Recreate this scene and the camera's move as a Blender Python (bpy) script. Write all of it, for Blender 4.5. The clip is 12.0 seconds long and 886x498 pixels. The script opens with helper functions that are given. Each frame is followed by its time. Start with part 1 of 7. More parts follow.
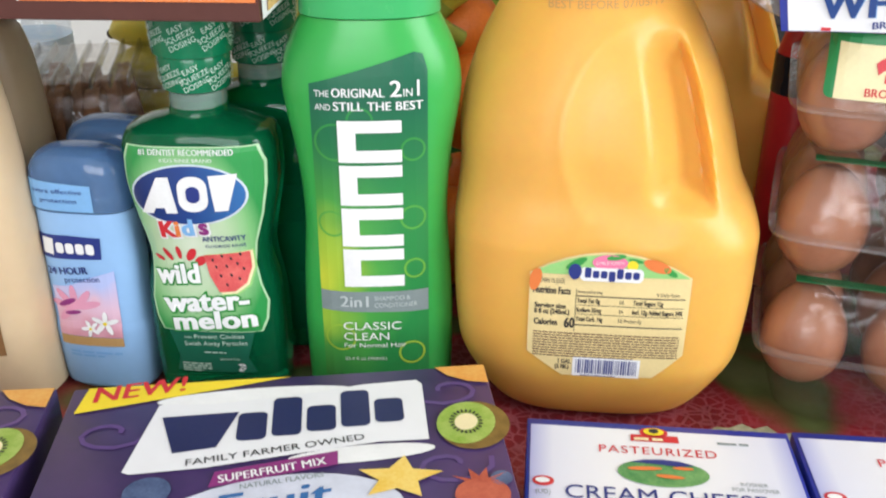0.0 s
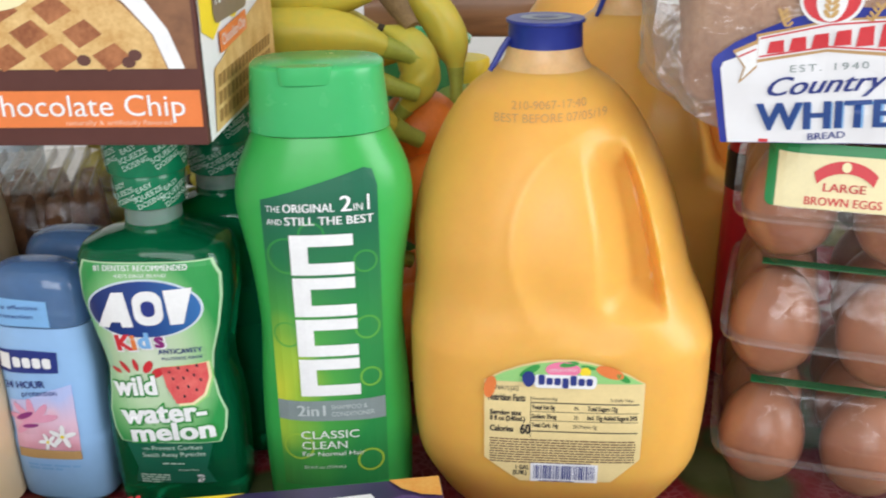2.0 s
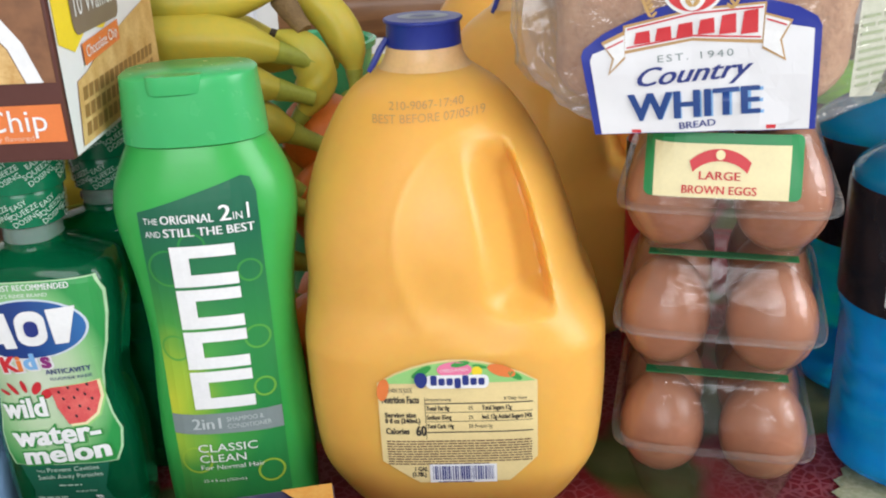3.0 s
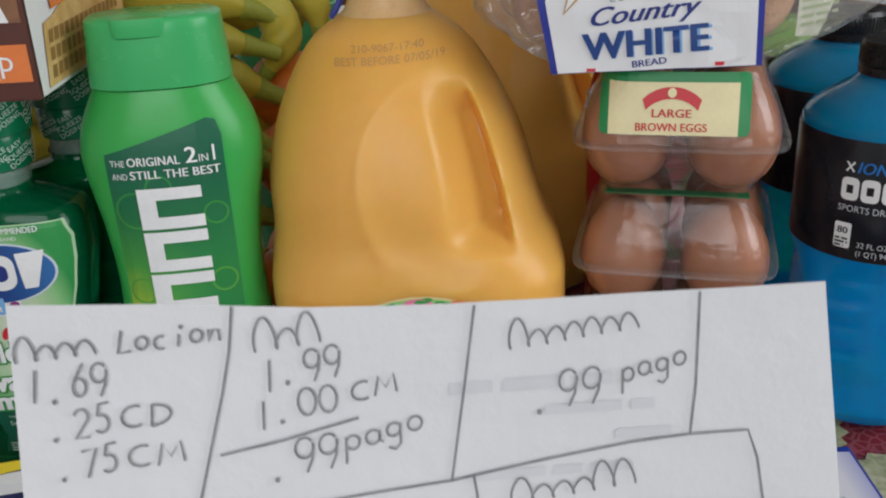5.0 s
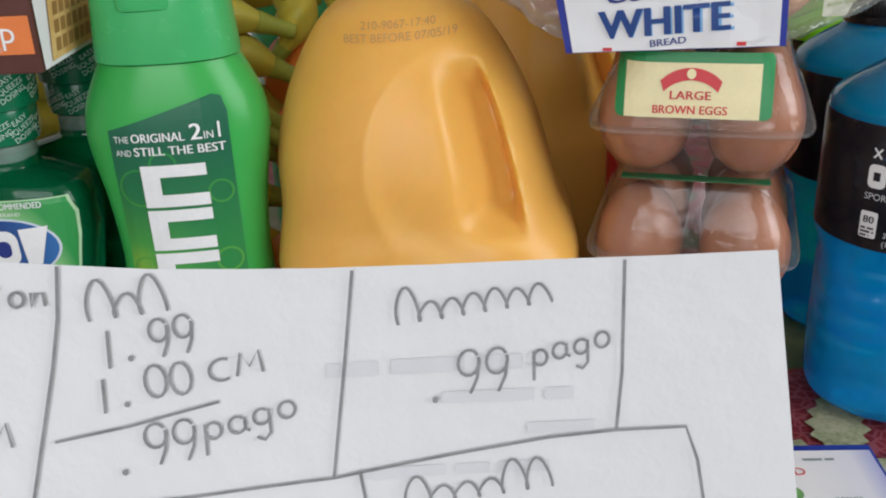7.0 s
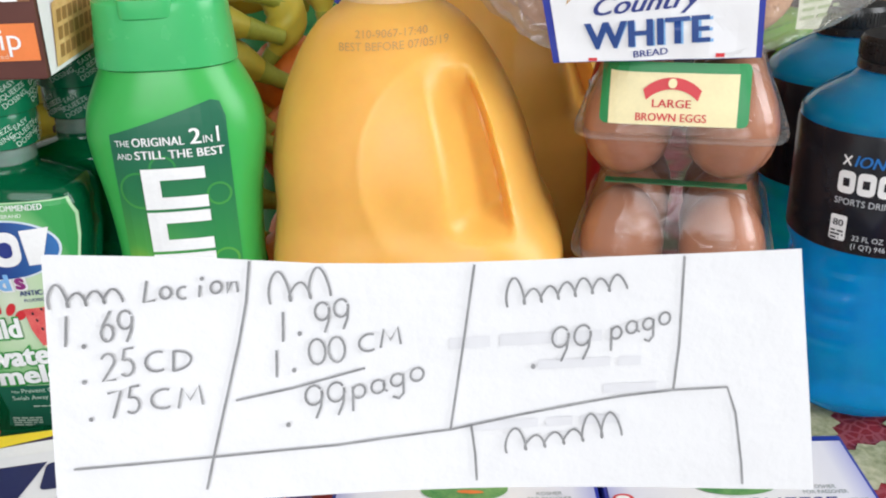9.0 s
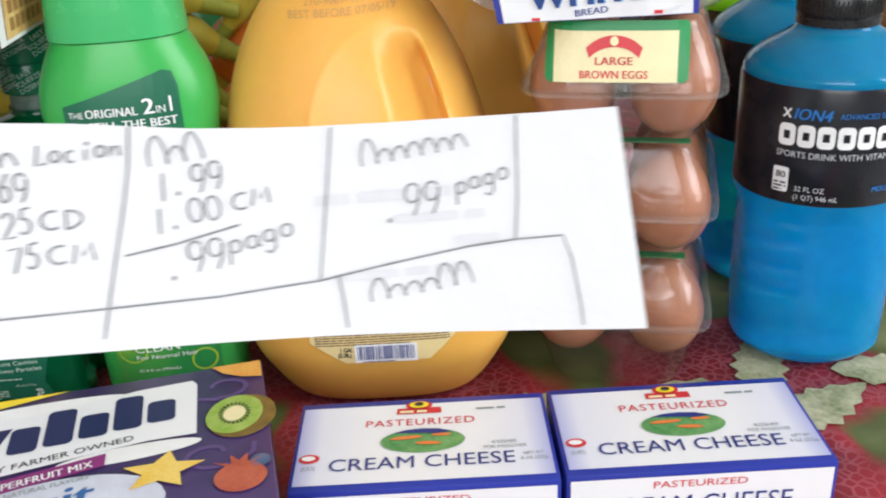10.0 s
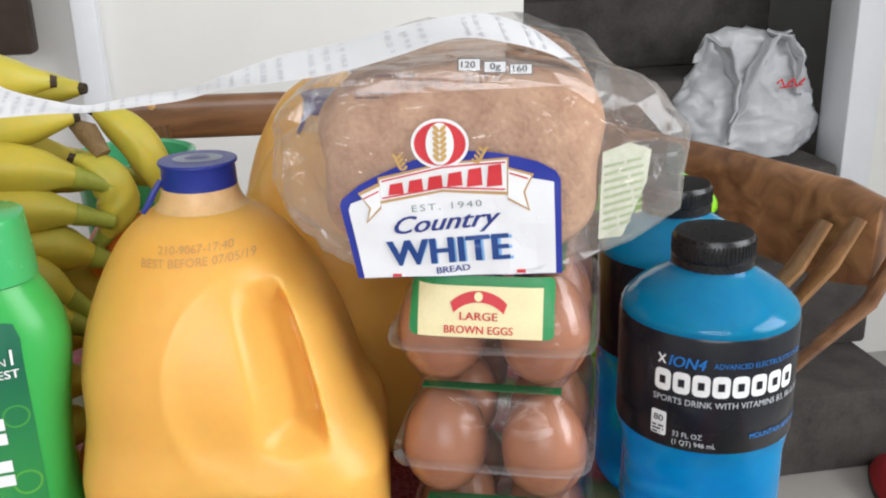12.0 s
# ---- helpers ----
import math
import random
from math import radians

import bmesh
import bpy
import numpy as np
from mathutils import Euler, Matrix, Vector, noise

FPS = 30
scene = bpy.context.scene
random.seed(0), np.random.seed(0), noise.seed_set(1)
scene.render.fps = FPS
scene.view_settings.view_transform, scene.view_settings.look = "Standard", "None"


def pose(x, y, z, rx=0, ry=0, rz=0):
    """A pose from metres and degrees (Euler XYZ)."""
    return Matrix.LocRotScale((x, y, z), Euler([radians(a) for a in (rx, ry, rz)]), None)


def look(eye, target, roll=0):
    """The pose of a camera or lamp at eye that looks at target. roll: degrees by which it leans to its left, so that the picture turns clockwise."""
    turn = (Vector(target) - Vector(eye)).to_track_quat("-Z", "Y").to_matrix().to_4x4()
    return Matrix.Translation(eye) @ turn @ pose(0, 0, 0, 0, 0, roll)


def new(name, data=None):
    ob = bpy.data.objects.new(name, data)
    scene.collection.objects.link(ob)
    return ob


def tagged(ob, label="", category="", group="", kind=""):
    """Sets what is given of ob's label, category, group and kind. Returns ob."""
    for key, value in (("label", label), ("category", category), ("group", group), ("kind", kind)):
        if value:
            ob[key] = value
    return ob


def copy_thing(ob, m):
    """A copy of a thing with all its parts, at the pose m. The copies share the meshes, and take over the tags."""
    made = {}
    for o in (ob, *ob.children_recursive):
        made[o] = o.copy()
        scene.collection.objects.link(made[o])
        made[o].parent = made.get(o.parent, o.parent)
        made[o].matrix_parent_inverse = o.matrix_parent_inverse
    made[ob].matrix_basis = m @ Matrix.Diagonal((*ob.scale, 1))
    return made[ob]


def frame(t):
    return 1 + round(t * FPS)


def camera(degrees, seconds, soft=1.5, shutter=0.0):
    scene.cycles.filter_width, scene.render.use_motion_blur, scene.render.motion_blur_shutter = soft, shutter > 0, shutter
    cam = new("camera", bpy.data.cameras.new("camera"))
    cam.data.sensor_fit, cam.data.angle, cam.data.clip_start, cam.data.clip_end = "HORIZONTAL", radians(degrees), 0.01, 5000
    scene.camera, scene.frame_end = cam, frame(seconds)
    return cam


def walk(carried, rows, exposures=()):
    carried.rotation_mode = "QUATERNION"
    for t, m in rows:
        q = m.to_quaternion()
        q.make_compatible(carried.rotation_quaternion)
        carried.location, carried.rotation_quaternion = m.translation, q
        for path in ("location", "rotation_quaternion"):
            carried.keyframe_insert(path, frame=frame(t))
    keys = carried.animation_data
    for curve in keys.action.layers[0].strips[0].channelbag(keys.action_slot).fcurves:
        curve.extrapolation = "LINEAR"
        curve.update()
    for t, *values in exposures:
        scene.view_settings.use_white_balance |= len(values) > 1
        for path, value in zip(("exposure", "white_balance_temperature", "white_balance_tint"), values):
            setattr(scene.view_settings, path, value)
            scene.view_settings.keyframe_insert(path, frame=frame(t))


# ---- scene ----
# ---- camera ----
cam = camera(49.9, 12.0, soft=2.0, shutter=0.4)
METRES, EYE, TILT, LEAN, TURN = 0.27, 0.29, -26.0, 0.0, 0.0
ROWS = [
    (0.0, 0.0, 0.0, 0.0, 0.0, 0.0, -0.0),
    (0.5, -0.0096, 0.0075, 0.0246, 0.47, 1.56, -0.44),
    (1.0, -0.0236, -0.0169, 0.0366, 0.81, 2.62, -0.75),
    (1.5, 0.0042, -0.0196, 0.0559, 0.43, 3.32, -0.27),
    (2.0, 0.0686, -0.0177, 0.0797, -0.52, 3.86, 1.19),
    (2.5, 0.1488, -0.0292, 0.0838, -1.54, 3.92, 3.01),
    (3.0, 0.2075, -0.009, 0.0787, -2.52, 3.76, 3.99),
    (5.0, 0.222, -0.0498, -0.0112, -3.95, 2.92, 4.75),
    (5.5, 0.2419, -0.0231, -0.0235, -3.16, 2.75, 4.5),
    (6.0, 0.2458, -0.015, -0.021, -3.09, 2.65, 4.21),
    (6.5, 0.2548, -0.0093, -0.0209, -2.64, 2.51, 3.97),
    (7.0, 0.2614, -0.0076, -0.0193, -2.2, 2.3, 3.66),
    (9.0, 0.2188, -0.0693, -0.0201, -4.05, 2.27, 3.69),
    (9.5, 0.2228, -0.0833, -0.042, -4.46, 1.75, 4.65),
    (10.0, 0.2516, -0.1113, -0.0657, -5.46, 1.13, 5.6),
    (10.5, 0.3645, -0.1415, 0.074, -6.28, 2.98, 5.92),
    (11.0, 0.4321, -0.1204, 0.1528, -7.47, 5.28, 6.1),
    (11.5, 0.4376, -0.1019, 0.1764, -7.93, 6.25, 5.94),
    (12.0, 0.4438, -0.0844, 0.2019, -8.3, 6.66, 5.48),
]
walk(cam, [(t, pose(0, 0, EYE, TILT, LEAN, TURN) @ pose(METRES * x, METRES * y, METRES * z, 90 + pitch, roll, yaw)) for t, x, y, z, yaw, pitch, roll in ROWS],
     exposures=((0.0, 0.13), (1.5, -0.05), (3.0, -0.09), (4.8, -0.82), (5.6, -0.75), (6.4, -0.58), (7.2, -0.58), (8.8, -0.12), (9.5, 0.0), (12.0, -0.05)))

# ---- light: a bright overcast day through a window wall beside and behind the table ----
world = bpy.data.worlds.new("world")
scene.world = world
world.use_nodes = True
wn = world.node_tree.nodes
sky = wn.new("ShaderNodeTexSky")
sky.sky_type, sky.sun_disc = "NISHITA", False
sky.sun_elevation, sky.sun_rotation = radians(45), radians(150)
world.node_tree.links.new(sky.outputs["Color"], wn["Background"].inputs["Color"])
wn["Background"].inputs["Strength"].default_value = 0.12

sun = new("sun", bpy.data.lights.new("sun", "SUN"))
sun.data.energy, sun.data.angle, sun.data.color = 1.0, radians(12), (1.0, 0.96, 0.9)
sun.matrix_world = look((2.0, -2.5, 3.2), (0, 0.4, 0))


def window_light(name, where, target, w, h, power, color):
    lamp = new(name, bpy.data.lights.new(name, "AREA"))
    lamp.data.shape, lamp.data.size, lamp.data.size_y = "RECTANGLE", w, h
    lamp.data.energy, lamp.data.color = power, color
    lamp.matrix_world = look(where, target)
    return lamp


window_light("window_light", (1.95, -0.5, 0.9), (0.0, 0.4, 0.1), 1.5, 1.3, 46, (0.96, 0.98, 1.0))
window_light("window_light_rear", (-0.4, -1.92, 0.95), (0.0, 0.5, 0.1), 1.7, 1.3, 40, (0.97, 0.98, 1.0))


# ---- mesh helpers ----
def smooth(a, b, v):
    v = min(1.0, max(0.0, (v - a) / (b - a)))
    return v * v * (3 - 2 * v)


def part(name, bm, material, parent=None, label="", flat=False):
    """Links a bmesh as one mesh object, under a thing or part if one is given."""
    bmesh.ops.recalc_face_normals(bm, faces=bm.faces) if not flat else None
    me = bpy.data.meshes.new(name)
    bm.to_mesh(me)
    bm.free()
    me.materials.append(material)
    if not flat:
        me.shade_smooth()
        me.set_sharp_from_angle(angle=radians(42))
    ob = new(name, me)
    ob.parent = parent
    if label:
        ob["label"] = label
    return ob


def thing(name, m, label, category, group="", kind=""):
    ob = new(name)
    ob.empty_display_size = 0.02
    ob.matrix_world = m
    return tagged(ob, label, category, group, kind)


def box(bm, x0, x1, y0, y1, z0, z1, bevel=0.0, m=None):
    r = bmesh.ops.create_cube(bm, size=1.0, matrix=Matrix.Translation(((x0 + x1) / 2, (y0 + y1) / 2, (z0 + z1) / 2)) @ Matrix.Diagonal((x1 - x0, y1 - y0, z1 - z0, 1)))
    vs = r["verts"]
    if bevel:
        es = {e for v in vs for e in v.link_edges}
        r = bmesh.ops.bevel(bm, geom=list(es), offset=bevel, segments=2, affect="EDGES", profile=0.5)
        vs = list({v for f in r["faces"] for v in f.verts} | {v for v in vs if v.is_valid})
    if m:
        bmesh.ops.transform(bm, matrix=m, verts=vs)
    return bm


def boxed(*a, **k):
    return box(bmesh.new(), *a, **k)


def rings(bm, loops, cap=True, top=True):
    """Skins a list of closed rings of points."""
    vs = [[bm.verts.new(p) for p in loop] for loop in loops]
    n = len(vs[0])
    for a, b in zip(vs, vs[1:]):
        for i in range(n):
            bm.faces.new((a[i], a[(i + 1) % n], b[(i + 1) % n], b[i]))
    if cap:
        bm.faces.new(list(reversed(vs[0])))
    if cap and top:
        bm.faces.new(vs[-1])
    return bm


class Form:
    """A bottle-like body: a profile of (z, half width, half depth, squareness, x shift, y shift)."""

    def __init__(self, profile):
        self.p = [tuple(row) + (2.0, 0.0, 0.0)[len(row) - 3:] for row in profile]

    def at(self, z):
        p = self.p
        if z <= p[0][0]:
            return p[0][1:]
        for i in range(len(p) - 1):
            if z <= p[i + 1][0]:
                f = (z - p[i][0]) / max(1e-9, p[i + 1][0] - p[i][0])
                a, b, c, d = p[max(0, i - 1)], p[i], p[i + 1], p[min(len(p) - 1, i + 2)]
                out = []
                for k in range(1, 6):
                    m1 = (c[k] - a[k]) / max(1e-6, c[0] - a[0]) * (c[0] - b[0])
                    m2 = (d[k] - b[k]) / max(1e-6, d[0] - b[0]) * (c[0] - b[0])
                    s = abs(c[k] - b[k]) * 2.0
                    m1, m2 = max(-s, min(s, m1)), max(-s, min(s, m2))
                    f2, f3 = f * f, f * f * f
                    out.append((2 * f3 - 3 * f2 + 1) * b[k] + (f3 - 2 * f2 + f) * m1 + (3 * f2 - 2 * f3) * c[k] + (f3 - f2) * m2)
                return tuple(out)
        return p[-1][1:]

    def mesh(self, steps=40, segs=56, shape=None, top=True, bottom=True):
        z0, z1 = self.p[0][0], self.p[-1][0]
        zs = sorted({z0 + (z1 - z0) * i / steps for i in range(steps + 1)} | {row[0] for row in self.p})
        loops = []
        for z in zs:
            rx, ry, n, cx, cy = self.at(z)
            loop = []
            for i in range(segs):
                a = 2 * math.pi * i / segs
                c, s = math.cos(a), math.sin(a)
                q = Vector((cx + rx * math.copysign(abs(c) ** (2 / n), c), cy + ry * math.copysign(abs(s) ** (2 / n), s), z))
                loop.append(shape(q) if shape else q)
            loops.append(loop)
        bm = rings(bmesh.new(), loops, bottom or top, top)
        if not bottom:
            bm.faces.ensure_lookup_table()
            bm.faces.remove(bm.faces[-2])
        return bm

    def front(self, x, z, lift=0.0005):
        rx, ry, n, cx, cy = self.at(z)
        u = min(0.999, abs(x - cx) / rx)
        return Vector((x, cy - ry * (1 - u ** n) ** (1 / n) - lift, z))

    def round(self, x, z, lift=0.0005):
        """Wraps arc length x round the front."""
        rx, ry, n, cx, cy = self.at(z)
        a = x / rx
        return Vector((cx + (rx + lift) * math.sin(a), cy - (ry + lift) * math.cos(a), z))


def turned(profile, segs=40):
    return Form([(z, r, r) for z, r in profile]).mesh(steps=1, segs=segs)


def cut(bm, step):
    """Slices a flat figure (x, z as x, y) into strips so that it can follow a curved surface."""
    xs = [v.co.x for v in bm.verts]
    ys = [v.co.y for v in bm.verts]
    for lo, hi, n in ((min(xs), max(xs), (1, 0, 0)), (min(ys), max(ys), (0, 1, 0))):
        k = math.floor(lo / step) + 1
        while k * step < hi:
            bmesh.ops.bisect_plane(bm, geom=bm.verts[:] + bm.edges[:] + bm.faces[:], plane_co=Vector(n) * (k * step), plane_no=n)
            k += 1
    return bm


def lay(bm, where, step=0.0):
    if step:
        cut(bm, step)
    for v in bm.verts:
        v.co = where(v.co.x, v.co.y)
    return bm


def shape2d(points):
    bm = bmesh.new()
    bm.faces.new([bm.verts.new((x, y, 0)) for x, y in points])
    bmesh.ops.triangulate(bm, faces=bm.faces)
    return bm


def rect(x0, y0, x1, y1, r=0.0, k=5):
    if not r:
        return [(x0, y0), (x1, y0), (x1, y1), (x0, y1)]
    out = []
    for cx, cy, a0 in ((x1 - r, y0 + r, -90), (x1 - r, y1 - r, 0), (x0 + r, y1 - r, 90), (x0 + r, y0 + r, 180)):
        for i in range(k + 1):
            a = radians(a0 + 90 * i / k)
            out.append((cx + r * math.cos(a), cy + r * math.sin(a)))
    return out


def oval(cx, cy, rx, ry, n=28, turn=0.0):
    t = radians(turn)
    return [(cx + rx * math.cos(a) * math.cos(t) - ry * math.sin(a) * math.sin(t), cy + rx * math.cos(a) * math.sin(t) + ry * math.sin(a) * math.cos(t))
            for a in (2 * math.pi * i / n for i in range(n))]


def joined(figures):
    bm = bmesh.new()
    for pts in figures:
        f = bm.faces.new([bm.verts.new((x, y, 0)) for x, y in pts])
    bmesh.ops.triangulate(bm, faces=bm.faces)
    return bm


def letters(body, x, y, height, width=0.0, turn=0.0, align="LEFT", shear=0.0, bold=0.0, space=1.0, grow=0.0):
    """Words as a flat figure: capital height, and the line's width if it is to be fitted."""
    cu = bpy.data.curves.new("words", "FONT")
    cu.body, cu.align_x, cu.size, cu.shear, cu.space_character = body, "LEFT", 1.0, shear, space * (1 + 1.2 * bold)
    cu.resolution_u, cu.offset = 3, grow
    ob = bpy.data.objects.new("words", cu)
    scene.collection.objects.link(ob)
    me = bpy.data.meshes.new_from_object(ob.evaluated_get(bpy.context.evaluated_depsgraph_get()))
    bm = bmesh.new()
    bm.from_mesh(me)
    bpy.data.objects.remove(ob)
    bpy.data.curves.remove(cu)
    bpy.data.meshes.remove(me)
    if bold > 0.008:
        me2 = bpy.data.meshes.new("heavier")
        bm.to_mesh(me2)
        bm.from_mesh(me2)
        bpy.data.meshes.remove(me2)
        bm.verts.ensure_lookup_table()
        for v in bm.verts[len(bm.verts) // 2:]:
            v.co.x += 0.045
            v.co.z -= 0.0
    xs = [v.co.x for v in bm.verts]
    s = height / 0.69
    sx = width / (max(xs) - min(xs)) if width else s
    off = {"LEFT": -min(xs), "CENTER": -(min(xs) + max(xs)) / 2, "RIGHT": -max(xs)}[align]
    t = radians(turn)
    for v in bm.verts:
        a, b = (v.co.x + off) * sx, v.co.y * s
        v.co = (x + a * math.cos(t) - b * math.sin(t), y + a * math.sin(t) + b * math.cos(t), 0)
    return bm


def stroke(points, w):
    """A drawn line of width w as a flat figure."""
    bm = bmesh.new()
    pts = [Vector((p[0], p[1], 0)) for p in points]
    prev = None
    for i, p in enumerate(pts):
        d = (pts[min(i + 1, len(pts) - 1)] - pts[max(i - 1, 0)]).normalized()
        n = Vector((-d.y, d.x, 0)) * w / 2
        pair = (bm.verts.new(p + n), bm.verts.new(p - n))
        if prev:
            bm.faces.new((prev[0], prev[1], pair[1], pair[0]))
        prev = pair
    return bm


def merged(parts):
    out = bmesh.new()
    for b in parts:
        me = bpy.data.meshes.new("tmp")
        b.to_mesh(me)
        b.free()
        out.from_mesh(me)
        bpy.data.meshes.remove(me)
    return out


def pieces(name, figures, where, step, material, parent, label=""):
    """Each printed shape as a part of its own."""
    for fig in figures:
        part(name, lay(shape2d(fig), where, step), material, parent, label, flat=True)


def tube(points, radii, segs=12, flat=1.0):
    """A tapering tube through points."""
    loops = []
    pts = [Vector(p) for p in points]
    up = Vector((0.13, 0.2, 1)).normalized()
    for i, p in enumerate(pts):
        d = (pts[min(i + 1, len(pts) - 1)] - pts[max(i - 1, 0)]).normalized()
        a = d.cross(up).normalized()
        b = a.cross(d)
        loops.append([p + radii[i] * (math.cos(2 * math.pi * k / segs) * a + flat * math.sin(2 * math.pi * k / segs) * b) for k in range(segs)])
    return rings(bmesh.new(), loops)


# ---- materials ----
def mat(name, color, rough=0.5, var=0.12, scale=20.0, bump=0.0, bump_scale=None, metal=0.0, trans=0.0, ior=1.45, sss=0.0, radius=0.02, coat=0.0, fine=True, sheen=0.0, alt=None, spread=(1.0, 0.5, 0.2)):
    """A surface whose colour drifts at two scales, with fine relief and uneven gloss."""
    m = bpy.data.materials.new(name)
    m.use_nodes = True
    nt = m.node_tree
    b = nt.nodes["Principled BSDF"]
    tc = nt.nodes.new("ShaderNodeTexCoord")
    n1 = nt.nodes.new("ShaderNodeTexNoise")
    n1.inputs["Scale"].default_value, n1.inputs["Detail"].default_value = scale, 6
    n2 = nt.nodes.new("ShaderNodeTexNoise")
    n2.inputs["Scale"].default_value, n2.inputs["Detail"].default_value = scale * 9, 4
    add = nt.nodes.new("ShaderNodeMath")
    add.operation = "MULTIPLY_ADD"
    add.inputs[1].default_value, add.inputs[2].default_value = 0.35, 0.0
    mix = nt.nodes.new("ShaderNodeMix")
    mix.data_type = "RGBA"
    lo = tuple(max(0, c * (1 - var)) for c in color)
    hi = tuple(min(1, c * (1 + var)) for c in color)
    if alt:
        lo, hi = color, alt
    mix.inputs[6].default_value, mix.inputs[7].default_value = (*lo, 1), (*hi, 1)
    L = nt.links.new
    for n in (n1, n2):
        L(tc.outputs["Object"], n.inputs["Vector"])
    L(n2.outputs["Fac"], add.inputs[0])
    tot = nt.nodes.new("ShaderNodeMath")
    tot.operation = "MULTIPLY_ADD"
    tot.inputs[1].default_value = 0.65
    L(n1.outputs["Fac"], tot.inputs[0])
    L(add.outputs[0], tot.inputs[2])
    ramp = nt.nodes.new("ShaderNodeMapRange")
    ramp.inputs["From Min"].default_value, ramp.inputs["From Max"].default_value = 0.32, 0.68
    L(tot.outputs[0], ramp.inputs["Value"])
    L(ramp.outputs["Result"], mix.inputs["Factor"])
    L(mix.outputs[2], b.inputs["Base Color"])
    rr = nt.nodes.new("ShaderNodeMapRange")
    rr.inputs["To Min"].default_value, rr.inputs["To Max"].default_value = max(0.02, rough * 0.8), min(1, rough * 1.25)
    L(n2.outputs["Fac"], rr.inputs["Value"])
    L(rr.outputs["Result"], b.inputs["Roughness"])
    b.inputs["Metallic"].default_value, b.inputs["IOR"].default_value = metal, ior
    b.inputs["Transmission Weight"].default_value, b.inputs["Coat Weight"].default_value = trans, coat
    b.inputs["Sheen Weight"].default_value = sheen
    if sss:
        b.inputs["Subsurface Weight"].default_value, b.inputs["Subsurface Scale"].default_value = sss, radius
        b.inputs["Subsurface Radius"].default_value = spread
    if bump:
        bp = nt.nodes.new("ShaderNodeBump")
        bp.inputs["Strength"].default_value, bp.inputs["Distance"].default_value = bump, 0.002
        src = n2
        if bump_scale:
            src = nt.nodes.new("ShaderNodeTexNoise")
            src.inputs["Scale"].default_value, src.inputs["Detail"].default_value = bump_scale, 5
            L(tc.outputs["Object"], src.inputs["Vector"])
        L(src.outputs["Fac"], bp.inputs["Height"])
        L(bp.outputs["Normal"], b.inputs["Normal"])
    return m


def film(name, tint, gloss=0.06, rough=0.08, wrinkle=0.0, scale=30.0, haze=0.0):
    """Thin clear plastic: mostly see-through, with gloss that grows at grazing angles."""
    m = bpy.data.materials.new(name)
    m.use_nodes = True
    nt = m.node_tree
    nt.nodes.remove(nt.nodes["Principled BSDF"])
    out = nt.nodes["Material Output"]
    tr, gl, mx = nt.nodes.new("ShaderNodeBsdfTransparent"), nt.nodes.new("ShaderNodeBsdfGlossy"), nt.nodes.new("ShaderNodeMixShader")
    tr.inputs["Color"].default_value = (*tint, 1)
    gl.inputs["Roughness"].default_value = rough
    fr = nt.nodes.new("ShaderNodeLayerWeight")
    fr.inputs["Blend"].default_value = 0.5
    pw = nt.nodes.new("ShaderNodeMath")
    pw.operation = "POWER"
    pw.inputs[1].default_value = 4.0
    ad = nt.nodes.new("ShaderNodeMath")
    ad.operation = "MULTIPLY_ADD"
    ad.inputs[1].default_value, ad.inputs[2].default_value = 0.6, gloss + 0.03
    L = nt.links.new
    if wrinkle:
        tc, no, bp = nt.nodes.new("ShaderNodeTexCoord"), nt.nodes.new("ShaderNodeTexNoise"), nt.nodes.new("ShaderNodeBump")
        no.inputs["Scale"].default_value, no.inputs["Detail"].default_value, no.inputs["Distortion"].default_value = scale, 4, 1.5
        bp.inputs["Strength"].default_value, bp.inputs["Distance"].default_value = wrinkle, 0.01
        L(tc.outputs["Object"], no.inputs["Vector"])
        L(no.outputs["Fac"], bp.inputs["Height"])
        L(bp.outputs["Normal"], gl.inputs["Normal"])
        L(bp.outputs["Normal"], fr.inputs["Normal"])
    L(fr.outputs["Facing"], pw.inputs[0])
    L(pw.outputs[0], ad.inputs[0])
    L(ad.outputs[0], mx.inputs["Fac"])
    L(tr.outputs[0], mx.inputs[1])
    L(gl.outputs[0], mx.inputs[2])
    last = mx
    if haze:
        df, m2 = nt.nodes.new("ShaderNodeBsdfDiffuse"), nt.nodes.new("ShaderNodeMixShader")
        df.inputs["Color"].default_value = (0.85, 0.85, 0.85, 1)
        m2.inputs["Fac"].default_value = haze
        L(mx.outputs[0], m2.inputs[1])
        L(df.outputs[0], m2.inputs[2])
        last = m2
    L(last.outputs[0], out.inputs["Surface"])
    return m


def ink(name, color, rough=0.45):
    return mat(name, color, rough, var=0.06, scale=60)


WHITE, BLACK, NAVY, RED = ink("white_ink", (0.8, 0.8, 0.8)), ink("black_ink", (0.03, 0.03, 0.035)), ink("navy_ink", (0.02, 0.035, 0.2)), ink("red_ink", (0.6, 0.03, 0.04))
GREY, YELLOW, PINK = ink("grey_ink", (0.22, 0.27, 0.27)), ink("yellow_ink", (0.85, 0.65, 0.03)), ink("pink_ink", (0.8, 0.2, 0.35))
ORANGE_INK, GREEN_INK, BROWN_INK, TAN_INK = ink("orange_ink", (0.75, 0.2, 0.05)), ink("green_ink", (0.04, 0.3, 0.06)), ink("brown_ink", (0.11, 0.04, 0.03)), ink("tan_ink", (0.5, 0.3, 0.12))
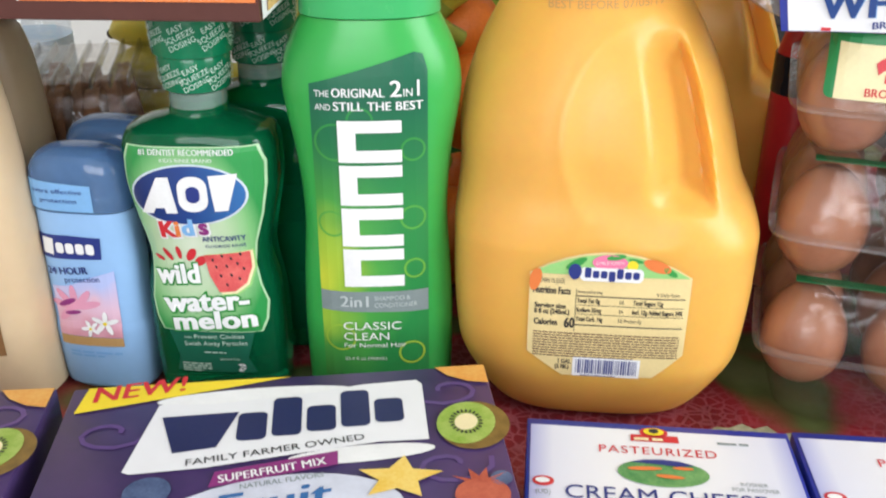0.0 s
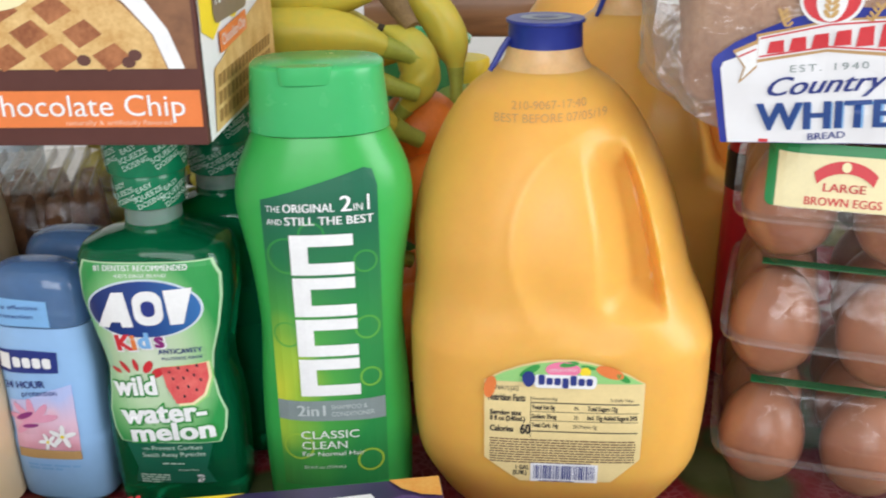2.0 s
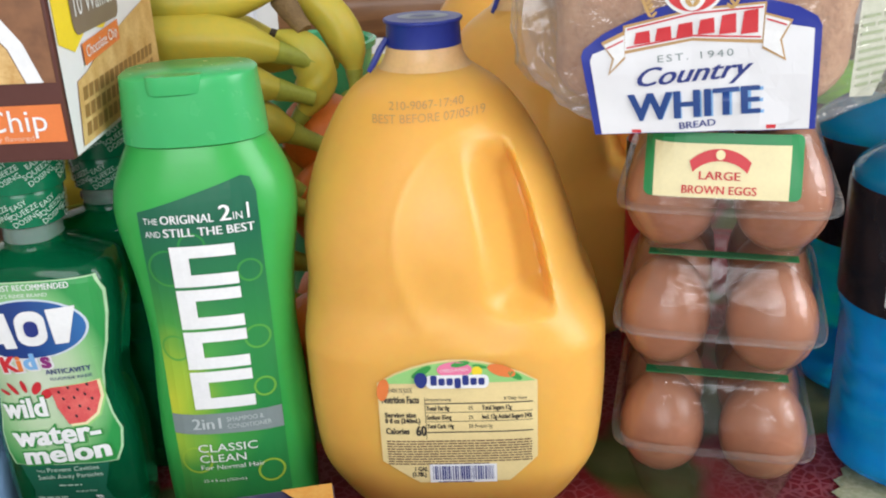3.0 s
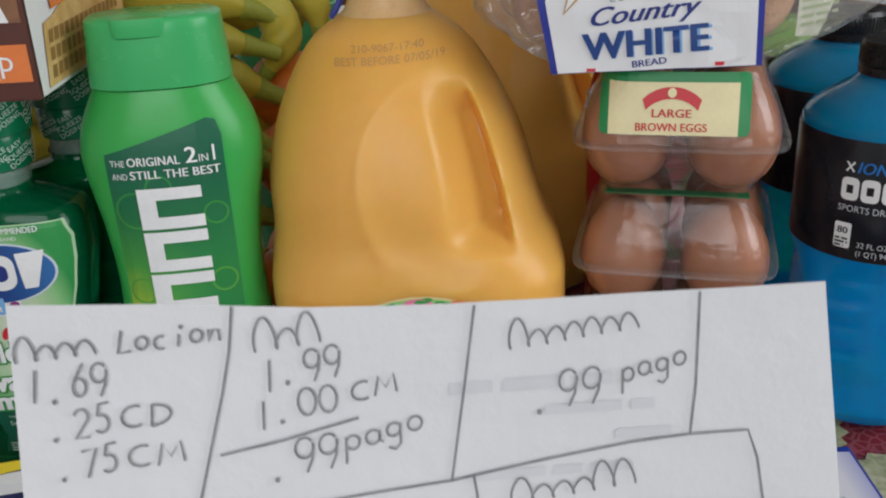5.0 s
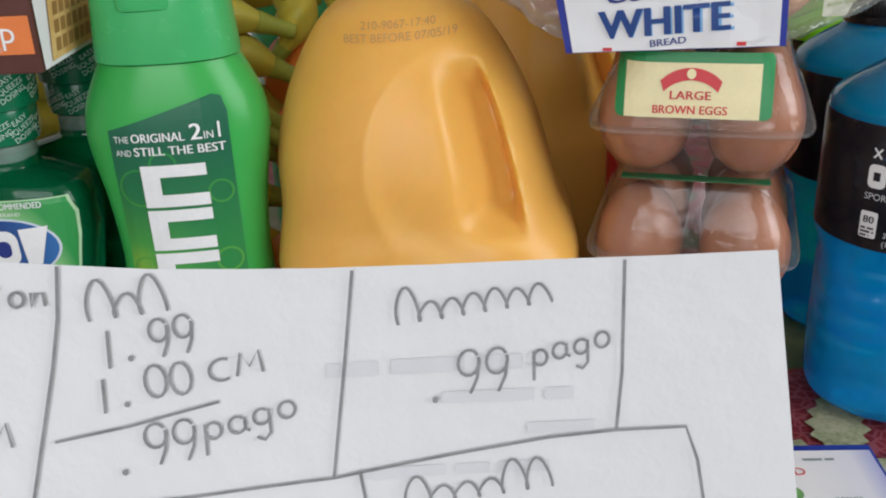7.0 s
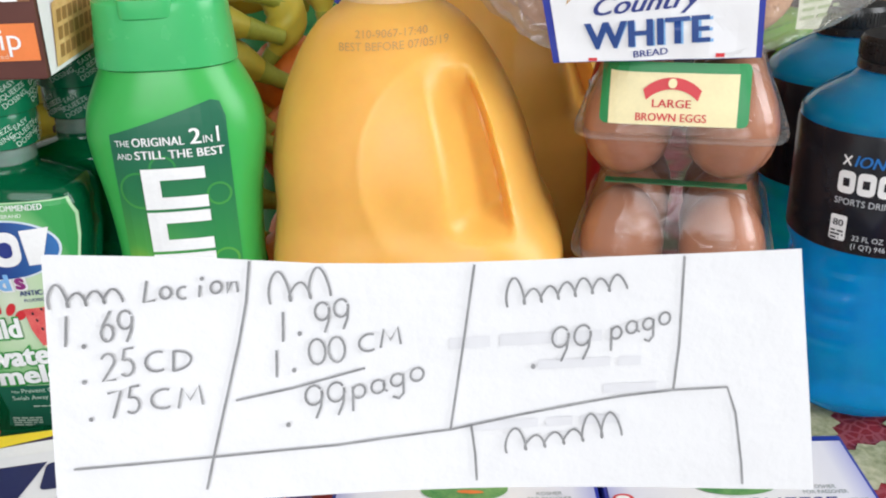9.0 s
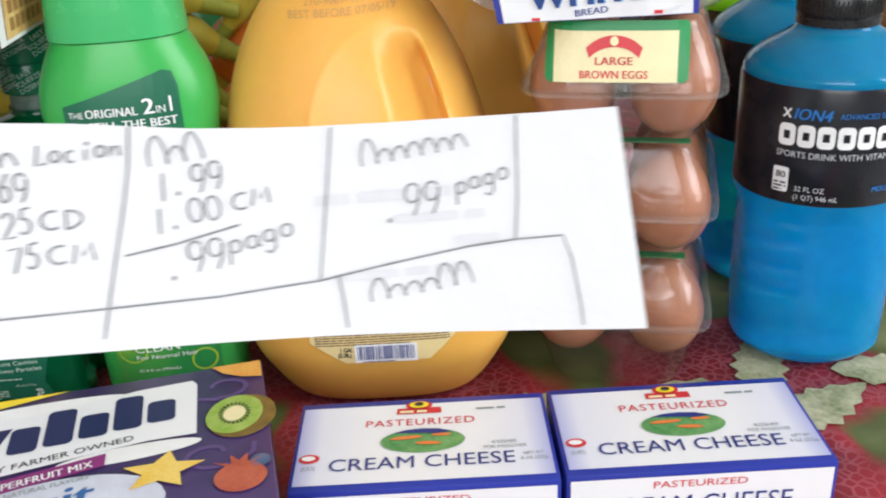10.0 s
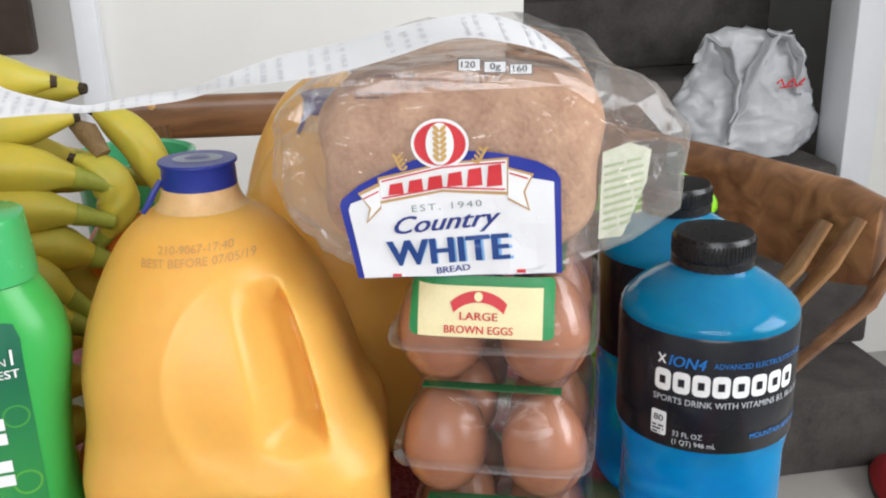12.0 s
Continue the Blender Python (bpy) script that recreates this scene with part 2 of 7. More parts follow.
LIGHT_GREEN, LIME, CREAM, PURPLE = ink("light_green_ink", (0.3, 0.6, 0.2)), ink("lime_ink", (0.45, 0.6, 0.05)), ink("cream_ink", (0.82, 0.72, 0.42)), ink("purple_ink", (0.25, 0.03, 0.18))
SKY_BLUE, TEAL, PALE = ink("light_blue_ink", (0.2, 0.42, 0.72)), ink("dark_green_ink", (0.01, 0.13, 0.075)), ink("pale_blue_ink", (0.55, 0.65, 0.8))

# clear and coloured bodies
JUICE = mat("orange_juice_plastic", (0.79, 0.415, 0.085), 0.36, var=0.05, scale=12, sss=0.45, radius=0.03, bump=0.06, bump_scale=60)
PERT_GREEN = mat("green_bottle_plastic", (0.04, 0.38, 0.075), 0.3, var=0.04, scale=15, sss=0.15, radius=0.01, bump=0.05, bump_scale=90)
PERT_CAP = mat("green_cap_plastic", (0.05, 0.41, 0.13), 0.25, var=0.04, scale=15, sss=0.1, radius=0.01)
BLUE_CAP = mat("blue_cap_plastic", (0.015, 0.03, 0.24), 0.35, var=0.08, scale=40)
NECK = mat("cloudy_neck_plastic", (0.74, 0.46, 0.22), 0.35, var=0.1, scale=60, sss=0.3, radius=0.01)
MOUTHWASH = mat("green_mouthwash", (0.004, 0.26, 0.1), 0.05, var=0.03, scale=20, trans=0.7, ior=1.36)
SHRINK = mat("green_shrink_wrap", (0.005, 0.16, 0.07), 0.2, var=0.15, scale=60, bump=0.15, bump_scale=120)
CLEAR_NECK = mat("clear_neck", (0.5, 0.7, 0.62), 0.1, trans=0.7)
SPORTS_BLUE = mat("blue_sports_drink", (0.004, 0.39, 0.79), 0.05, var=0.12, scale=14, trans=0.55, ior=1.34, sss=0.6, radius=0.05, spread=(0.2, 0.6, 1.0))
SPORTS_GREEN = mat("lime_sports_drink", (0.28, 0.80, 0.02), 0.08, var=0.03, scale=20, trans=0.2, ior=1.34, sss=0.5, radius=0.05, spread=(0.5, 1.0, 0.1))
BLACK_LABEL = mat("black_label", (0.012, 0.013, 0.018), 0.22, var=0.15, scale=40, bump=0.05, bump_scale=60)
BLACK_CAP = mat("black_cap_plastic", (0.012, 0.012, 0.013), 0.28, var=0.2, scale=60)
STICK_BLUE = mat("light_blue_plastic", (0.29, 0.49, 0.78), 0.35, var=0.04, scale=20)
STICK_CAP = mat("clear_blue_cap", (0.17, 0.33, 0.62), 0.1, var=0.08, scale=20, trans=0.6)
LOTION = mat("beige_plastic", (0.62, 0.46, 0.29), 0.36, var=0.05, scale=15, sss=0.1)
EGGSHELL = mat("brown_eggshell", (0.36, 0.150, 0.085), 0.3, var=0.16, scale=45, bump=0.08, bump_scale=700, sss=0.1, radius=0.005)
CLEAR = film("clear_carton_plastic", (0.994, 0.996, 0.994), gloss=0.012, rough=0.03, wrinkle=0.10, scale=70, haze=0.006)
CLEAR_RIM = film("clear_rim_plastic", (0.96, 0.97, 0.96), gloss=0.12, rough=0.06, wrinkle=0.15, scale=70, haze=0.07)
BAG = film("clear_bag_film", (0.985, 0.985, 0.985), gloss=0.045, rough=0.05, wrinkle=0.25, scale=38, haze=0.085)
CRUST = mat("bread_crust", (0.34, 0.145, 0.068), 0.75, scale=60, alt=(0.62, 0.365, 0.215), bump=0.9, bump_scale=260)
BANANA = mat("banana_peel", (0.66, 0.49, 0.05), 0.42, scale=26, alt=(0.50, 0.47, 0.07), bump=0.1, bump_scale=200, sss=0.1, radius=0.004)
BANANA_GREEN = mat("banana_stem", (0.33, 0.36, 0.05), 0.5, var=0.2, scale=60)
BANANA_TIP = mat("banana_tip", (0.05, 0.035, 0.02), 0.8, var=0.3, scale=90)
ORANGE = mat("orange_peel", (0.8, 0.2, 0.02), 0.4, var=0.08, scale=40, bump=0.4, bump_scale=320, sss=0.1, radius=0.005)
CARD_WHITE = mat("white_card", (0.78, 0.78, 0.8), 0.4, var=0.03, scale=15)
CARD_NAVY = mat("navy_card", (0.025, 0.02, 0.075), 0.3, scale=9, alt=(0.075, 0.04, 0.14))
CARD_BLUE = mat("blue_card", (0.02, 0.035, 0.3), 0.35, var=0.06, scale=20)
CARD_BROWN = mat("brown_card", (0.1, 0.035, 0.028), 0.4, var=0.12, scale=20)
PAPER = mat("note_paper", (0.68, 0.68, 0.70), 0.75, var=0.03, scale=12, bump=0.1, bump_scale=300)
RECEIPT = mat("receipt_paper", (0.68, 0.68, 0.70), 0.5, var=0.03, scale=20)
PENCIL = mat("pencil", (0.17, 0.17, 0.18), 0.7, scale=500, alt=(0.3, 0.3, 0.31))
GHOST = ink("faint_print", (0.62, 0.62, 0.65))
PLASTER = mat("painted_wall", (0.74, 0.73, 0.70), 0.7, var=0.03, scale=2.5, bump=0.08, bump_scale=90)
TRIM = mat("white_trim_paint", (0.75, 0.76, 0.79), 0.35, var=0.03, scale=6)
CARPET = mat("grey_stair_carpet", (0.034, 0.03, 0.028), 0.95, scale=14, alt=(0.085, 0.077, 0.07), bump=0.8, bump_scale=220)
FLOOR = mat("pale_floor_tile", (0.37, 0.355, 0.335), 0.35, var=0.06, scale=4)
CEILING = mat("ceiling_paint", (0.8, 0.8, 0.79), 0.8, var=0.02, scale=3)
BAG_WHITE = mat("white_carrier_bag", (0.68, 0.69, 0.72), 0.35, var=0.08, scale=12, trans=0.2, bump=0.35, bump_scale=25)
DARK = mat("dark_brown_wood", (0.04, 0.025, 0.018), 0.5, var=0.3, scale=20)
GREEN_BOWL = mat("green_bowl_plastic", (0.12, 0.62, 0.3), 0.2, var=0.04, scale=20, trans=0.3)
JAR_LID = mat("yellow_lid", (0.85, 0.62, 0.04), 0.4, var=0.06, scale=30)
SPICE = mat("jar_spice", (0.55, 0.42, 0.25), 0.25, var=0.3, scale=120)
COOKIE = mat("brown_cookies", (0.12, 0.05, 0.025), 0.7, scale=60, alt=(0.3, 0.14, 0.06), bump=0.4, bump_scale=200)


def wood(name, dark, light, scale=6.0, rough=0.35, axis=0):
    m = bpy.data.materials.new(name)
    m.use_nodes = True
    nt = m.node_tree
    b = nt.nodes["Principled BSDF"]
    tc, mp = nt.nodes.new("ShaderNodeTexCoord"), nt.nodes.new("ShaderNodeMapping")
    s = [scale * 6] * 3
    s[axis] = scale * 0.7
    mp.inputs["Scale"].default_value = s
    no, no2 = nt.nodes.new("ShaderNodeTexNoise"), nt.nodes.new("ShaderNodeTexNoise")
    no.inputs["Scale"].default_value, no.inputs["Detail"].default_value, no.inputs["Distortion"].default_value = 1.2, 8, 1.2
    no2.inputs["Scale"].default_value, no2.inputs["Detail"].default_value = scale, 3
    cr = nt.nodes.new("ShaderNodeValToRGB")
    cr.color_ramp.elements[0].color, cr.color_ramp.elements[1].color = (*dark, 1), (*light, 1)
    cr.color_ramp.elements[0].position, cr.color_ramp.elements[1].position = 0.35, 0.68
    bp = nt.nodes.new("ShaderNodeBump")
    bp.inputs["Strength"].default_value, bp.inputs["Distance"].default_value = 0.25, 0.002
    L = nt.links.new
    L(tc.outputs["Object"], mp.inputs["Vector"])
    L(mp.outputs["Vector"], no.inputs["Vector"])
    L(tc.outputs["Object"], no2.inputs["Vector"])
    mx = nt.nodes.new("ShaderNodeMath")
    mx.operation = "MULTIPLY_ADD"
    mx.inputs[1].default_value = 0.3
    L(no2.outputs["Fac"], mx.inputs[0])
    sc = nt.nodes.new("ShaderNodeMath")
    sc.operation = "MULTIPLY"
    sc.inputs[1].default_value = 0.7
    L(no.outputs["Fac"], sc.inputs[0])
    L(sc.outputs[0], mx.inputs[2])
    L(mx.outputs[0], cr.inputs["Fac"])
    L(cr.outputs["Color"], b.inputs["Base Color"])
    L(no.outputs["Fac"], bp.inputs["Height"])
    L(bp.outputs["Normal"], b.inputs["Normal"])
    b.inputs["Roughness"].default_value = rough
    return m


WOOD = wood("carved_brown_wood", (0.085, 0.034, 0.017), (0.34, 0.17, 0.08), 5.0, 0.3)
WOOD_LIGHT = wood("light_brown_wood", (0.12, 0.055, 0.02), (0.38, 0.2, 0.085), 8.0, 0.4, axis=2)


def patterned(name, build):
    m = bpy.data.materials.new(name)
    m.use_nodes = True
    nt = m.node_tree
    build(nt, nt.nodes["Principled BSDF"], nt.links.new, nt.nodes.new("ShaderNodeTexCoord").outputs["Object"])
    return m


def ramp_node(nt, stops, kind="LINEAR"):
    cr = nt.nodes.new("ShaderNodeValToRGB")
    cr.color_ramp.interpolation = kind
    e = cr.color_ramp.elements
    e[0].position, e[0].color = stops[0][0], (*stops[0][1], 1)
    e[1].position, e[1].color = stops[-1][0], (*stops[-1][1], 1)
    for p, c in stops[1:-1]:
        k = e.new(p)
        k.color = (*c, 1)
    return cr


def cloth_build(nt, b, L, co):
    big, vein, leaf, weave = (nt.nodes.new("ShaderNodeTexNoise"), nt.nodes.new("ShaderNodeTexVoronoi"), nt.nodes.new("ShaderNodeTexNoise"), nt.nodes.new("ShaderNodeTexNoise"))
    big.inputs["Scale"].default_value, big.inputs["Detail"].default_value = 9.0, 2
    vein.feature, vein.inputs["Scale"].default_value = "DISTANCE_TO_EDGE", 170.0
    leaf.inputs["Scale"].default_value, leaf.inputs["Detail"].default_value = 45.0, 6
    weave.inputs["Scale"].default_value = 900.0
    for n in (big, vein, leaf, weave):
        L(co, n.inputs["Vector"])
    base = ramp_node(nt, [(0.0, (0.3, 0.015, 0.025)), (0.4, (0.2, 0.012, 0.02)), (0.52, (0.34, 0.02, 0.03)), (0.56, (0.1, 0.13, 0.035)), (0.64, (0.2, 0.22, 0.09)), (0.72, (0.34, 0.3, 0.17)), (1.0, (0.28, 0.24, 0.12))])
    L(big.outputs["Fac"], base.inputs["Fac"])
    lines = ramp_node(nt, [(0.0, (1, 1, 1)), (0.06, (0.9, 0.9, 0.9)), (0.13, (0, 0, 0)), (1.0, (0, 0, 0))])
    L(vein.outputs["Distance"], lines.inputs["Fac"])
    red_only = ramp_node(nt, [(0.0, (0.4, 0.4, 0.4)), (0.48, (0.35, 0.35, 0.35)), (0.55, (0, 0, 0)), (1.0, (0.1, 0.1, 0.1))])
    L(big.outputs["Fac"], red_only.inputs["Fac"])
    mul = nt.nodes.new("ShaderNodeMath")
    mul.operation = "MULTIPLY"
    L(lines.outputs["Color"], mul.inputs[0])
    L(red_only.outputs["Color"], mul.inputs[1])
    mx = nt.nodes.new("ShaderNodeMix")
    mx.data_type = "RGBA"
    mx.inputs[7].default_value = (0.55, 0.2, 0.24, 1)
    L(mul.outputs[0], mx.inputs["Factor"])
    L(base.outputs["Color"], mx.inputs[6])
    dk = nt.nodes.new("ShaderNodeMix")
    dk.data_type, dk.blend_type = "RGBA", "MULTIPLY"
    dk.inputs["Factor"].default_value = 0.6
    sh = ramp_node(nt, [(0.3, (0.45, 0.45, 0.4)), (0.65, (1, 1, 1))])
    L(leaf.outputs["Fac"], sh.inputs["Fac"])
    L(mx.outputs[2], dk.inputs[6])
    L(sh.outputs["Color"], dk.inputs[7])
    L(dk.outputs[2], b.inputs["Base Color"])
    bp = nt.nodes.new("ShaderNodeBump")
    bp.inputs["Strength"].default_value, bp.inputs["Distance"].default_value = 0.3, 0.0006
    L(weave.outputs["Fac"], bp.inputs["Height"])
    L(bp.outputs["Normal"], b.inputs["Normal"])
    b.inputs["Roughness"].default_value = 0.55


CLOTH = patterned("floral_tablecloth", cloth_build)


def blend_build(stops, axis=2, lo=0.0, hi=1.0, spots=0.0, rough=0.35, distort=0.0):
    """A printed blend of colours along one axis of the thing."""
    def build(nt, b, L, co):
        sep, mr = nt.nodes.new("ShaderNodeSeparateXYZ"), nt.nodes.new("ShaderNodeMapRange")
        L(co, sep.inputs[0])
        mr.inputs["From Min"].default_value, mr.inputs["From Max"].default_value = lo, hi
        L(sep.outputs[axis], mr.inputs["Value"])
        fac = mr.outputs["Result"]
        if distort:
            no, ma = nt.nodes.new("ShaderNodeTexVoronoi"), nt.nodes.new("ShaderNodeMath")
            no.feature, no.inputs["Scale"].default_value = "SMOOTH_F1", spots
            ma.operation = "MULTIPLY_ADD"
            ma.inputs[1].default_value = distort
            L(co, no.inputs["Vector"])
            L(no.outputs["Distance"], ma.inputs[0])
            L(fac, ma.inputs[2])
            fac = ma.outputs[0]
        cr = ramp_node(nt, stops)
        L(fac, cr.inputs["Fac"])
        L(cr.outputs["Color"], b.inputs["Base Color"])
        b.inputs["Roughness"].default_value = rough
    return build


def radial_build(stops, cx, cz, rx, rz, rough=0.35):
    """A printed glow round one point of a thing's front."""
    def build(nt, b, L, co):
        mp, ln = nt.nodes.new("ShaderNodeMapping"), nt.nodes.new("ShaderNodeVectorMath")
        mp.inputs["Location"].default_value = (-cx / rx, 0, -cz / rz)
        mp.inputs["Scale"].default_value = (1 / rx, 0, 1 / rz)
        ln.operation = "LENGTH"
        L(co, mp.inputs["Vector"])
        L(mp.outputs["Vector"], ln.inputs[0])
        cr = ramp_node(nt, stops)
        L(ln.outputs["Value"], cr.inputs["Fac"])
        L(cr.outputs["Color"], b.inputs["Base Color"])
        b.inputs["Roughness"].default_value = rough
    return build


# ---- the room ----
def slab(name, material, dims, label, category, bevel=0.0):
    return tagged(part(name, boxed(*dims, bevel=bevel), material), label, category, kind="structure")


FLOOR_Z = -0.75
slab("floor", FLOOR, (-2.2, 2.6, -2.2, 4.4, FLOOR_Z - 0.1, FLOOR_Z), "pale smooth tiled floor at the foot of the stairs", "floor")
slab("ceiling", CEILING, (-2.2, 2.6, -2.2, 4.4, 1.75, 1.85), "plain white painted ceiling over the whole room", "ceiling")
slab("wall_north", PLASTER, (-0.13, 0.5, 1.48, 1.58, FLOOR_Z, 1.75), "off-white painted wall beside the carpeted stairs", "wall")
slab("wall_north_side", PLASTER, (-2.2, -0.165, 1.5, 1.6, FLOOR_Z, 1.75), "off-white painted wall behind the fruit", "wall")
slab("wall_stair_back", PLASTER, (0.5, 2.6, 4.3, 4.4, FLOOR_Z, 1.75), "off-white wall at the top of the stairs", "wall")
slab("wall_stair_left", PLASTER, (0.4, 0.5, 1.58, 4.3, FLOOR_Z, 1.75), "off-white wall along the stairs", "wall")
slab("wall_stair_right", PLASTER, (1.5, 2.1, 2.06, 2.16, FLOOR_Z, 1.75), "off-white wall beside the stair foot", "wall")
slab("wall_west", PLASTER, (-2.2, -2.1, -2.1, 1.55, FLOOR_Z, 1.75), "off-white painted side wall", "wall")
# window walls: openings from the sill up
for nm, dims in (("wall_east", [(2.1, 2.2, -2.1, -1.3, FLOOR_Z, 1.75), (2.1, 2.2, 0.3, 4.3, FLOOR_Z, 1.75), (2.1, 2.2, -1.3, 0.3, FLOOR_Z, 0.2), (2.1, 2.2, -1.3, 0.3, 1.6, 1.75)]),
                 ("wall_south", [(-2.1, -1.3, -2.2, -2.1, FLOOR_Z, 1.75), (0.5, 2.2, -2.2, -2.1, FLOOR_Z, 1.75), (-1.3, 0.5, -2.2, -2.1, FLOOR_Z, 0.25), (-1.3, 0.5, -2.2, -2.1, 1.65, 1.75)])):
    bm = bmesh.new()
    for d in dims:
        box(bm, *d)
    tagged(part(nm, bm, PLASTER), "off-white wall with a wide bright window", "wall", kind="structure")
slab("trim_corner", TRIM, (-0.165, -0.13, 1.45, 1.6, FLOOR_Z, 1.75), "white painted corner trim on the wall", "trim", 0.004)
slab("door_casing", TRIM, (1.42, 1.5, 2.02, 2.14, FLOOR_Z, 1.75), "white painted door casing beside the stairs", "trim", 0.006)

bm = bmesh.new()
stairs = thing("stairs", pose(0, 0, 0), "dark grey carpeted stairs with rounded worn nosings", "stairs", kind="structure")
for i in range(9):
    z1 = FLOOR_Z + 0.18 * (i + 1)
    y0 = 1.56 + 0.21 * i
    bm = boxed(0.5, 1.35 + 0.02 * min(i, 3), y0, 4.3, z1 - 0.18, z1, bevel=0.012)
    part("step", bm, CARPET, stairs)


# ---- the table and its cloth ----
table = thing("table", pose(0, 0, 0), "table under a printed red floral cloth", "table")
part("tabletop", boxed(-0.8, 0.42, 0.12, 0.98, -0.051, -0.020, bevel=0.004), WOOD, table)
for x in (-0.74, 0.36):
    for y in (0.18, 0.92):
        part("leg", boxed(x - 0.03, x + 0.03, y - 0.03, y + 0.03, FLOOR_Z, -0.051, bevel=0.004), WOOD, table)
bm = bmesh.new()
N = 60
for i in range(N + 1):
    for j in range(N + 1):
        u, v = -0.83 + 1.28 * i / N, 0.09 + 0.92 * j / N
        drop = max(0, u - 0.425, -0.805 - u, 0.115 - v, v - 0.985)
        bm.verts.new((min(0.4275, max(-0.8075, u)) + 0.002 * math.sin(v * 40) * (drop > 0), min(0.9875, max(0.1125, v)), -0.0172 + 0.0008 * noise.noise((u * 14, v * 14, 0)) - 6.0 * drop))
bm.verts.ensure_lookup_table()
for i in range(N):
    for j in range(N):
        k = i * (N + 1) + j
        bm.faces.new([bm.verts[q] for q in (k, k + N + 1, k + N + 2, k + 1)])
cloth = tagged(part("tablecloth", bm, CLOTH), "red tablecloth printed with vines and green leaves", "tablecloth")
cloth = bpy.data.objects["tablecloth"]
LEAF_PRINT = mat("printed_leaf_green", (0.14, 0.18, 0.07), 0.55, scale=38, alt=(0.60, 0.58, 0.40), bump=0.15, bump_scale=400)


def leaf_outline(cx, cy, length, width, turn):
    """A toothed leaf seen flat."""
    side = [(k / 12, math.sin(math.pi * (k / 12) ** 0.8) * (1.0 if k % 2 else 0.72)) for k in range(13)]
    pts = [(length * (u - 0.5), width * w) for u, w in side] + [(length * (u - 0.5), -width * w) for u, w in side[-2:0:-1]]
    c, s = math.cos(radians(turn)), math.sin(radians(turn))
    return [(cx + c * x - s * y, cy + s * x + c * y) for x, y in pts]


pieces("printed_leaf", [leaf_outline(*q) for q in ((0.172, 0.395, 0.075, 0.017, -20), (0.215, 0.372, 0.085, 0.020, 12), (0.268, 0.385, 0.080, 0.020, -35), (0.315, 0.372, 0.075, 0.018, 25), (0.225, 0.345, 0.07, 0.016, -50), (0.300, 0.420, 0.07, 0.017, 70), (0.375, 0.395, 0.08, 0.019, -15), (-0.075, 0.40, 0.06, 0.015, 40))],
       lambda x, y: Vector((x, y, -0.0160)), 0.0, LEAF_PRINT, cloth, "green and cream printed leaf")

# ---- gallon jugs of orange drink ----
JUG = Form([(-0.0157, 0.052, 0.053, 3.2), (-0.0115, 0.0585, 0.0585, 3.3), (0.006, 0.0685, 0.0670, 3.6), (0.024, 0.0755, 0.0718, 3.9), (0.06, 0.0780, 0.0735, 4.0), (0.088, 0.0780, 0.0735, 4.0), (0.1, 0.0760, 0.0725, 3.5, -0.001),
            (0.115, 0.072, 0.07, 2.9, -0.004), (0.14, 0.069, 0.068, 2.5, -0.0075), (0.165, 0.062, 0.062, 2.3, -0.009), (0.19, 0.050, 0.05, 2.1, -0.0100), (0.206, 0.038, 0.038, 2.0, -0.0105),
            (0.216, 0.0245, 0.0245, 2.0, -0.0105), (0.2195, 0.0185, 0.0185, 2.0, -0.0105)])
NECK_X = -0.0105


def jug_relief(q):
    """The grip slot, the raised edge round the thumb panel and the step under the grip."""
    if q.y > 0.0:
        return q
    z, x = q.z, q.x
    f = smooth(0.0, 0.03, -q.y)
    # grip: the surface sinks slowly from the left and rises steeply to the handle
    edge = 0.0405 - (z - 0.117) * 0.27 + 0.0025 * math.sin((z - 0.11) * 38)
    fall = 0.017 + 0.010 * (0.19 - z) / 0.075
    d = edge - x
    a = (1 - smooth(0.08, 1.0, d / fall)) if d > 0 else 1 - smooth(0.003, 0.0085, -d)
    dip = 0.019 * a * smooth(0.106, 0.121, z) * (1 - smooth(0.168, 0.192, z)) * f
    # thumb panel: shallow hollow with a fine raised edge
    e = math.hypot((x - 0.019) / 0.043, (z - 0.144) / 0.051)
    f *= 1 - smooth(0.018, 0.045, x)
    dip += (0.0015 * (1 - smooth(0.74, 1.06, e)) - 0.0005 * math.exp(-((e - 1.03) / 0.06) ** 2)) * f
    # flat front below
    return Vector((q.x, q.y + dip, q.z))


def label_outline(w, h, top):
    pts = [(-w, -h * 0.64), (-w * 0.53, -h), (w * 0.64, -h * 0.98), (w, -h * 0.60), (w, h * 0.55)]
    for i in range(1, 9):
        a = i / 9
        pts.append((w - 2 * w * a, h * 0.55 + top * math.sin(a * math.pi) ** 0.8))
    pts.append((-w, h * 0.55))
    return pts


def barcode(x0, y0, x1, y1, seed):
    r = random.Random(seed)
    figs, x = [], x0
    while x < x1:
        w = r.choice((0.0003, 0.0005, 0.0008))
        figs.append(rect(x, y0, min(x + w, x1), y1))
        x += w + r.choice((0.0004, 0.0005, 0.0008))
    return joined(figs)


def text_rows(x0, x1, y0, y1, rows, seed, thick=0.55):
    """Rows of small print too fine to read, as bars."""
    r = random.Random(seed)
    figs, step = [], (y1 - y0) / rows
    for k in range(rows):
        y, x = y1 - (k + 1) * step, x0
        end = x1 if k < rows - 1 else x0 + (x1 - x0) * 0.7
        while x < end:
            w = r.uniform(1.2, 4.5) * step
            figs.append(rect(x, y, min(x + w, end), y + step * thick))
            x += w + step * 0.5
    return joined(figs)


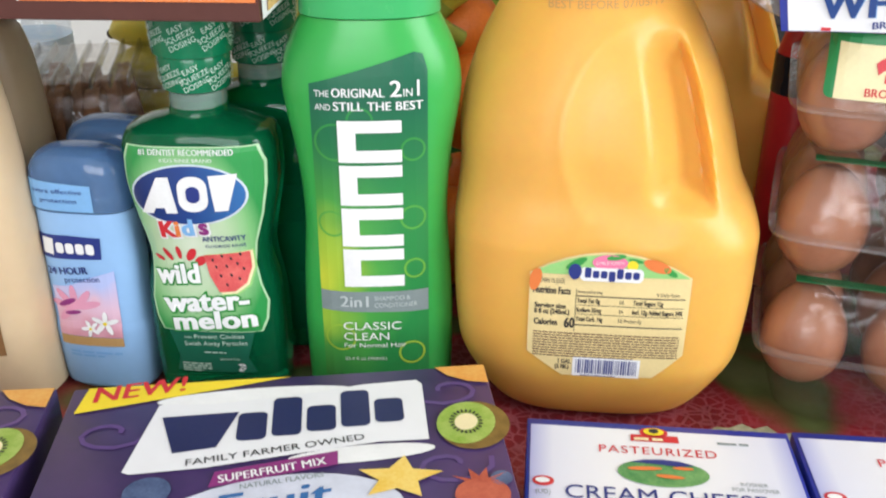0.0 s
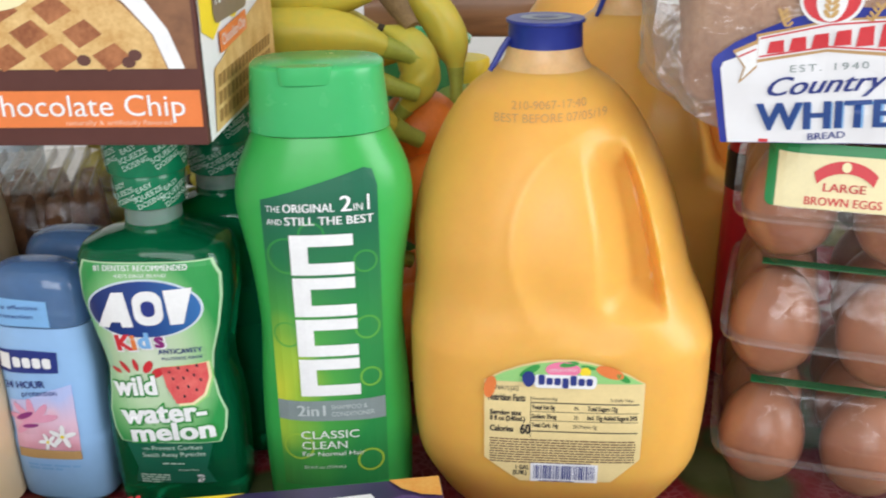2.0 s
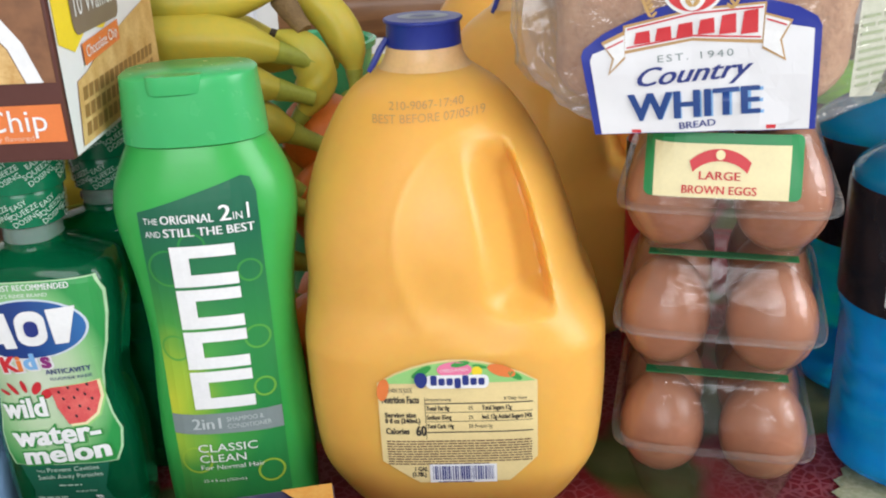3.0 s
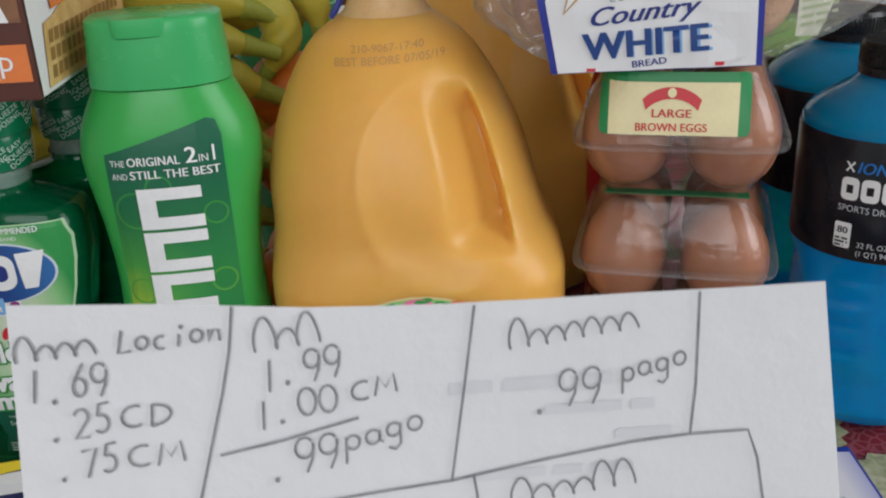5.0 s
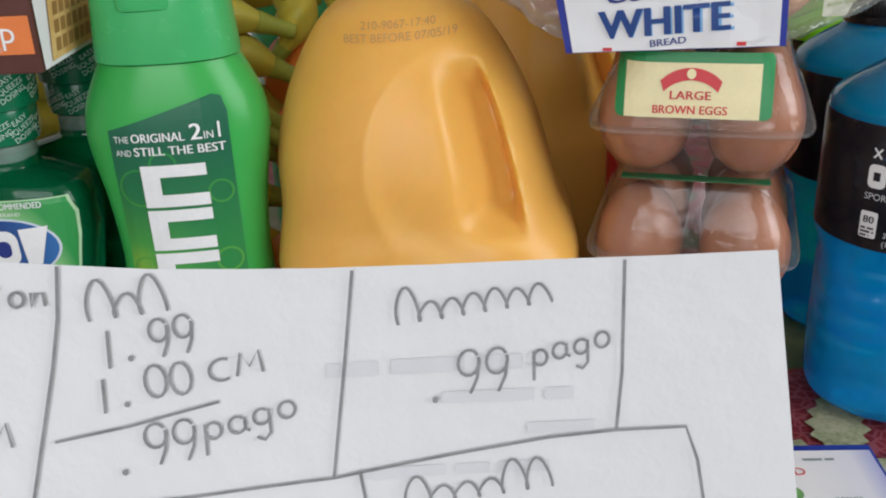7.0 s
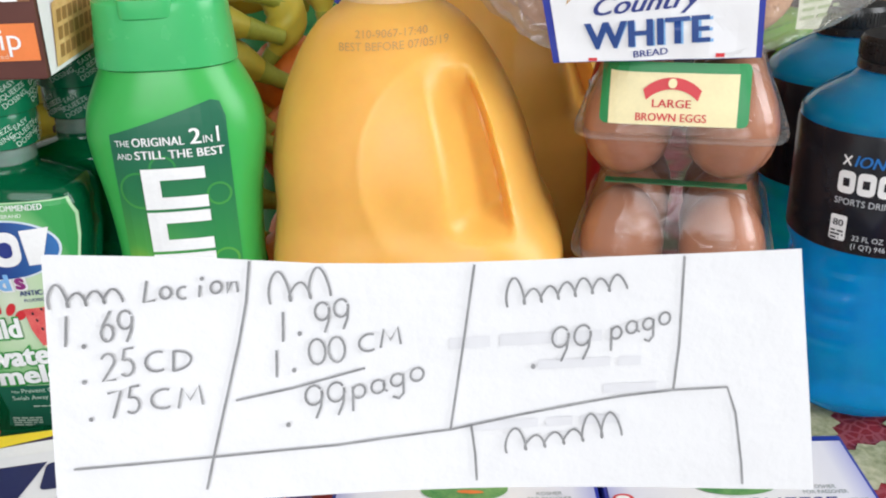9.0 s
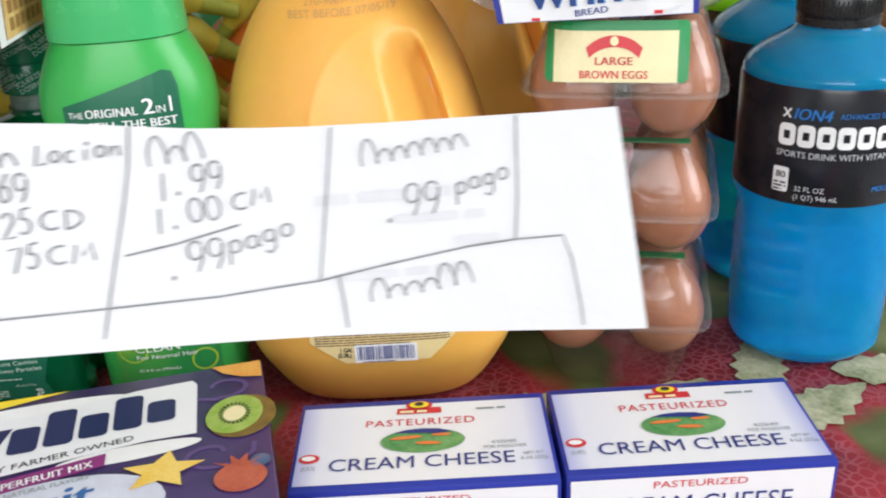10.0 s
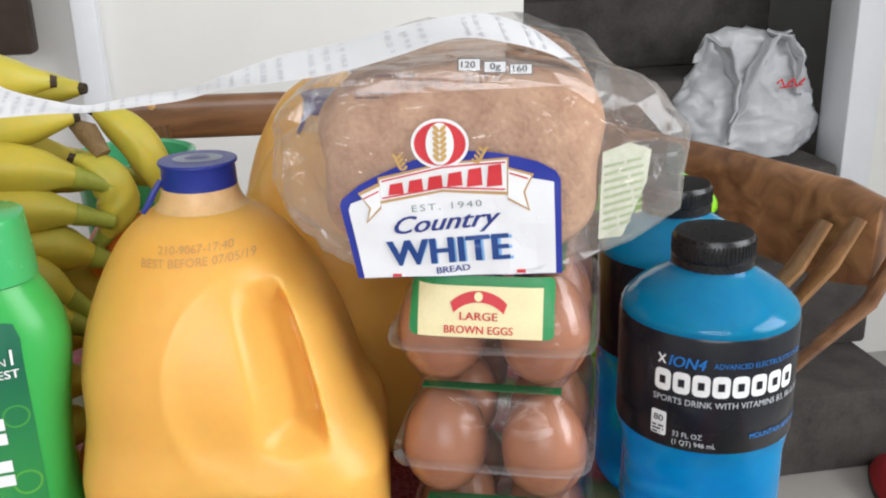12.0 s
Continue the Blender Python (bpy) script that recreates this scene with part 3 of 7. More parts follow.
def jug(m, label, printed=True):
    t = thing("juice_jug", m, label, "juice jug")
    part("body", JUG.mesh(steps=150 if printed else 70, segs=224 if printed else 96, shape=jug_relief), JUICE, t)
    part("neck", turned([(0.2125, 0.0285), (0.2155, 0.0245), (0.2190, 0.0212), (0.2225, 0.0196), (0.226, 0.0188), (0.229, 0.0182), (0.2292, 0.012)]), NECK, t).location = (NECK_X, 0, 0)
    cap = part("cap", turned([(0.2265, 0.0178), (0.227, 0.0186), (0.2375, 0.0181), (0.2382, 0.0184), (0.2384, 0.0194), (0.2394, 0.0195), (0.2400, 0.019), (0.2400, 0.0155), (0.2396, 0.015), (0.2396, 0.004)], 64), BLUE_CAP, t, "dark blue snap cap with tear strip")
    cap.location = (NECK_X, 0, 0)
    part("cap_print", lay(joined([oval(0, 0.0012, 0.0125, 0.0095)]), lambda x, y: Vector((x, y, 0.2402))), ink("cap_silver_ink", (0.3, 0.34, 0.42)), cap, flat=True)
    part("cap_mark", lay(joined([oval(0, 0, 0.0065, 0.0030), rect(-0.0045, 0.0050, 0.0045, 0.0062)]), lambda x, y: Vector((x, y, 0.2405))), BLUE_CAP, cap, flat=True)
    part("tear_strip", tube([(-0.0175, -0.006, 0.231), (-0.021, -0.008, 0.226), (-0.0245, -0.010, 0.2195), (-0.027, -0.011, 0.216)], [0.0016, 0.0017, 0.0016, 0.0012], 8), BLUE_CAP, cap)
    if not printed:
        return t
    zz = lambda z: 0.0195 + 1.385 * (z - 0.0265) if z < 0.0691 else 0.0785 + (z - 0.0691)
    f = lambda x, z: JUG.front(0.0017 + 0.93 * x, zz(z), 0.0007)
    lab = part("label", lay(shape2d([(x, z + 0.054) for x, z in label_outline(0.0415, 0.0275, 0.0125)]), f, 0.004), ink("label_cream_ink", (0.78, 0.62, 0.30)), t, "cream nutrition label with a green fruit header", flat=True)
    g = lambda x, z: JUG.front(0.0017 + 0.93 * x, zz(z), 0.0012)
    h = lambda x, z: JUG.front(0.0017 + 0.93 * x, zz(z), 0.0016)
    k = lambda x, z: JUG.front(0.0017 + 0.93 * x, zz(z), 0.0020)
    head = [(x, z + 0.054) for x, z in label_outline(0.0405, 0.0275, 0.0115)[4:]]
    part("header", lay(shape2d(head + [(-0.0405, 0.0665), (0.0405, 0.0665)][:0]), g, 0.004), LIGHT_GREEN, lab, "green header with fruit", flat=True)
    pieces("header_leaf", [oval(-0.018, 0.0755, 0.006, 0.002, 12, 30), oval(0.002, 0.0795, 0.005, 0.0015, 12, 10), oval(0.030, 0.0725, 0.004, 0.0016, 12, -30), oval(0.012, 0.078, 0.004, 0.001, 12, -10)], h, 0.004, GREEN_INK, lab)
    pieces("header_orange", [oval(0.023, 0.0755, 0.0075, 0.003, 20, -18), oval(-0.0385, 0.067, 0.003, 0.005, 12, -20)], h, 0.004, ORANGE_INK, lab)
    part("header_lemon", lay(shape2d(oval(0.0105, 0.0755, 0.0028, 0.0026)), h), YELLOW, lab, flat=True)
    part("brand_oval", lay(shape2d(oval(-0.001, 0.0765, 0.009, 0.0042)), h, 0.004), PINK, lab, flat=True)
    part("brand_oval_print", lay(letters("CITRUS PUNCH", -0.001, 0.0757, 0.0015, 0.014, 3, "CENTER"), k), WHITE, lab, flat=True)
    part("brand_halo", lay(shape2d(rect(-0.0160, 0.0672, 0.0165, 0.0738, 0.0025)), lambda x, z: JUG.front(0.0017 + 0.93 * x, zz(z), 0.0018), 0.004), WHITE, lab, flat=True)
    pieces("brand_block", [oval(-0.0185, 0.0715, 0.0034, 0.0040)] + [rect(-0.0135 + 0.0041 * i, 0.0685 - (i == 3) * 0.0012, -0.0102 + 0.0041 * i, 0.0722 + (i == 0) * 0.0016 + (i in (4,)) * 0.0015, 0.0009, 3) for i in range(7)], k, 0.004, NAVY, lab, "dark blue brand shape")
    words = [letters("Nutrition Facts", -0.0395, 0.0613, 0.0027, 0.0195, bold=0.02, grow=0.02), letters("Serving size", -0.0385, 0.0555, 0.0019, 0.0165, bold=0.02, grow=0.02), letters("8 fl oz (240mL)", -0.0385, 0.0531, 0.0019, 0.0185, bold=0.02, grow=0.02),
             letters("Calories", -0.0385, 0.0485, 0.0024, 0.0125, bold=0.02, grow=0.02), letters("60", -0.0225, 0.0478, 0.0040, 0.0055, bold=0.02, grow=0.02), letters("Total Fat 0g", -0.0165, 0.0582, 0.0018, 0.012, bold=0.01, grow=0.015), letters("Sodium 35mg", -0.0165, 0.0545, 0.0018, 0.013, bold=0.01, grow=0.015),
             letters("Total Carb. 14g", -0.0165, 0.0508, 0.0018, 0.014, bold=0.01, grow=0.015), letters("0%", 0.0055, 0.0582, 0.0015), letters("2%", 0.0055, 0.0545, 0.0015), letters("5% Protein 0g", 0.0055, 0.0508, 0.0015), letters("Total Sugars 12g", 0.0125, 0.0582, 0.0018, 0.0155, bold=0.01, grow=0.015),
             letters("Incl. 12g Added Sugars 24%", 0.0125, 0.0545, 0.0018, 0.026, bold=0.01, grow=0.015), letters("% Daily Value", 0.024, 0.062, 0.0013, 0.012), letters("Amount/serving", -0.0165, 0.062, 0.0013, 0.013),
             letters("LESS THAN 1% JUICE", -0.0400, 0.0655, 0.0019, 0.0165), letters("1 GAL", -0.0245, 0.0322, 0.0019, bold=0.02, grow=0.02), letters("(3.78L)", -0.026, 0.0298, 0.0018, bold=0.02, grow=0.02)]
    part("lettering", lay(merged(words), g, 0.006), BLACK, lab, flat=True)
    part("rules", lay(joined([rect(-0.0168, 0.0607, 0.039, 0.0611), rect(-0.0168, 0.0572, 0.039, 0.0574), rect(-0.0168, 0.0535, 0.039, 0.0537), rect(-0.0168, 0.0489, 0.039, 0.0493), rect(-0.0172, 0.0462, -0.0169, 0.0635)]), g, 0.006), BLACK, lab, flat=True)
    part("small_print", lay(text_rows(-0.0385, 0.0385, 0.0352, 0.0462, 10, 4, 0.42), g, 0.006), BROWN_INK, lab, flat=True)
    part("barcode_field", lay(shape2d(rect(-0.0165, 0.0268, 0.0195, 0.0352)), g, 0.006), WHITE, lab, flat=True)
    part("barcode", lay(merged([barcode(-0.0148, 0.0283, 0.0178, 0.0346, 3), text_rows(-0.012, 0.015, 0.0271, 0.0279, 1, 8)]), h, 0.006), NAVY, lab, flat=True)
    d = lambda x, z: JUG.front(x, z, 0.0007)
    part("date_stamp", lay(merged([letters("210-9067-17:40", -0.026, 0.2035, 0.0032, 0.035, 2), letters("BEST BEFORE 07/05/19", -0.034, 0.198, 0.0034, 0.053, 2)]), d, 0.005), TAN_INK, t, "brown dot-printed date", flat=True)
    return t


jug(pose(0.0865, 0.478, 0, 0, 0, -6), "full plastic gallon jug of orange drink with blue cap")
jug(pose(0.162, 0.66, 0, 0, 0, 15), "second full gallon jug of orange drink behind the bread", False)
jug(pose(0.150, 0.862, 0, 0, 0, 170), "third gallon jug of orange drink against the wooden bowl", False)


# ---- shampoo ----
PERT = Form([(-0.0157, 0.034, 0.02, 2.6), (-0.0127, 0.0385, 0.0235, 2.8), (0.03, 0.0395, 0.0255, 2.8), (0.06, 0.0385, 0.026, 2.8), (0.095, 0.0365, 0.026, 2.7), (0.125, 0.0385, 0.027, 2.6), (0.15, 0.0425, 0.028, 2.5), (0.162, 0.0435, 0.028, 2.5),
             (0.175, 0.0415, 0.027, 2.4), (0.188, 0.036, 0.025, 2.3), (0.1945, 0.0325, 0.0235, 2.3)])
PCAP = Form([(0.195, 0.0325, 0.024, 2.4), (0.1955, 0.0335, 0.0245, 2.5), (0.221, 0.0315, 0.0235, 2.6), (0.2255, 0.0312, 0.0228, 2.6), (0.2268, 0.0295, 0.0212, 2.6)])
t = thing("shampoo_bottle", pose(-0.0345, 0.4535, 0, 0, 0, 3), "bright green shampoo bottle with printed label and flip cap", "shampoo bottle")
part("body", PERT.mesh(60, 72), PERT_GREEN, t)
cap = part("cap", PCAP.mesh(16, 64), PERT_CAP, t, "glossy green flip cap")
part("thumb_tab", Form([(0.2185, 0.0105, 0.003, 3.0), (0.2192, 0.012, 0.004, 3.0), (0.2235, 0.0125, 0.0042, 3.0), (0.2274, 0.0125, 0.004, 3.0)]).mesh(6, 32), PERT_CAP, cap).location = (-0.004, -0.0205, 0)


def shampoo_print(nt, b, L, co):
    """Lime glow low on one side, dark green above, with drifting soft bubbles."""
    mp, ln = nt.nodes.new("ShaderNodeMapping"), nt.nodes.new("ShaderNodeVectorMath")
    mp.inputs["Location"].default_value, mp.inputs["Scale"].default_value = (0.030 / 0.048, 0, -0.066 / 0.075), (1 / 0.048, 0, 1 / 0.075)
    ln.operation = "LENGTH"
    L(co, mp.inputs["Vector"])
    L(mp.outputs["Vector"], ln.inputs[0])
    glow = ramp_node(nt, [(0.0, (0.58, 0.62, 0.05)), (0.28, (0.34, 0.52, 0.05)), (0.6, (0.07, 0.34, 0.06)), (1.0, (0.025, 0.24, 0.06))])
    no, ad = nt.nodes.new("ShaderNodeTexNoise"), nt.nodes.new("ShaderNodeMath")
    no.inputs["Scale"].default_value, no.inputs["Detail"].default_value = 38.0, 1
    ad.operation, ad.inputs[1].default_value = "MULTIPLY_ADD", 0.5
    sh = nt.nodes.new("ShaderNodeMath")
    sh.operation, sh.inputs[1].default_value = "SUBTRACT", 0.25
    L(co, no.inputs["Vector"])
    L(no.outputs["Fac"], ad.inputs[0])
    L(ln.outputs["Value"], ad.inputs[2])
    L(ad.outputs[0], sh.inputs[0])
    L(sh.outputs[0], glow.inputs["Fac"])
    sep, mr, mx = nt.nodes.new("ShaderNodeSeparateXYZ"), nt.nodes.new("ShaderNodeMapRange"), nt.nodes.new("ShaderNodeMix")
    L(co, sep.inputs[0])
    mr.inputs["From Min"].default_value, mr.inputs["From Max"].default_value = 0.105, 0.158
    L(sep.outputs[2], mr.inputs["Value"])
    mx.data_type = "RGBA"
    mx.inputs[7].default_value = (0.008, 0.12, 0.062, 1)
    L(mr.outputs["Result"], mx.inputs["Factor"])
    L(glow.outputs["Color"], mx.inputs[6])
    L(mx.outputs[2], b.inputs["Base Color"])
    b.inputs["Roughness"].default_value = 0.35


LABEL_GREEN = patterned("green_label_blend", shampoo_print)
f1, f2, f3 = (lambda x, z: PERT.front(x, z, 0.0004)), (lambda x, z: PERT.front(x, z, 0.0008)), (lambda x, z: PERT.front(x, z, 0.0012))
lab = part("label", lay(shape2d([(-0.0292, 0.005), (0.0258, 0.005), (0.0262, 0.172), (0.0240, 0.1792), (0.0200, 0.1805), (-0.0290, 0.1660)]), f1, 0.005), LABEL_GREEN, t, "green label with bubbles", flat=True)
BUB = patterned("bubble_print", blend_build([(0.0, (0.40, 0.55, 0.05)), (0.5, (0.12, 0.40, 0.06)), (1.0, (0.03, 0.26, 0.06))], 2, 0.01, 0.15))
for cx, cz, r in ((-0.0185, 0.138, 0.0090), (-0.0060, 0.149, 0.0060), (0.0190, 0.134, 0.0055), (0.0185, 0.098, 0.0060), (-0.0215, 0.095, 0.0065), (0.0190, 0.070, 0.0050), (-0.0200, 0.030, 0.0075), (0.0170, 0.020, 0.0065)):
    ring = [(cx + r * math.cos(a), cz + r * math.sin(a)) for a in (2 * math.pi * i / 26 for i in range(27))]
    part("bubble", lay(stroke(ring, 0.0011), lambda x, z: PERT.front(x, z, 0.0006), 0.006), BUB, lab, flat=True)
part("slogan", lay(merged([letters("THE", -0.0265, 0.1606, 0.0030, 0.0068), letters("ORIGINAL", -0.0185, 0.1606, 0.0041, 0.0245, bold=0.02), letters("2", 0.0085, 0.1606, 0.0075, 0.0055, bold=0.02), letters("IN", 0.0148, 0.1606, 0.0036, 0.0042), letters("1", 0.0212, 0.1606, 0.0075),
                           letters("AND", -0.0265, 0.1542, 0.0030, 0.0072), letters("STILL THE BEST", -0.0180, 0.1542, 0.0041, 0.0420, bold=0.02)]), f3, 0.006), WHITE, lab, flat=True)
# the upright brand mark: four plain white blocks, each open on one side
X0, X1 = -0.0166, 0.0136
for z0, z1 in ((0.0608, 0.0818), (0.0834, 0.1040), (0.1056, 0.1266), (0.1282, 0.1492)):
    block = merged([shape2d(rect(X0, z0, X1, z0 + 0.0062)), shape2d(rect(X0, z1 - 0.0060, X1, z1)), shape2d(rect(X0, z0 + 0.0055, X0 + 0.0085, z1 - 0.0053))])
    part("brand_block", lay(block, f3, 0.006), WHITE, lab, "plain white brand block", flat=True)
part("band", lay(shape2d([(-0.0292, 0.0462), (0.0258, 0.0450), (0.0258, 0.0576), (-0.0292, 0.0576)]), f2, 0.006), GREY, lab, "grey band", flat=True)
part("band_print", lay(merged([letters("2in1", -0.0195, 0.0490, 0.0062, 0.0145, bold=0.01), letters("SHAMPOO &", -0.002, 0.0526, 0.0026, 0.0185), letters("CONDITIONER", -0.002, 0.0485, 0.0026, 0.0220)]), f3, 0.006), ink("light_grey_ink", (0.5, 0.55, 0.55)), lab, flat=True)
part("variant_print", lay(merged([letters("CLASSIC", -0.0185, 0.0352, 0.0046, 0.030), letters("CLEAN", -0.0185, 0.0288, 0.0046, 0.0235), letters("For Normal Hair", -0.0185, 0.0243, 0.0027, 0.0325), letters("25.4 fl oz (750mL)", -0.0185, 0.0165, 0.0017, 0.022)]), f3, 0.006), WHITE, lab, flat=True)


# ---- mouthwash ----
ACT = Form([(-0.0157, 0.032, 0.018, 3.0), (-0.0127, 0.0355, 0.021, 3.2), (0.03, 0.0365, 0.0225, 3.4), (0.05, 0.0355, 0.0215, 3.4), (0.07, 0.0325, 0.0205, 3.3), (0.09, 0.0355, 0.0225, 3.4), (0.112, 0.0395, 0.0235, 3.4), (0.128, 0.0395, 0.0235, 3.4), (0.137, 0.036, 0.022, 3.0),
            (0.142, 0.024, 0.017, 2.4), (0.1445, 0.015, 0.0145, 2.0), (0.152, 0.0138, 0.0138, 2.0)])


ACT_LABEL = patterned("mouthwash_label_blend", radial_build([(0.0, (0.66, 0.74, 0.58)), (0.5, (0.48, 0.64, 0.40)), (0.8, (0.22, 0.5, 0.2)), (1.0, (0.03, 0.29, 0.07))], -0.004, 0.080, 0.037, 0.060))


def mouthwash(m, label, printed=True):
    t = thing("mouthwash_bottle", m, label, "mouthwash", "mouthwash bottles")
    part("body", ACT.mesh(60, 64), MOUTHWASH, t)
    part("neck", turned([(0.148, 0.0142), (0.152, 0.0142), (0.158, 0.0138)]), CLEAR_NECK, t)
    cap = part("cap", turned([(0.156, 0.0150), (0.157, 0.0165), (0.172, 0.0178), (0.1735, 0.0172), (0.1745, 0.0195), (0.194, 0.0205), (0.1975, 0.0195), (0.198, 0.012)], 48), SHRINK, t, "dark green shrink-wrapped cap")
    C = Form([(0.15, 0.0172, 0.0172), (0.172, 0.0180, 0.0180), (0.1735, 0.0180, 0.0180), (0.1745, 0.0197, 0.0197), (0.198, 0.0206, 0.0206)])
    words = []
    for i in range(-2, 3):
        for z in (0.1835, 0.1635):
            s = 1.0 if z > 0.18 else 0.85
            for k, wd in enumerate(("EASY", "SQUEEZE", "DOSING")):
                words.append(letters(wd, i * 0.0155 * s + (0.004 if s < 1 else 0) + k * 0.0012, z + 0.0042 - k * 0.0036, 0.0026, 0, 24, "CENTER"))
    part("cap_print", lay(merged(words), lambda x, z: C.round(x, z, 0.0004), 0.004), ink("pale_green_ink", (0.5, 0.68, 0.58)), cap, flat=True)
    if not printed:
        return t
    f = lambda lift: (lambda x, z: ACT.front(x, z, lift))
    left = [(-0.0315, 0.1315), (-0.0345, 0.1240), (-0.0352, 0.1160), (-0.0345, 0.1000), (-0.0300, 0.0830), (-0.0280, 0.0700), (-0.0285, 0.0560), (-0.0300, 0.0460), (-0.0285, 0.0360), (-0.0255, 0.0290)]
    right = [(0.0265, 0.0290), (0.0295, 0.0360), (0.0305, 0.0460), (0.0275, 0.0560), (0.0255, 0.0680), (0.0270, 0.0800), (0.0315, 0.0960), (0.0345, 0.1120), (0.0350, 0.1240), (0.0320, 0.1325)]
    part("label_edge", lay(shape2d([(x * 1.035, 0.080 + (z - 0.080) * 1.012) for x, z in left + right]), f(0.0003), 0.005), ink("pale_edge_ink", (0.45, 0.66, 0.4)), t, flat=True)
    lab = part("label", lay(shape2d(left + right), f(0.0005), 0.005), ACT_LABEL, t, "green and white wavy label", flat=True)
    part("label_foot", lay(shape2d([(-0.0215, 0.003), (0.0225, 0.003), (0.0185, 0.0125), (0.0230, 0.0285), (-0.0235, 0.0285), (-0.0190, 0.0125)]), f(0.0004), 0.005), TEAL, lab, flat=True)
    part("brand_oval", lay(shape2d(oval(-0.003, 0.1073, 0.0302, 0.0166, 36, 4)), f(0.0009), 0.005), ink("silver_rim_ink", (0.6, 0.68, 0.74)), lab, flat=True)
    part("brand_oval_inner", lay(shape2d(oval(-0.003, 0.1073, 0.0290, 0.0156, 36, 4)), f(0.0012), 0.005), patterned("blue_oval_blend", blend_build([(0.0, (0.015, 0.03, 0.13)), (0.45, (0.015, 0.05, 0.22)), (1.0, (0.03, 0.15, 0.4))], 0, -0.032, 0.028)), lab, flat=True)
    mark = lambda pts: shape2d([(-0.0283 + (x + 0.0232) * 1.12, z + 0.0010 + 0.07 * (x + 0.0232)) for x, z in pts])
    part("brand_mark", lay(merged([mark([(-0.0232, 0.0955), (-0.0175, 0.0955), (-0.0160, 0.0985), (-0.0118, 0.0985), (-0.0112, 0.0955), (-0.0060, 0.0955), (-0.0085, 0.1150), (-0.0140, 0.1150)]),
                                   mark(rect(-0.0050, 0.0960, 0.0085, 0.1150, 0.0060)), mark([(0.0095, 0.1150), (0.0225, 0.1155), (0.0170, 0.0960), (0.0110, 0.0958)])]), f(0.0016), 0.005), WHITE, lab, "white brand shapes", flat=True)
    part("brand_counter", lay(mark(rect(-0.0012, 0.1010, 0.0050, 0.1098, 0.003)), f(0.0019), 0.005), NAVY, lab, flat=True)
    for ch, x, z, c in (("K", -0.0200, 0.0835, RED), ("i", -0.0120, 0.0843, ORANGE_INK), ("d", -0.0085, 0.0850, SKY_BLUE), ("s", 0.0002, 0.0858, PURPLE)):
        part("variant_letter", lay(letters(ch, x, z, 0.0088, 0, 4, bold=0.03, grow=0.03), f(0.0013), 0.005), c, lab, flat=True)
        part("variant_letter_edge", lay(letters(ch, x - 0.0006, z - 0.0003, 0.0094, 0, 4, bold=0.03, grow=0.08), f(0.0011), 0.005), WHITE, lab, flat=True)
    part("claim", lay(merged([letters("#1 DENTIST RECOMMENDED", -0.0020, 0.1285, 0.0030, 0.0475, 1, "CENTER", bold=0.02), letters("KID'S RINSE BRAND", -0.0020, 0.1250, 0.0018, 0.026, 1, "CENTER")]), f(0.0012), 0.005), WHITE, lab, flat=True)
    part("kind_print", lay(merged([letters("ANTICAVITY", 0.0010, 0.0815, 0.0030, 0.0225, 3, bold=0.02), letters("FLUORIDE RINSE", 0.0025, 0.0778, 0.0018, 0.0205, 3)]), f(0.0012), 0.005), NAVY, lab, flat=True)
    part("melon_rind", lay(shape2d([(0.0005, 0.0735), (0.0262, 0.0765), (0.0268, 0.0660), (0.0235, 0.0560), (0.0165, 0.0505), (0.0080, 0.0500), (0.0140, 0.062)]), f(0.0009), 0.005), LIGHT_GREEN, lab, flat=True)
    part("melon_white", lay(shape2d([(0.0005, 0.0735), (0.0255, 0.0762), (0.0258, 0.0662), (0.0226, 0.0568), (0.0160, 0.0518), (0.0080, 0.0512), (0.0060, 0.062)]), f(0.0011), 0.005), CREAM, lab, flat=True)
    part("melon_flesh", lay(shape2d([(0.0005, 0.0735), (0.0242, 0.0758), (0.0244, 0.0664), (0.0214, 0.0578), (0.0152, 0.0532), (0.0070, 0.0525), (0.0025, 0.062)]), f(0.0013), 0.005), mat("melon_print", (0.62, 0.06, 0.07), 0.4, scale=150, alt=(0.75, 0.16, 0.14)), lab, flat=True)
    part("melon_seeds", lay(joined([oval(x, z, 0.0006, 0.0010, 8, 20) for x, z in ((0.005, 0.071), (0.010, 0.0735), (0.0145, 0.0720), (0.0195, 0.0745), (0.0065, 0.0670), (0.0120, 0.0675), (0.0175, 0.0690), (0.0085, 0.0620), (0.0140, 0.0625), (0.0205, 0.0660), (0.0180, 0.0605), (0.0115, 0.0570))]), f(0.0016)), BLACK, lab, flat=True)
    part("splash", lay(joined([oval(-0.0185, 0.0730, 0.0013, 0.0042, 12, 35), oval(-0.0125, 0.0745, 0.0013, 0.0038, 12, 10), oval(-0.0235, 0.0705, 0.0011, 0.0030, 12, 65), oval(-0.0060, 0.0735, 0.0022, 0.0042, 12, -30), oval(-0.0015, 0.0700, 0.0024, 0.0036, 12, -50)]), f(0.0010)), RED, lab, flat=True)
    for wd, x, z, h, w in (("wild", -0.0262, 0.0565, 0.0105, 0.0240), ("water-", -0.0235, 0.0405, 0.0108, 0.0460), ("melon", -0.0192, 0.0300, 0.0100, 0.0450)):
        part("flavour_print", lay(letters(wd, x, z, h, w, 4, bold=0.03, grow=0.025), f(0.0019), 0.005), WHITE, lab, flat=True)
        part("flavour_outline", lay(letters(wd, x - 0.0006, z - 0.0004, h * 1.04, w * 1.03, 4, bold=0.03, grow=0.075), f(0.0017), 0.005), GREEN_INK, lab, flat=True)
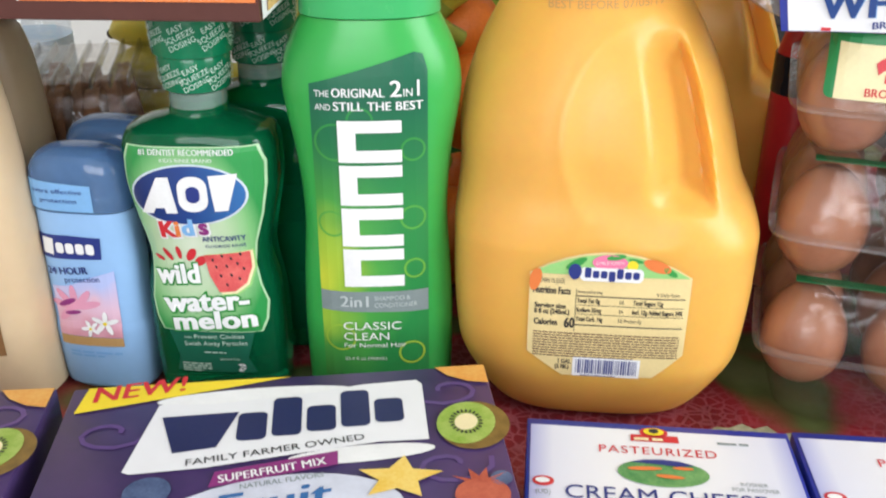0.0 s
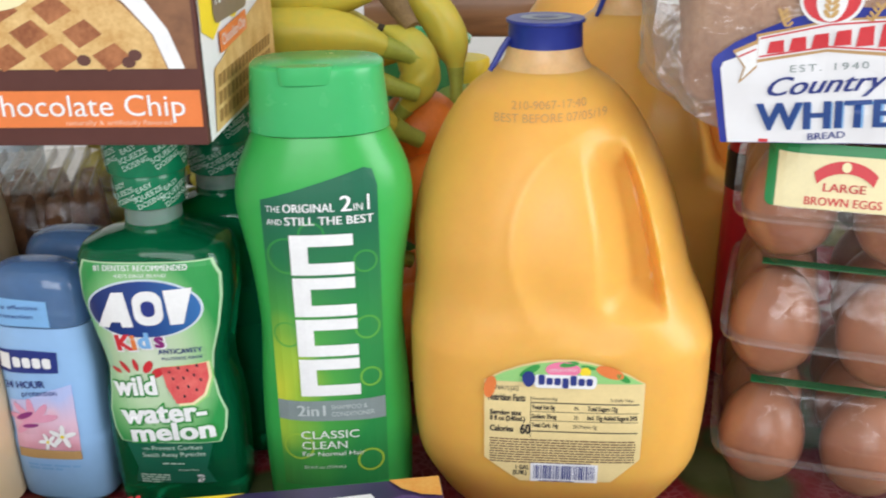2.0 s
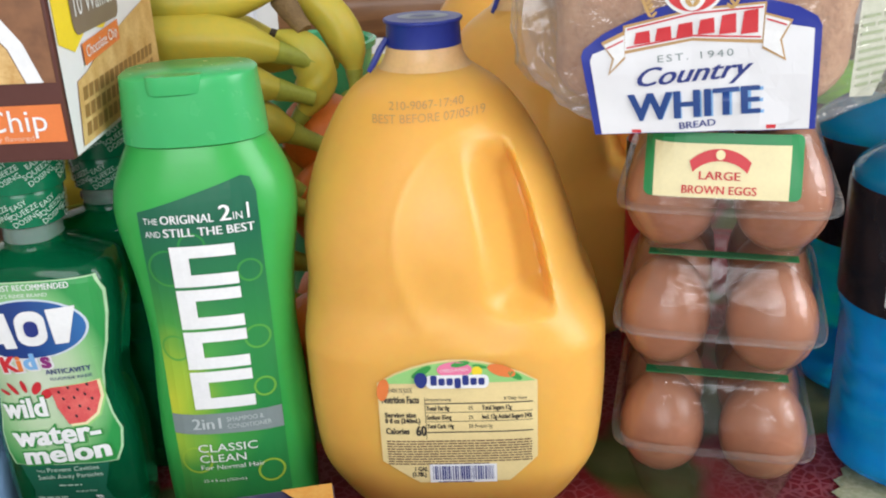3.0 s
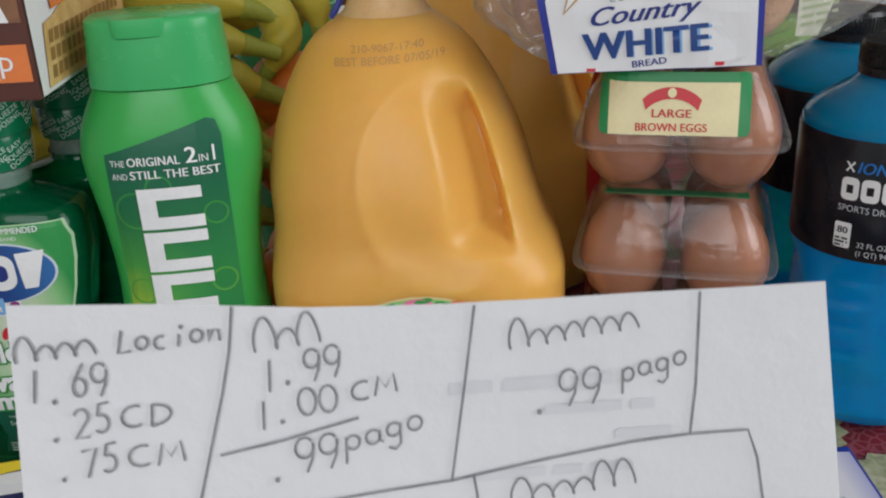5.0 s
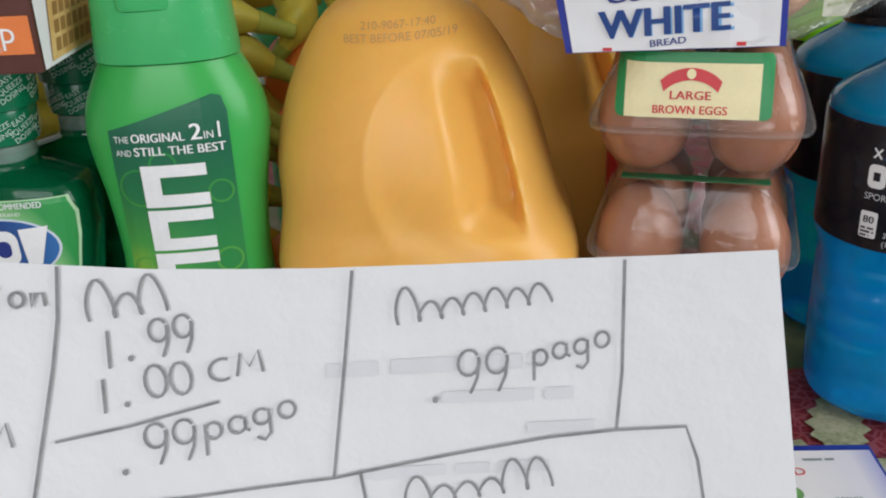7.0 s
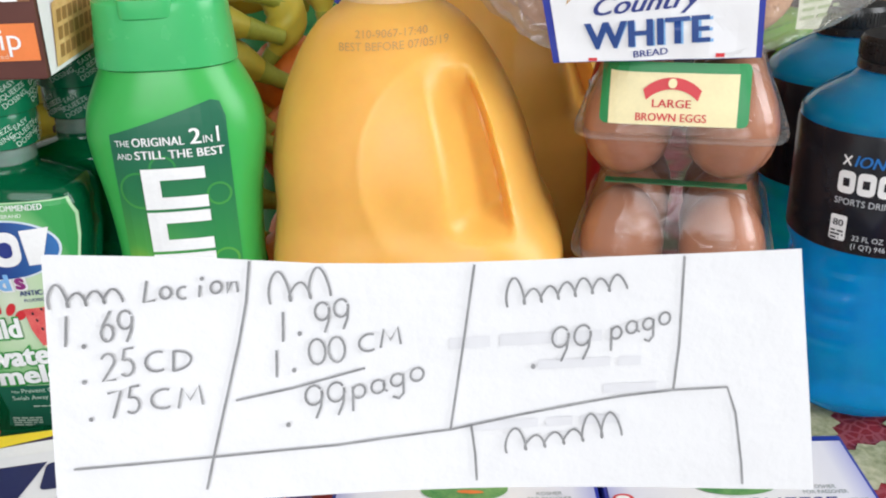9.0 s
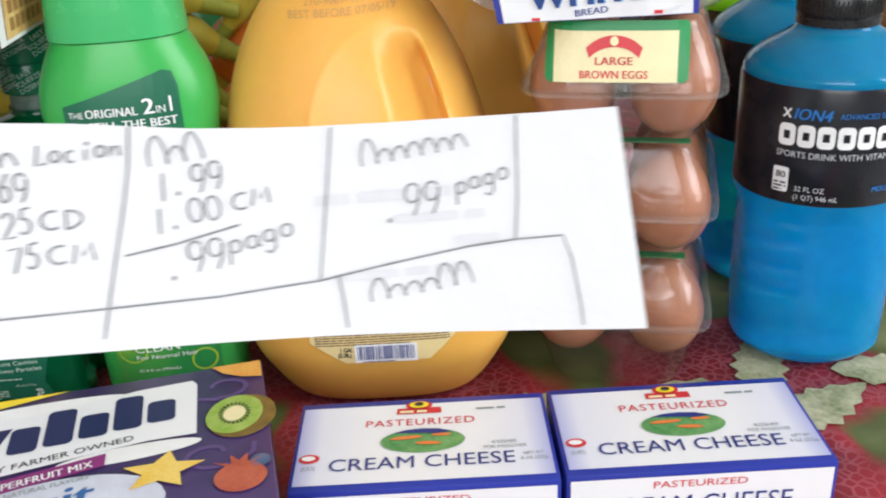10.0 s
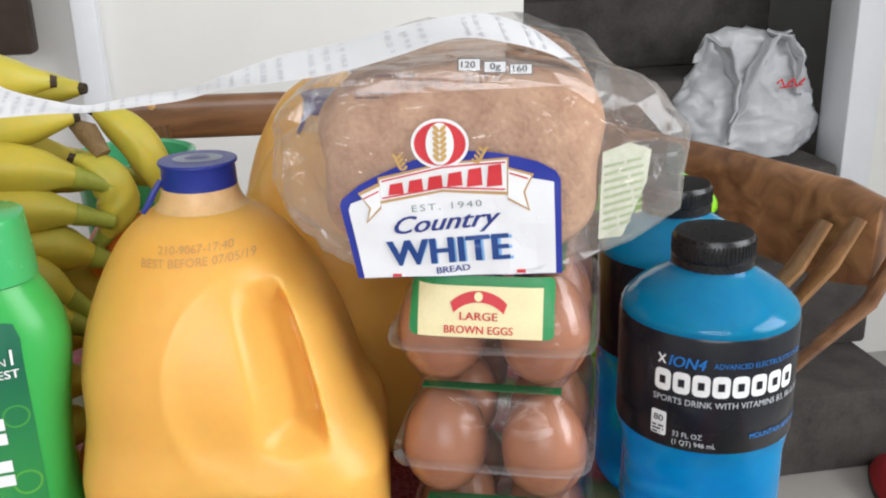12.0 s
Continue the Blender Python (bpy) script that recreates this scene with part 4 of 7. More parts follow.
    part("foot_print", lay(merged([letters("helps", -0.0150, 0.0245, 0.0015), letters("Prevent Cavities", -0.0095, 0.0242, 0.0027, 0.0270, 2), letters("Swish Away Particles", -0.0152, 0.0197, 0.0027, 0.0340, 2), letters("alcohol free", 0.003, 0.0112, 0.0015, 0.011), text_rows(-0.018, -0.002, 0.0035, 0.0095, 4, 9), text_rows(-0.005, 0.012, 0.0155, 0.0168, 1, 9)]), f(0.0010), 0.005), ink("pale_mint_ink", (0.55, 0.72, 0.6)), lab, flat=True)
    r = random.Random(5)
    part("square_code", lay(joined([rect(0.012 + 0.0008 * i, 0.004 + 0.0008 * j, 0.0128 + 0.0008 * i, 0.0048 + 0.0008 * j) for i in range(6) for j in range(6) if r.random() < 0.55]), f(0.0010)), WHITE, lab, flat=True)
    return t


mouthwash(pose(-0.1215, 0.4585, 0, 0, 0, -4), "green kids mouthwash bottle with watermelon label and wrapped cap")
mouthwash(pose(-0.098, 0.512, 0, 0, 0, -6), "second green mouthwash bottle behind the first", False)


# ---- deodorant sticks ----
DEO = Form([(-0.0157, 0.0235, 0.0130, 2.8), (-0.0127, 0.0265, 0.0155, 2.9), (0.022, 0.0282, 0.0165, 3.0), (0.028, 0.0270, 0.0158, 3.0), (0.06, 0.0268, 0.0158, 3.0), (0.092, 0.0266, 0.0155, 3.0)])
DEOCAP = Form([(0.0925, 0.0264, 0.0154, 3.0), (0.093, 0.0272, 0.0160, 3.0), (0.110, 0.0268, 0.0158, 3.0), (0.1165, 0.0250, 0.0148, 2.9), (0.1218, 0.0205, 0.0118, 2.6), (0.1245, 0.0130, 0.0070, 2.4), (0.1252, 0.006, 0.0035, 2.2)])


def deodorant(m, label, printed=True):
    t = thing("deodorant_stick", m, label, "deodorant", "deodorant sticks")
    part("body", DEO.mesh(30, 48), STICK_BLUE, t)
    cap = part("cap", DEOCAP.mesh(20, 48), STICK_CAP, t, "translucent blue domed cap")
    if not printed:
        return t
    f = lambda lift: (lambda x, z: DEO.front(x, z, lift))
    fc = lambda lift: (lambda x, z: DEOCAP.front(x, z, lift))
    part("cap_sticker", lay(shape2d([(-0.024, 0.094), (0.0115, 0.092 + 0.0015), (0.0115, 0.108), (-0.024, 0.110)]), fc(0.0005), 0.004), SKY_BLUE, cap, "light blue sticker", flat=True)
    part("cap_sticker_print", lay(merged([letters("extra effective", -0.0215, 0.1035, 0.0024, 0.0285), letters("protection", -0.017, 0.0985, 0.0024, 0.0205)]), fc(0.0010), 0.004), NAVY, cap, flat=True)
    part("brand_panel", lay(shape2d([(-0.0238, 0.0655), (0.0112, 0.0668), (0.0120, 0.0790), (-0.0060, 0.0798), (-0.0240, 0.0790)]), f(0.0006), 0.004), NAVY, t, flat=True)
    part("brand_mark", lay(joined([[(-0.0215, 0.0685), (-0.0150, 0.0680), (-0.0142, 0.0775), (-0.0208, 0.0778)]] + [rect(-0.0132 + 0.0056 * i, 0.0695, -0.0086 + 0.0056 * i, 0.0755, 0.0015, 3) for i in range(4)]), f(0.0010), 0.004), WHITE, t, flat=True)
    pic = part("flower_picture", lay(shape2d([(-0.0205, 0.0195), (0.0160, 0.0195), (0.0165, 0.0600), (0.0040, 0.0560), (-0.0100, 0.0500), (-0.0205, 0.0485)]), f(0.0006), 0.004), patterned("flower_print", blend_build([(0.0, (0.50, 0.16, 0.20)), (0.35, (0.70, 0.34, 0.42)), (0.7, (0.74, 0.50, 0.62)), (1.0, (0.45, 0.52, 0.82))], 2, 0.012, 0.060, 90.0, 0.35, 0.35)), t, "pink flower picture", flat=True)
    part("flower_petals", lay(joined([oval(-0.0080 + 0.0075 * math.cos(a), 0.0375 + 0.0058 * math.sin(a), 0.0076, 0.0022, 12, math.degrees(a)) for a in (0.25, 0.9, 1.6, 2.3, 3.0, 3.9)]), f(0.0010), 0.004), ink("rose_ink", (0.72, 0.32, 0.45)), pic, flat=True)
    part("flower_heart", lay(joined([oval(-0.0125, 0.0400, 0.0060, 0.0016, 12, 25), oval(-0.0100, 0.0340, 0.0050, 0.0012, 12, 10)]), f(0.0012), 0.004), PURPLE, pic, flat=True)
    part("flower_white", lay(joined([oval(0.0075 + 0.0042 * math.cos(a), 0.0285 + 0.0036 * math.sin(a), 0.0038, 0.0015, 10, math.degrees(a)) for a in (0.3, 1.5, 2.7, 4.0, 5.2)] + [oval(-0.0010 + 0.0030 * math.cos(a), 0.0250 + 0.0026 * math.sin(a), 0.0026, 0.0011, 10, math.degrees(a)) for a in (0.8, 2.0, 3.2, 4.5, 5.7)]), f(0.0014), 0.004), WHITE, pic, flat=True)
    part("flower_dots", lay(joined([oval(0.0075, 0.0285, 0.0012, 0.0010, 10), oval(-0.0010, 0.0250, 0.0009, 0.0008, 10)]), f(0.0018), 0.004), YELLOW, pic, flat=True)
    part("claim", lay(merged([letters("24 HOUR", -0.0212, 0.0560, 0.0042, 0.0240, 5, bold=0.02), letters("protection", -0.0115, 0.0520, 0.0034, 0.0200, 5)]), f(0.0010), 0.004), NAVY, t, flat=True)
    part("gold_band", lay(shape2d([(-0.0205, 0.0135), (0.0160, 0.0140), (0.0160, 0.0193), (-0.0205, 0.0193)]), f(0.0006), 0.004), TAN_INK, t, flat=True)
    part("foot_print", lay(text_rows(-0.016, 0.014, 0.0065, 0.0110, 2, 11), f(0.0006), 0.004), SKY_BLUE, t, flat=True)
    return t


deodorant(pose(-0.1873, 0.462, 0, 0, 0, -8), "light blue deodorant stick with flower label and domed cap")
deodorant(pose(-0.184, 0.508, 0, 0, 0, -8), "second light blue deodorant stick behind the first", False)


# ---- lotion bottles ----
LOT = Form([(-0.0157, 0.03, 0.02, 2.6), (-0.012, 0.0335, 0.0235, 2.7), (0.08, 0.034, 0.024, 2.6), (0.14, 0.0315, 0.023, 2.5), (0.172, 0.026, 0.02, 2.3), (0.1795, 0.016, 0.015, 2.0)])
HEX = [(math.cos(radians(60 * k)), math.sin(radians(60 * k))) for k in range(6)]
for x, y in ((-0.2465, 0.452), (-0.2570, 0.518)):
    t = thing("lotion_bottle", pose(x, y, 0, 0, 0, -10), "plain beige lotion bottle with a straight cap", "lotion bottle", "lotion bottles")
    part("body", LOT.mesh(40, 56), LOTION, t)
    part("cap", turned([(0.179, 0.0150), (0.1795, 0.0162), (0.1975, 0.0150), (0.1985, 0.0135)]), LOTION, t)
    g1, g2 = (lambda x, z: LOT.front(x, z, 0.0005)), (lambda x, z: LOT.front(x, z, 0.0009))
    lab = part("label", lay(shape2d(rect(-0.022, 0.019, 0.0205, 0.048)), g1, 0.004), mat("brown_label_print", (0.16, 0.075, 0.03), 0.4, scale=40, alt=(0.3, 0.15, 0.06)), t, "brown printed label panel", flat=True)
    part("label_print", lay(merged([text_rows(-0.016, 0.0185, 0.0385, 0.0455, 1, 61), text_rows(-0.016, 0.0150, 0.0290, 0.0360, 3, 62), text_rows(-0.016, 0.0185, 0.0210, 0.0255, 1, 63)]), g2, 0.004), CREAM, lab, flat=True)
    comb = part("honeycomb_print", lay(shape2d([(-0.022, 0.058), (0.004, 0.058), (0.0105, 0.066), (0.0120, 0.075), (0.0070, 0.084), (-0.022, 0.088)]), g1, 0.004), ink("honey_ink", (0.72, 0.30, 0.05)), t, "orange honeycomb picture", flat=True)
    pieces("comb_cell", [[(cx + 0.0036 * a, cz + 0.0036 * b) for a, b in HEX] for cx, cz in ((-0.006, 0.0665), (0.0005, 0.0700), (0.0065, 0.0740), (-0.006, 0.0745), (0.0005, 0.0785), (-0.0125, 0.0710))], g2, 0.0, ink("pale_honey_ink", (0.8, 0.48, 0.15)), comb)

# ---- egg cartons and eggs ----
TRAY = Form([(0.0, 0.036, 0.058, 6.0), (0.004, 0.039, 0.061, 6.0), (0.0255, 0.0480, 0.068, 7.0)])
LID = Form([(0.029, 0.0485, 0.0685, 7.0), (0.040, 0.0460, 0.0665, 7.0), (0.056, 0.0405, 0.0625, 6.0), (0.0630, 0.0380, 0.0605, 6.0), (0.0645, 0.0355, 0.0580, 6.0)])


FOOT_TRAY = Form([(-0.0157, 0.034, 0.056, 6.0), (-0.012, 0.037, 0.059, 6.0), (0.0255, 0.0480, 0.068, 7.0)])


def egg_mesh():
    loops = []
    for i in range(1, 14):
        a = math.pi * i / 14
        r = 0.0220 * math.sin(a) * (1 + 0.10 * math.cos(a))
        loops.append([(r * math.cos(2 * math.pi * k / 24), r * math.sin(2 * math.pi * k / 24), -0.0282 * math.cos(a)) for k in range(24)])
    return rings(bmesh.new(), loops)


egg = part("egg", egg_mesh(), EGGSHELL)
tagged(egg, "smooth brown egg sitting in a clear carton", "egg", "brown eggs")
egg_first = True


def carton(m, printed):
    global egg_first
    t = thing("egg_carton", m, "clear plastic egg carton full of brown eggs", "egg carton", "stacked egg cartons")
    c = Matrix.Translation((0, 0.0685, 0))
    bm = (TRAY if m.translation.z > 0.01 else FOOT_TRAY).mesh(6, 64, top=False)
    bmesh.ops.transform(bm, matrix=c, verts=bm.verts)
    part("tray", bm, CLEAR, t)
    bm = LID.mesh(10, 64, bottom=False)
    bmesh.ops.transform(bm, matrix=c, verts=bm.verts)
    part("lid", bm, CLEAR, t)
    n, loops = 8.0, []
    for k, z in ((1.06, 0.0262), (1.075, 0.0268), (1.075, 0.0284), (1.0, 0.0290), (0.99, 0.0285)):
        loops.append([(0.0480 * k * math.copysign(abs(math.cos(a)) ** (2 / n), math.cos(a)), 0.0685 + (0.068 + 0.0480 * (k - 1)) * math.copysign(abs(math.sin(a)) ** (2 / n), math.sin(a)), z) for a in (2 * math.pi * i / 64 for i in range(64))])
    part("rim", rings(bmesh.new(), loops, cap=False), CLEAR_RIM, t)
    part("lid_label", boxed(-0.0345, 0.0345, 0.0115, 0.125 if printed else 0.0185, 0.0646, 0.0651), GREEN_INK if printed else mat("dark_green_card", (0.012, 0.15, 0.05), 0.45, var=0.1, scale=60), t, "green paper label on the lid")
    if printed:
        f = lambda lift: (lambda x, z: Vector((x, 0.0685 + LID.front(x, z, lift).y, z)))
        lab = part("front_label", lay(shape2d(rect(-0.0378, 0.0340, 0.0308, 0.0625, 0.003)), f(0.0008), 0.005), mat("carton_green", (0.02, 0.25, 0.075), 0.4, var=0.06), t, "green label with a cream panel", flat=True)
        part("panel", lay(shape2d(rect(-0.0335, 0.0342, 0.0255, 0.0580)), f(0.0013), 0.005), CREAM, lab, flat=True)
        arc = [(-0.0045 + 0.0180 * math.sin(a), 0.0390 + 0.0170 * math.cos(a)) for a in (radians(d) for d in range(-48, 49, 8))]
        arc += [(-0.0045 + 0.0150 * math.sin(a), 0.0375 + 0.0132 * math.cos(a)) for a in (radians(d) for d in range(52, -53, -8))]
        part("brand_arc", lay(shape2d(arc), f(0.0018), 0.005), RED, lab, "red brand ribbon", flat=True)
        part("brand_disc", lay(joined([oval(-0.0045, 0.0535, 0.0020, 0.0022)]), f(0.0023)), CREAM, lab, flat=True)
        part("lettering", lay(merged([letters("LARGE", -0.0045, 0.0425, 0.0036, 0.0180, 0, "CENTER", bold=0.015), letters("BROWN EGGS", -0.0045, 0.0362, 0.0036, 0.0325, 0, "CENTER", bold=0.015)]), f(0.0018), 0.005), RED, lab, flat=True)
    for i in range(3):
        for x in (-0.0255, 0.0255):
            q = m @ Matrix.Translation((x, 0.0250 + 0.0445 * i, 0.0297)) @ pose(0, 0, 0, random.uniform(-5, 5), random.uniform(-5, 5), random.uniform(0, 360))
            if egg_first:
                egg.matrix_world = q
                egg_first = False
            else:
                copy_thing(egg, q)
    return t


for k, (dx, dy, z, yaw) in enumerate(((0.0015, 0.001, 0.0003, -18), (0.0, 0.0015, 0.0648, -20), (0.0, 0.0, 0.1296, -19))):
    carton(pose(0.2060 + dx, 0.4020 + dy, z, 0, 0, yaw), k == 2)

# ---- bagged loaf ----
bread = thing("bread_loaf", pose(0.1940, 0.4095, 0.1958, 0, 0, -14), "bagged loaf of white bread with printed end label", "bread")


def loaf_ring(y, k, grow=0.0):
    out = []
    for i in range(48):
        a = 2 * math.pi * i / 48
        c, s = math.cos(a), math.sin(a)
        rx = 0.0685 + grow * 0.4
        x = rx * math.copysign(abs(c) ** 0.62, c) * (0.97 + 0.075 * smooth(-0.15, 0.35, s))
        z = 0.045 + (0.045 + grow) * math.copysign(abs(s) ** (0.72 if s > 0 else 0.45), s)
        n = noise.noise((x * 30, y * 30, z * 30)) * 0.0022
        out.append((x * k + n, y + n, max(0.0006 if grow else 0.0012, 0.045 + (z - 0.045) * k + n)))
    return out


part("loaf", rings(bmesh.new(), [loaf_ring(y, k) for y, k in ((0.0015, 0.20), (0.0020, 0.45), (0.0035, 0.66), (0.0060, 0.78), (0.0105, 0.88), (0.019, 0.95), (0.034, 0.99), (0.05, 1.0), (0.08, 1.0), (0.12, 0.99), (0.17, 1.0), (0.22, 0.98), (0.235, 0.9))]), CRUST, bread, "golden brown crust")


def bag_ring(y, k, wide):
    out = []
    for x, _, z in loaf_ring(y, k, 0.004):
        side = smooth(0.03, 0.066, x)
        left = smooth(0.03, 0.066, -x)
        h = smooth(0.0, 0.03, z) * (1 - 0.45 * smooth(0.05, 0.105, z))
        n = noise.noise((x * 45, y * 45, z * 45)) * 0.004 + noise.noise((x * 120, y * 120, z * 120)) * 0.0022
        out.append((x + (0.030 * side - 0.014 * left) * h * wide + n, y + n, max(0.0004, z + n * (z > 0.01))))
    return out


part("bag", rings(bmesh.new(), [bag_ring(y, k, w) for y, k, w in ((-0.0015, 0.90, 0.5), (-0.001, 0.96, 0.8), (0.004, 1.0, 1.0), (0.012, 1.0, 1.15), (0.02, 1.01, 1.1), (0.03, 1.01, 1.15), (0.04, 1.02, 1.0), (0.055, 1.0, 0.95), (0.08, 1.02, 0.7), (0.11, 1.0, 0.6), (0.15, 1.02, 0.4), (0.23, 1.0, 0.3), (0.245, 0.9, 0.2))], cap=True), BAG, bread, "crinkled clear bag", flat=True)
fb = lambda lift: (lambda x, z: Vector((x, -0.0028 - lift + 0.06 * max(0, abs(x) - 0.044) ** 1.3 + 0.16 * max(0, z - 0.05) ** 1.5 + 0.0009 * noise.noise((x * 60, 0, z * 60)), z)))
arch = [(-0.0462, -0.0030), (0.0475, 0.0000), (0.0462, 0.0440)]
for i in range(13):
    a = i / 12
    arch.append((0.0440 - 0.0960 * a, 0.0500 - 0.0130 * a + 0.0130 * math.sin(math.pi * a) - (0.002 if i in (0, 12) else 0)))
arch.append((-0.0530, 0.0320))
lab = part("label", lay(shape2d(arch), fb(0.0), 0.006), CARD_BLUE, bread, "white end label with blue arched border", flat=True)
inner = [(-0.0432, -0.0026), (0.0448, 0.0003), (0.0432, 0.0430)]
for i in range(9):
    a = i / 8
    inner.append((0.0410 - 0.0890 * a, 0.0435 - 0.0105 * a + 0.0080 * math.sin(math.pi * a)))
inner.append((-0.0490, 0.0300))
part("label_panel", lay(shape2d(inner), fb(0.0004), 0.006), CARD_WHITE, lab, flat=True)
part("ribbon_edge", lay(joined([[(-0.0350, 0.0330), (-0.0060, 0.0385), (0.0232, 0.0372), (0.0232, 0.0545), (-0.0060, 0.0520), (-0.0352, 0.0452)], [(-0.0445, 0.0380), (-0.0345, 0.0430), (-0.0340, 0.0310), (-0.0410, 0.0238), (-0.0395, 0.0310)], [(0.0228, 0.0500), (0.0344, 0.0468), (0.0305, 0.0385), (0.0328, 0.0298), (0.0228, 0.0350)]]), fb(0.0007), 0.006), TAN_INK, lab, flat=True)
part("ribbon", lay(joined([[(-0.0342, 0.0345), (-0.0060, 0.0397), (0.0224, 0.0388), (0.0224, 0.0535), (-0.0060, 0.0511), (-0.0344, 0.0442)], [(-0.0434, 0.0370), (-0.0345, 0.0412), (-0.0342, 0.0322), (-0.0402, 0.0255), (-0.0386, 0.0312)], [(0.0230, 0.0490), (0.0332, 0.0460), (0.0296, 0.0386), (0.0318, 0.0312), (0.0230, 0.0360)]]), fb(0.0010), 0.006), WHITE, lab, flat=True)
pieces("ribbon_line", [[(-0.0335, 0.0354), (-0.0060, 0.0404), (0.0218, 0.0396), (0.0218, 0.0403), (-0.0060, 0.0411), (-0.0335, 0.0361)], [(-0.0335, 0.0432), (-0.0060, 0.0497), (0.0218, 0.0520), (0.0218, 0.0527), (-0.0060, 0.0504), (-0.0335, 0.0439)], [(-0.0420, 0.0352), (-0.0350, 0.0386), (-0.0350, 0.0393), (-0.0420, 0.0359)], [(0.0236, 0.0470), (0.0318, 0.0444), (0.0318, 0.0451), (0.0236, 0.0477)]], fb(0.0014), 0.006, RED, lab)
bar = lambda i: -0.0305 + 0.0088 * i
pieces("brand_block", [[(bar(i), 0.0372 + 0.0013 * min(i, 3)), (bar(i) + 0.0070, 0.0380 + 0.0013 * min(i, 3)), (bar(i) + 0.0064, 0.0432 + 0.0017 * i), (bar(i) + 0.0008, 0.0422 + 0.0017 * i)] for i in range(6)], fb(0.0016), 0.006, RED, lab, "red brand block")
part("brand_disc", lay(shape2d(oval(-0.0069, 0.0606, 0.0128, 0.0112)), fb(0.0012), 0.006), WHITE, lab, flat=True)
part("brand_ring", lay(shape2d(oval(-0.0069, 0.0606, 0.0114, 0.0098)), fb(0.0015), 0.006), RED, lab, flat=True)
part("brand_ring_inner", lay(shape2d(oval(-0.0069, 0.0606, 0.0062, 0.0094)), fb(0.0018), 0.006), WHITE, lab, flat=True)
ear = lambda x, z, n, dx, dz, size: [oval(x + s * 0.9 * size + dx * i, z + dz * i, 1.25 * size, 0.55 * size, 10, 50 * s) for i in range(n) for s in (-1, 1)]
pieces("wheat_grain", ear(-0.0069, 0.0545, 6, 0.0, 0.0026, 0.0017) + ear(-0.0235, 0.0500, 4, -0.0008, 0.0018, 0.0012) + ear(0.0092, 0.0530, 4, 0.0010, 0.0018, 0.0012), fb(0.0021), 0.0, ink("wheat_ink", (0.55, 0.34, 0.12)), lab)
part("year_print", lay(letters("EST. 1940", -0.0044, 0.0308, 0.0030, 0.0315, 5, "CENTER", space=1.3), fb(0.0010)), GREY, lab, flat=True)
part("script_print", lay(letters("Country", -0.0040, 0.0212, 0.0080, 0.0490, 6, "CENTER", shear=0.45, bold=0.01), fb(0.0010), 0.006), NAVY, lab, flat=True)
part("name_shade", lay(letters("WHITE", -0.0028, 0.0052, 0.0116, 0.0570, 4.5, "CENTER", bold=0.03), fb(0.0008), 0.006), SKY_BLUE, lab, flat=True)
part("name_print", lay(letters("WHITE", -0.0038, 0.0057, 0.0116, 0.0560, 4.5, "CENTER", bold=0.03, grow=0.015), fb(0.0013), 0.006), ink("deep_blue_ink", (0.01, 0.05, 0.22)), lab, flat=True)
part("kind_print", lay(letters("BREAD", -0.0018, 0.0008, 0.0030, 0.0155, 6, "CENTER", bold=0.01), fb(0.0010)), NAVY, lab, flat=True)
pieces("foot_mark", [rect(-0.0300, -0.0018, -0.0260, -0.0004), rect(0.0270, 0.0005, 0.0310, 0.0022)], fb(0.0010), 0, RED, lab)
brow = lambda lift: (lambda x, z: Vector((x, -0.0095 - lift + 0.62 * max(0, z - 0.054) ** 1.15, z)))
part("date_print", lay(merged([letters("10-APR", -0.0240, 0.0835, 0.0042, 0.0185, 3), letters("$4.29 W", 0.0045, 0.0855, 0.0042, 0.0160, 3), text_rows(-0.044, -0.026, 0.0800, 0.0835, 2, 21), text_rows(-0.036, -0.010, 0.0885, 0.0915, 1, 22)]), brow(0.0), 0.005), BROWN_INK, bread, flat=True)
part("fact_boxes", lay(joined([rect(0.0010 + 0.0112 * i, 0.0908 - 0.0008 * i, 0.0112 + 0.0112 * i, 0.0962 - 0.0012 * i) for i in range(3)]), brow(0.0), 0.005), BLACK, bread, flat=True)
part("fact_panels", lay(joined([rect(0.0015 + 0.0112 * i, 0.0912 - 0.0008 * i, 0.0107 + 0.0112 * i, 0.0958 - 0.0012 * i) for i in range(3)]), brow(0.0004), 0.005), CARD_WHITE, bread, flat=True)
part("fact_print", lay(merged([letters("120", 0.0025, 0.0924, 0.0026, 0.0062, bold=0.02), letters("0g", 0.0150, 0.0916, 0.0026, 0.0048, bold=0.02), letters("160", 0.0250, 0.0905, 0.0026, 0.0062, bold=0.02)]), brow(0.0009), 0.005), BLACK, bread, flat=True)
SIDE_PRINT = mat("pale_green_label", (0.48, 0.50, 0.36), 0.5, scale=150, alt=(0.66, 0.66, 0.54))
part("side_label", lay(shape2d([(0.0655, 0.008), (0.078, 0.006), (0.090, 0.030), (0.092, 0.046), (0.080, 0.052), (0.0665, 0.050)]), lambda x, z: Vector((x, 0.022 + 0.9 * (x - 0.0655), z)), 0.004), SIDE_PRINT, bread, "pale green printed bag panel", flat=True)
part("side_print", lay(text_rows(0.068, 0.088, 0.012, 0.046, 9, 41, 0.4), lambda x, z: Vector((x, 0.0213 + 0.9 * (x - 0.0655), z)), 0.004), ink("olive_print_ink", (0.36, 0.42, 0.24)), bread, "faint green print", flat=True)

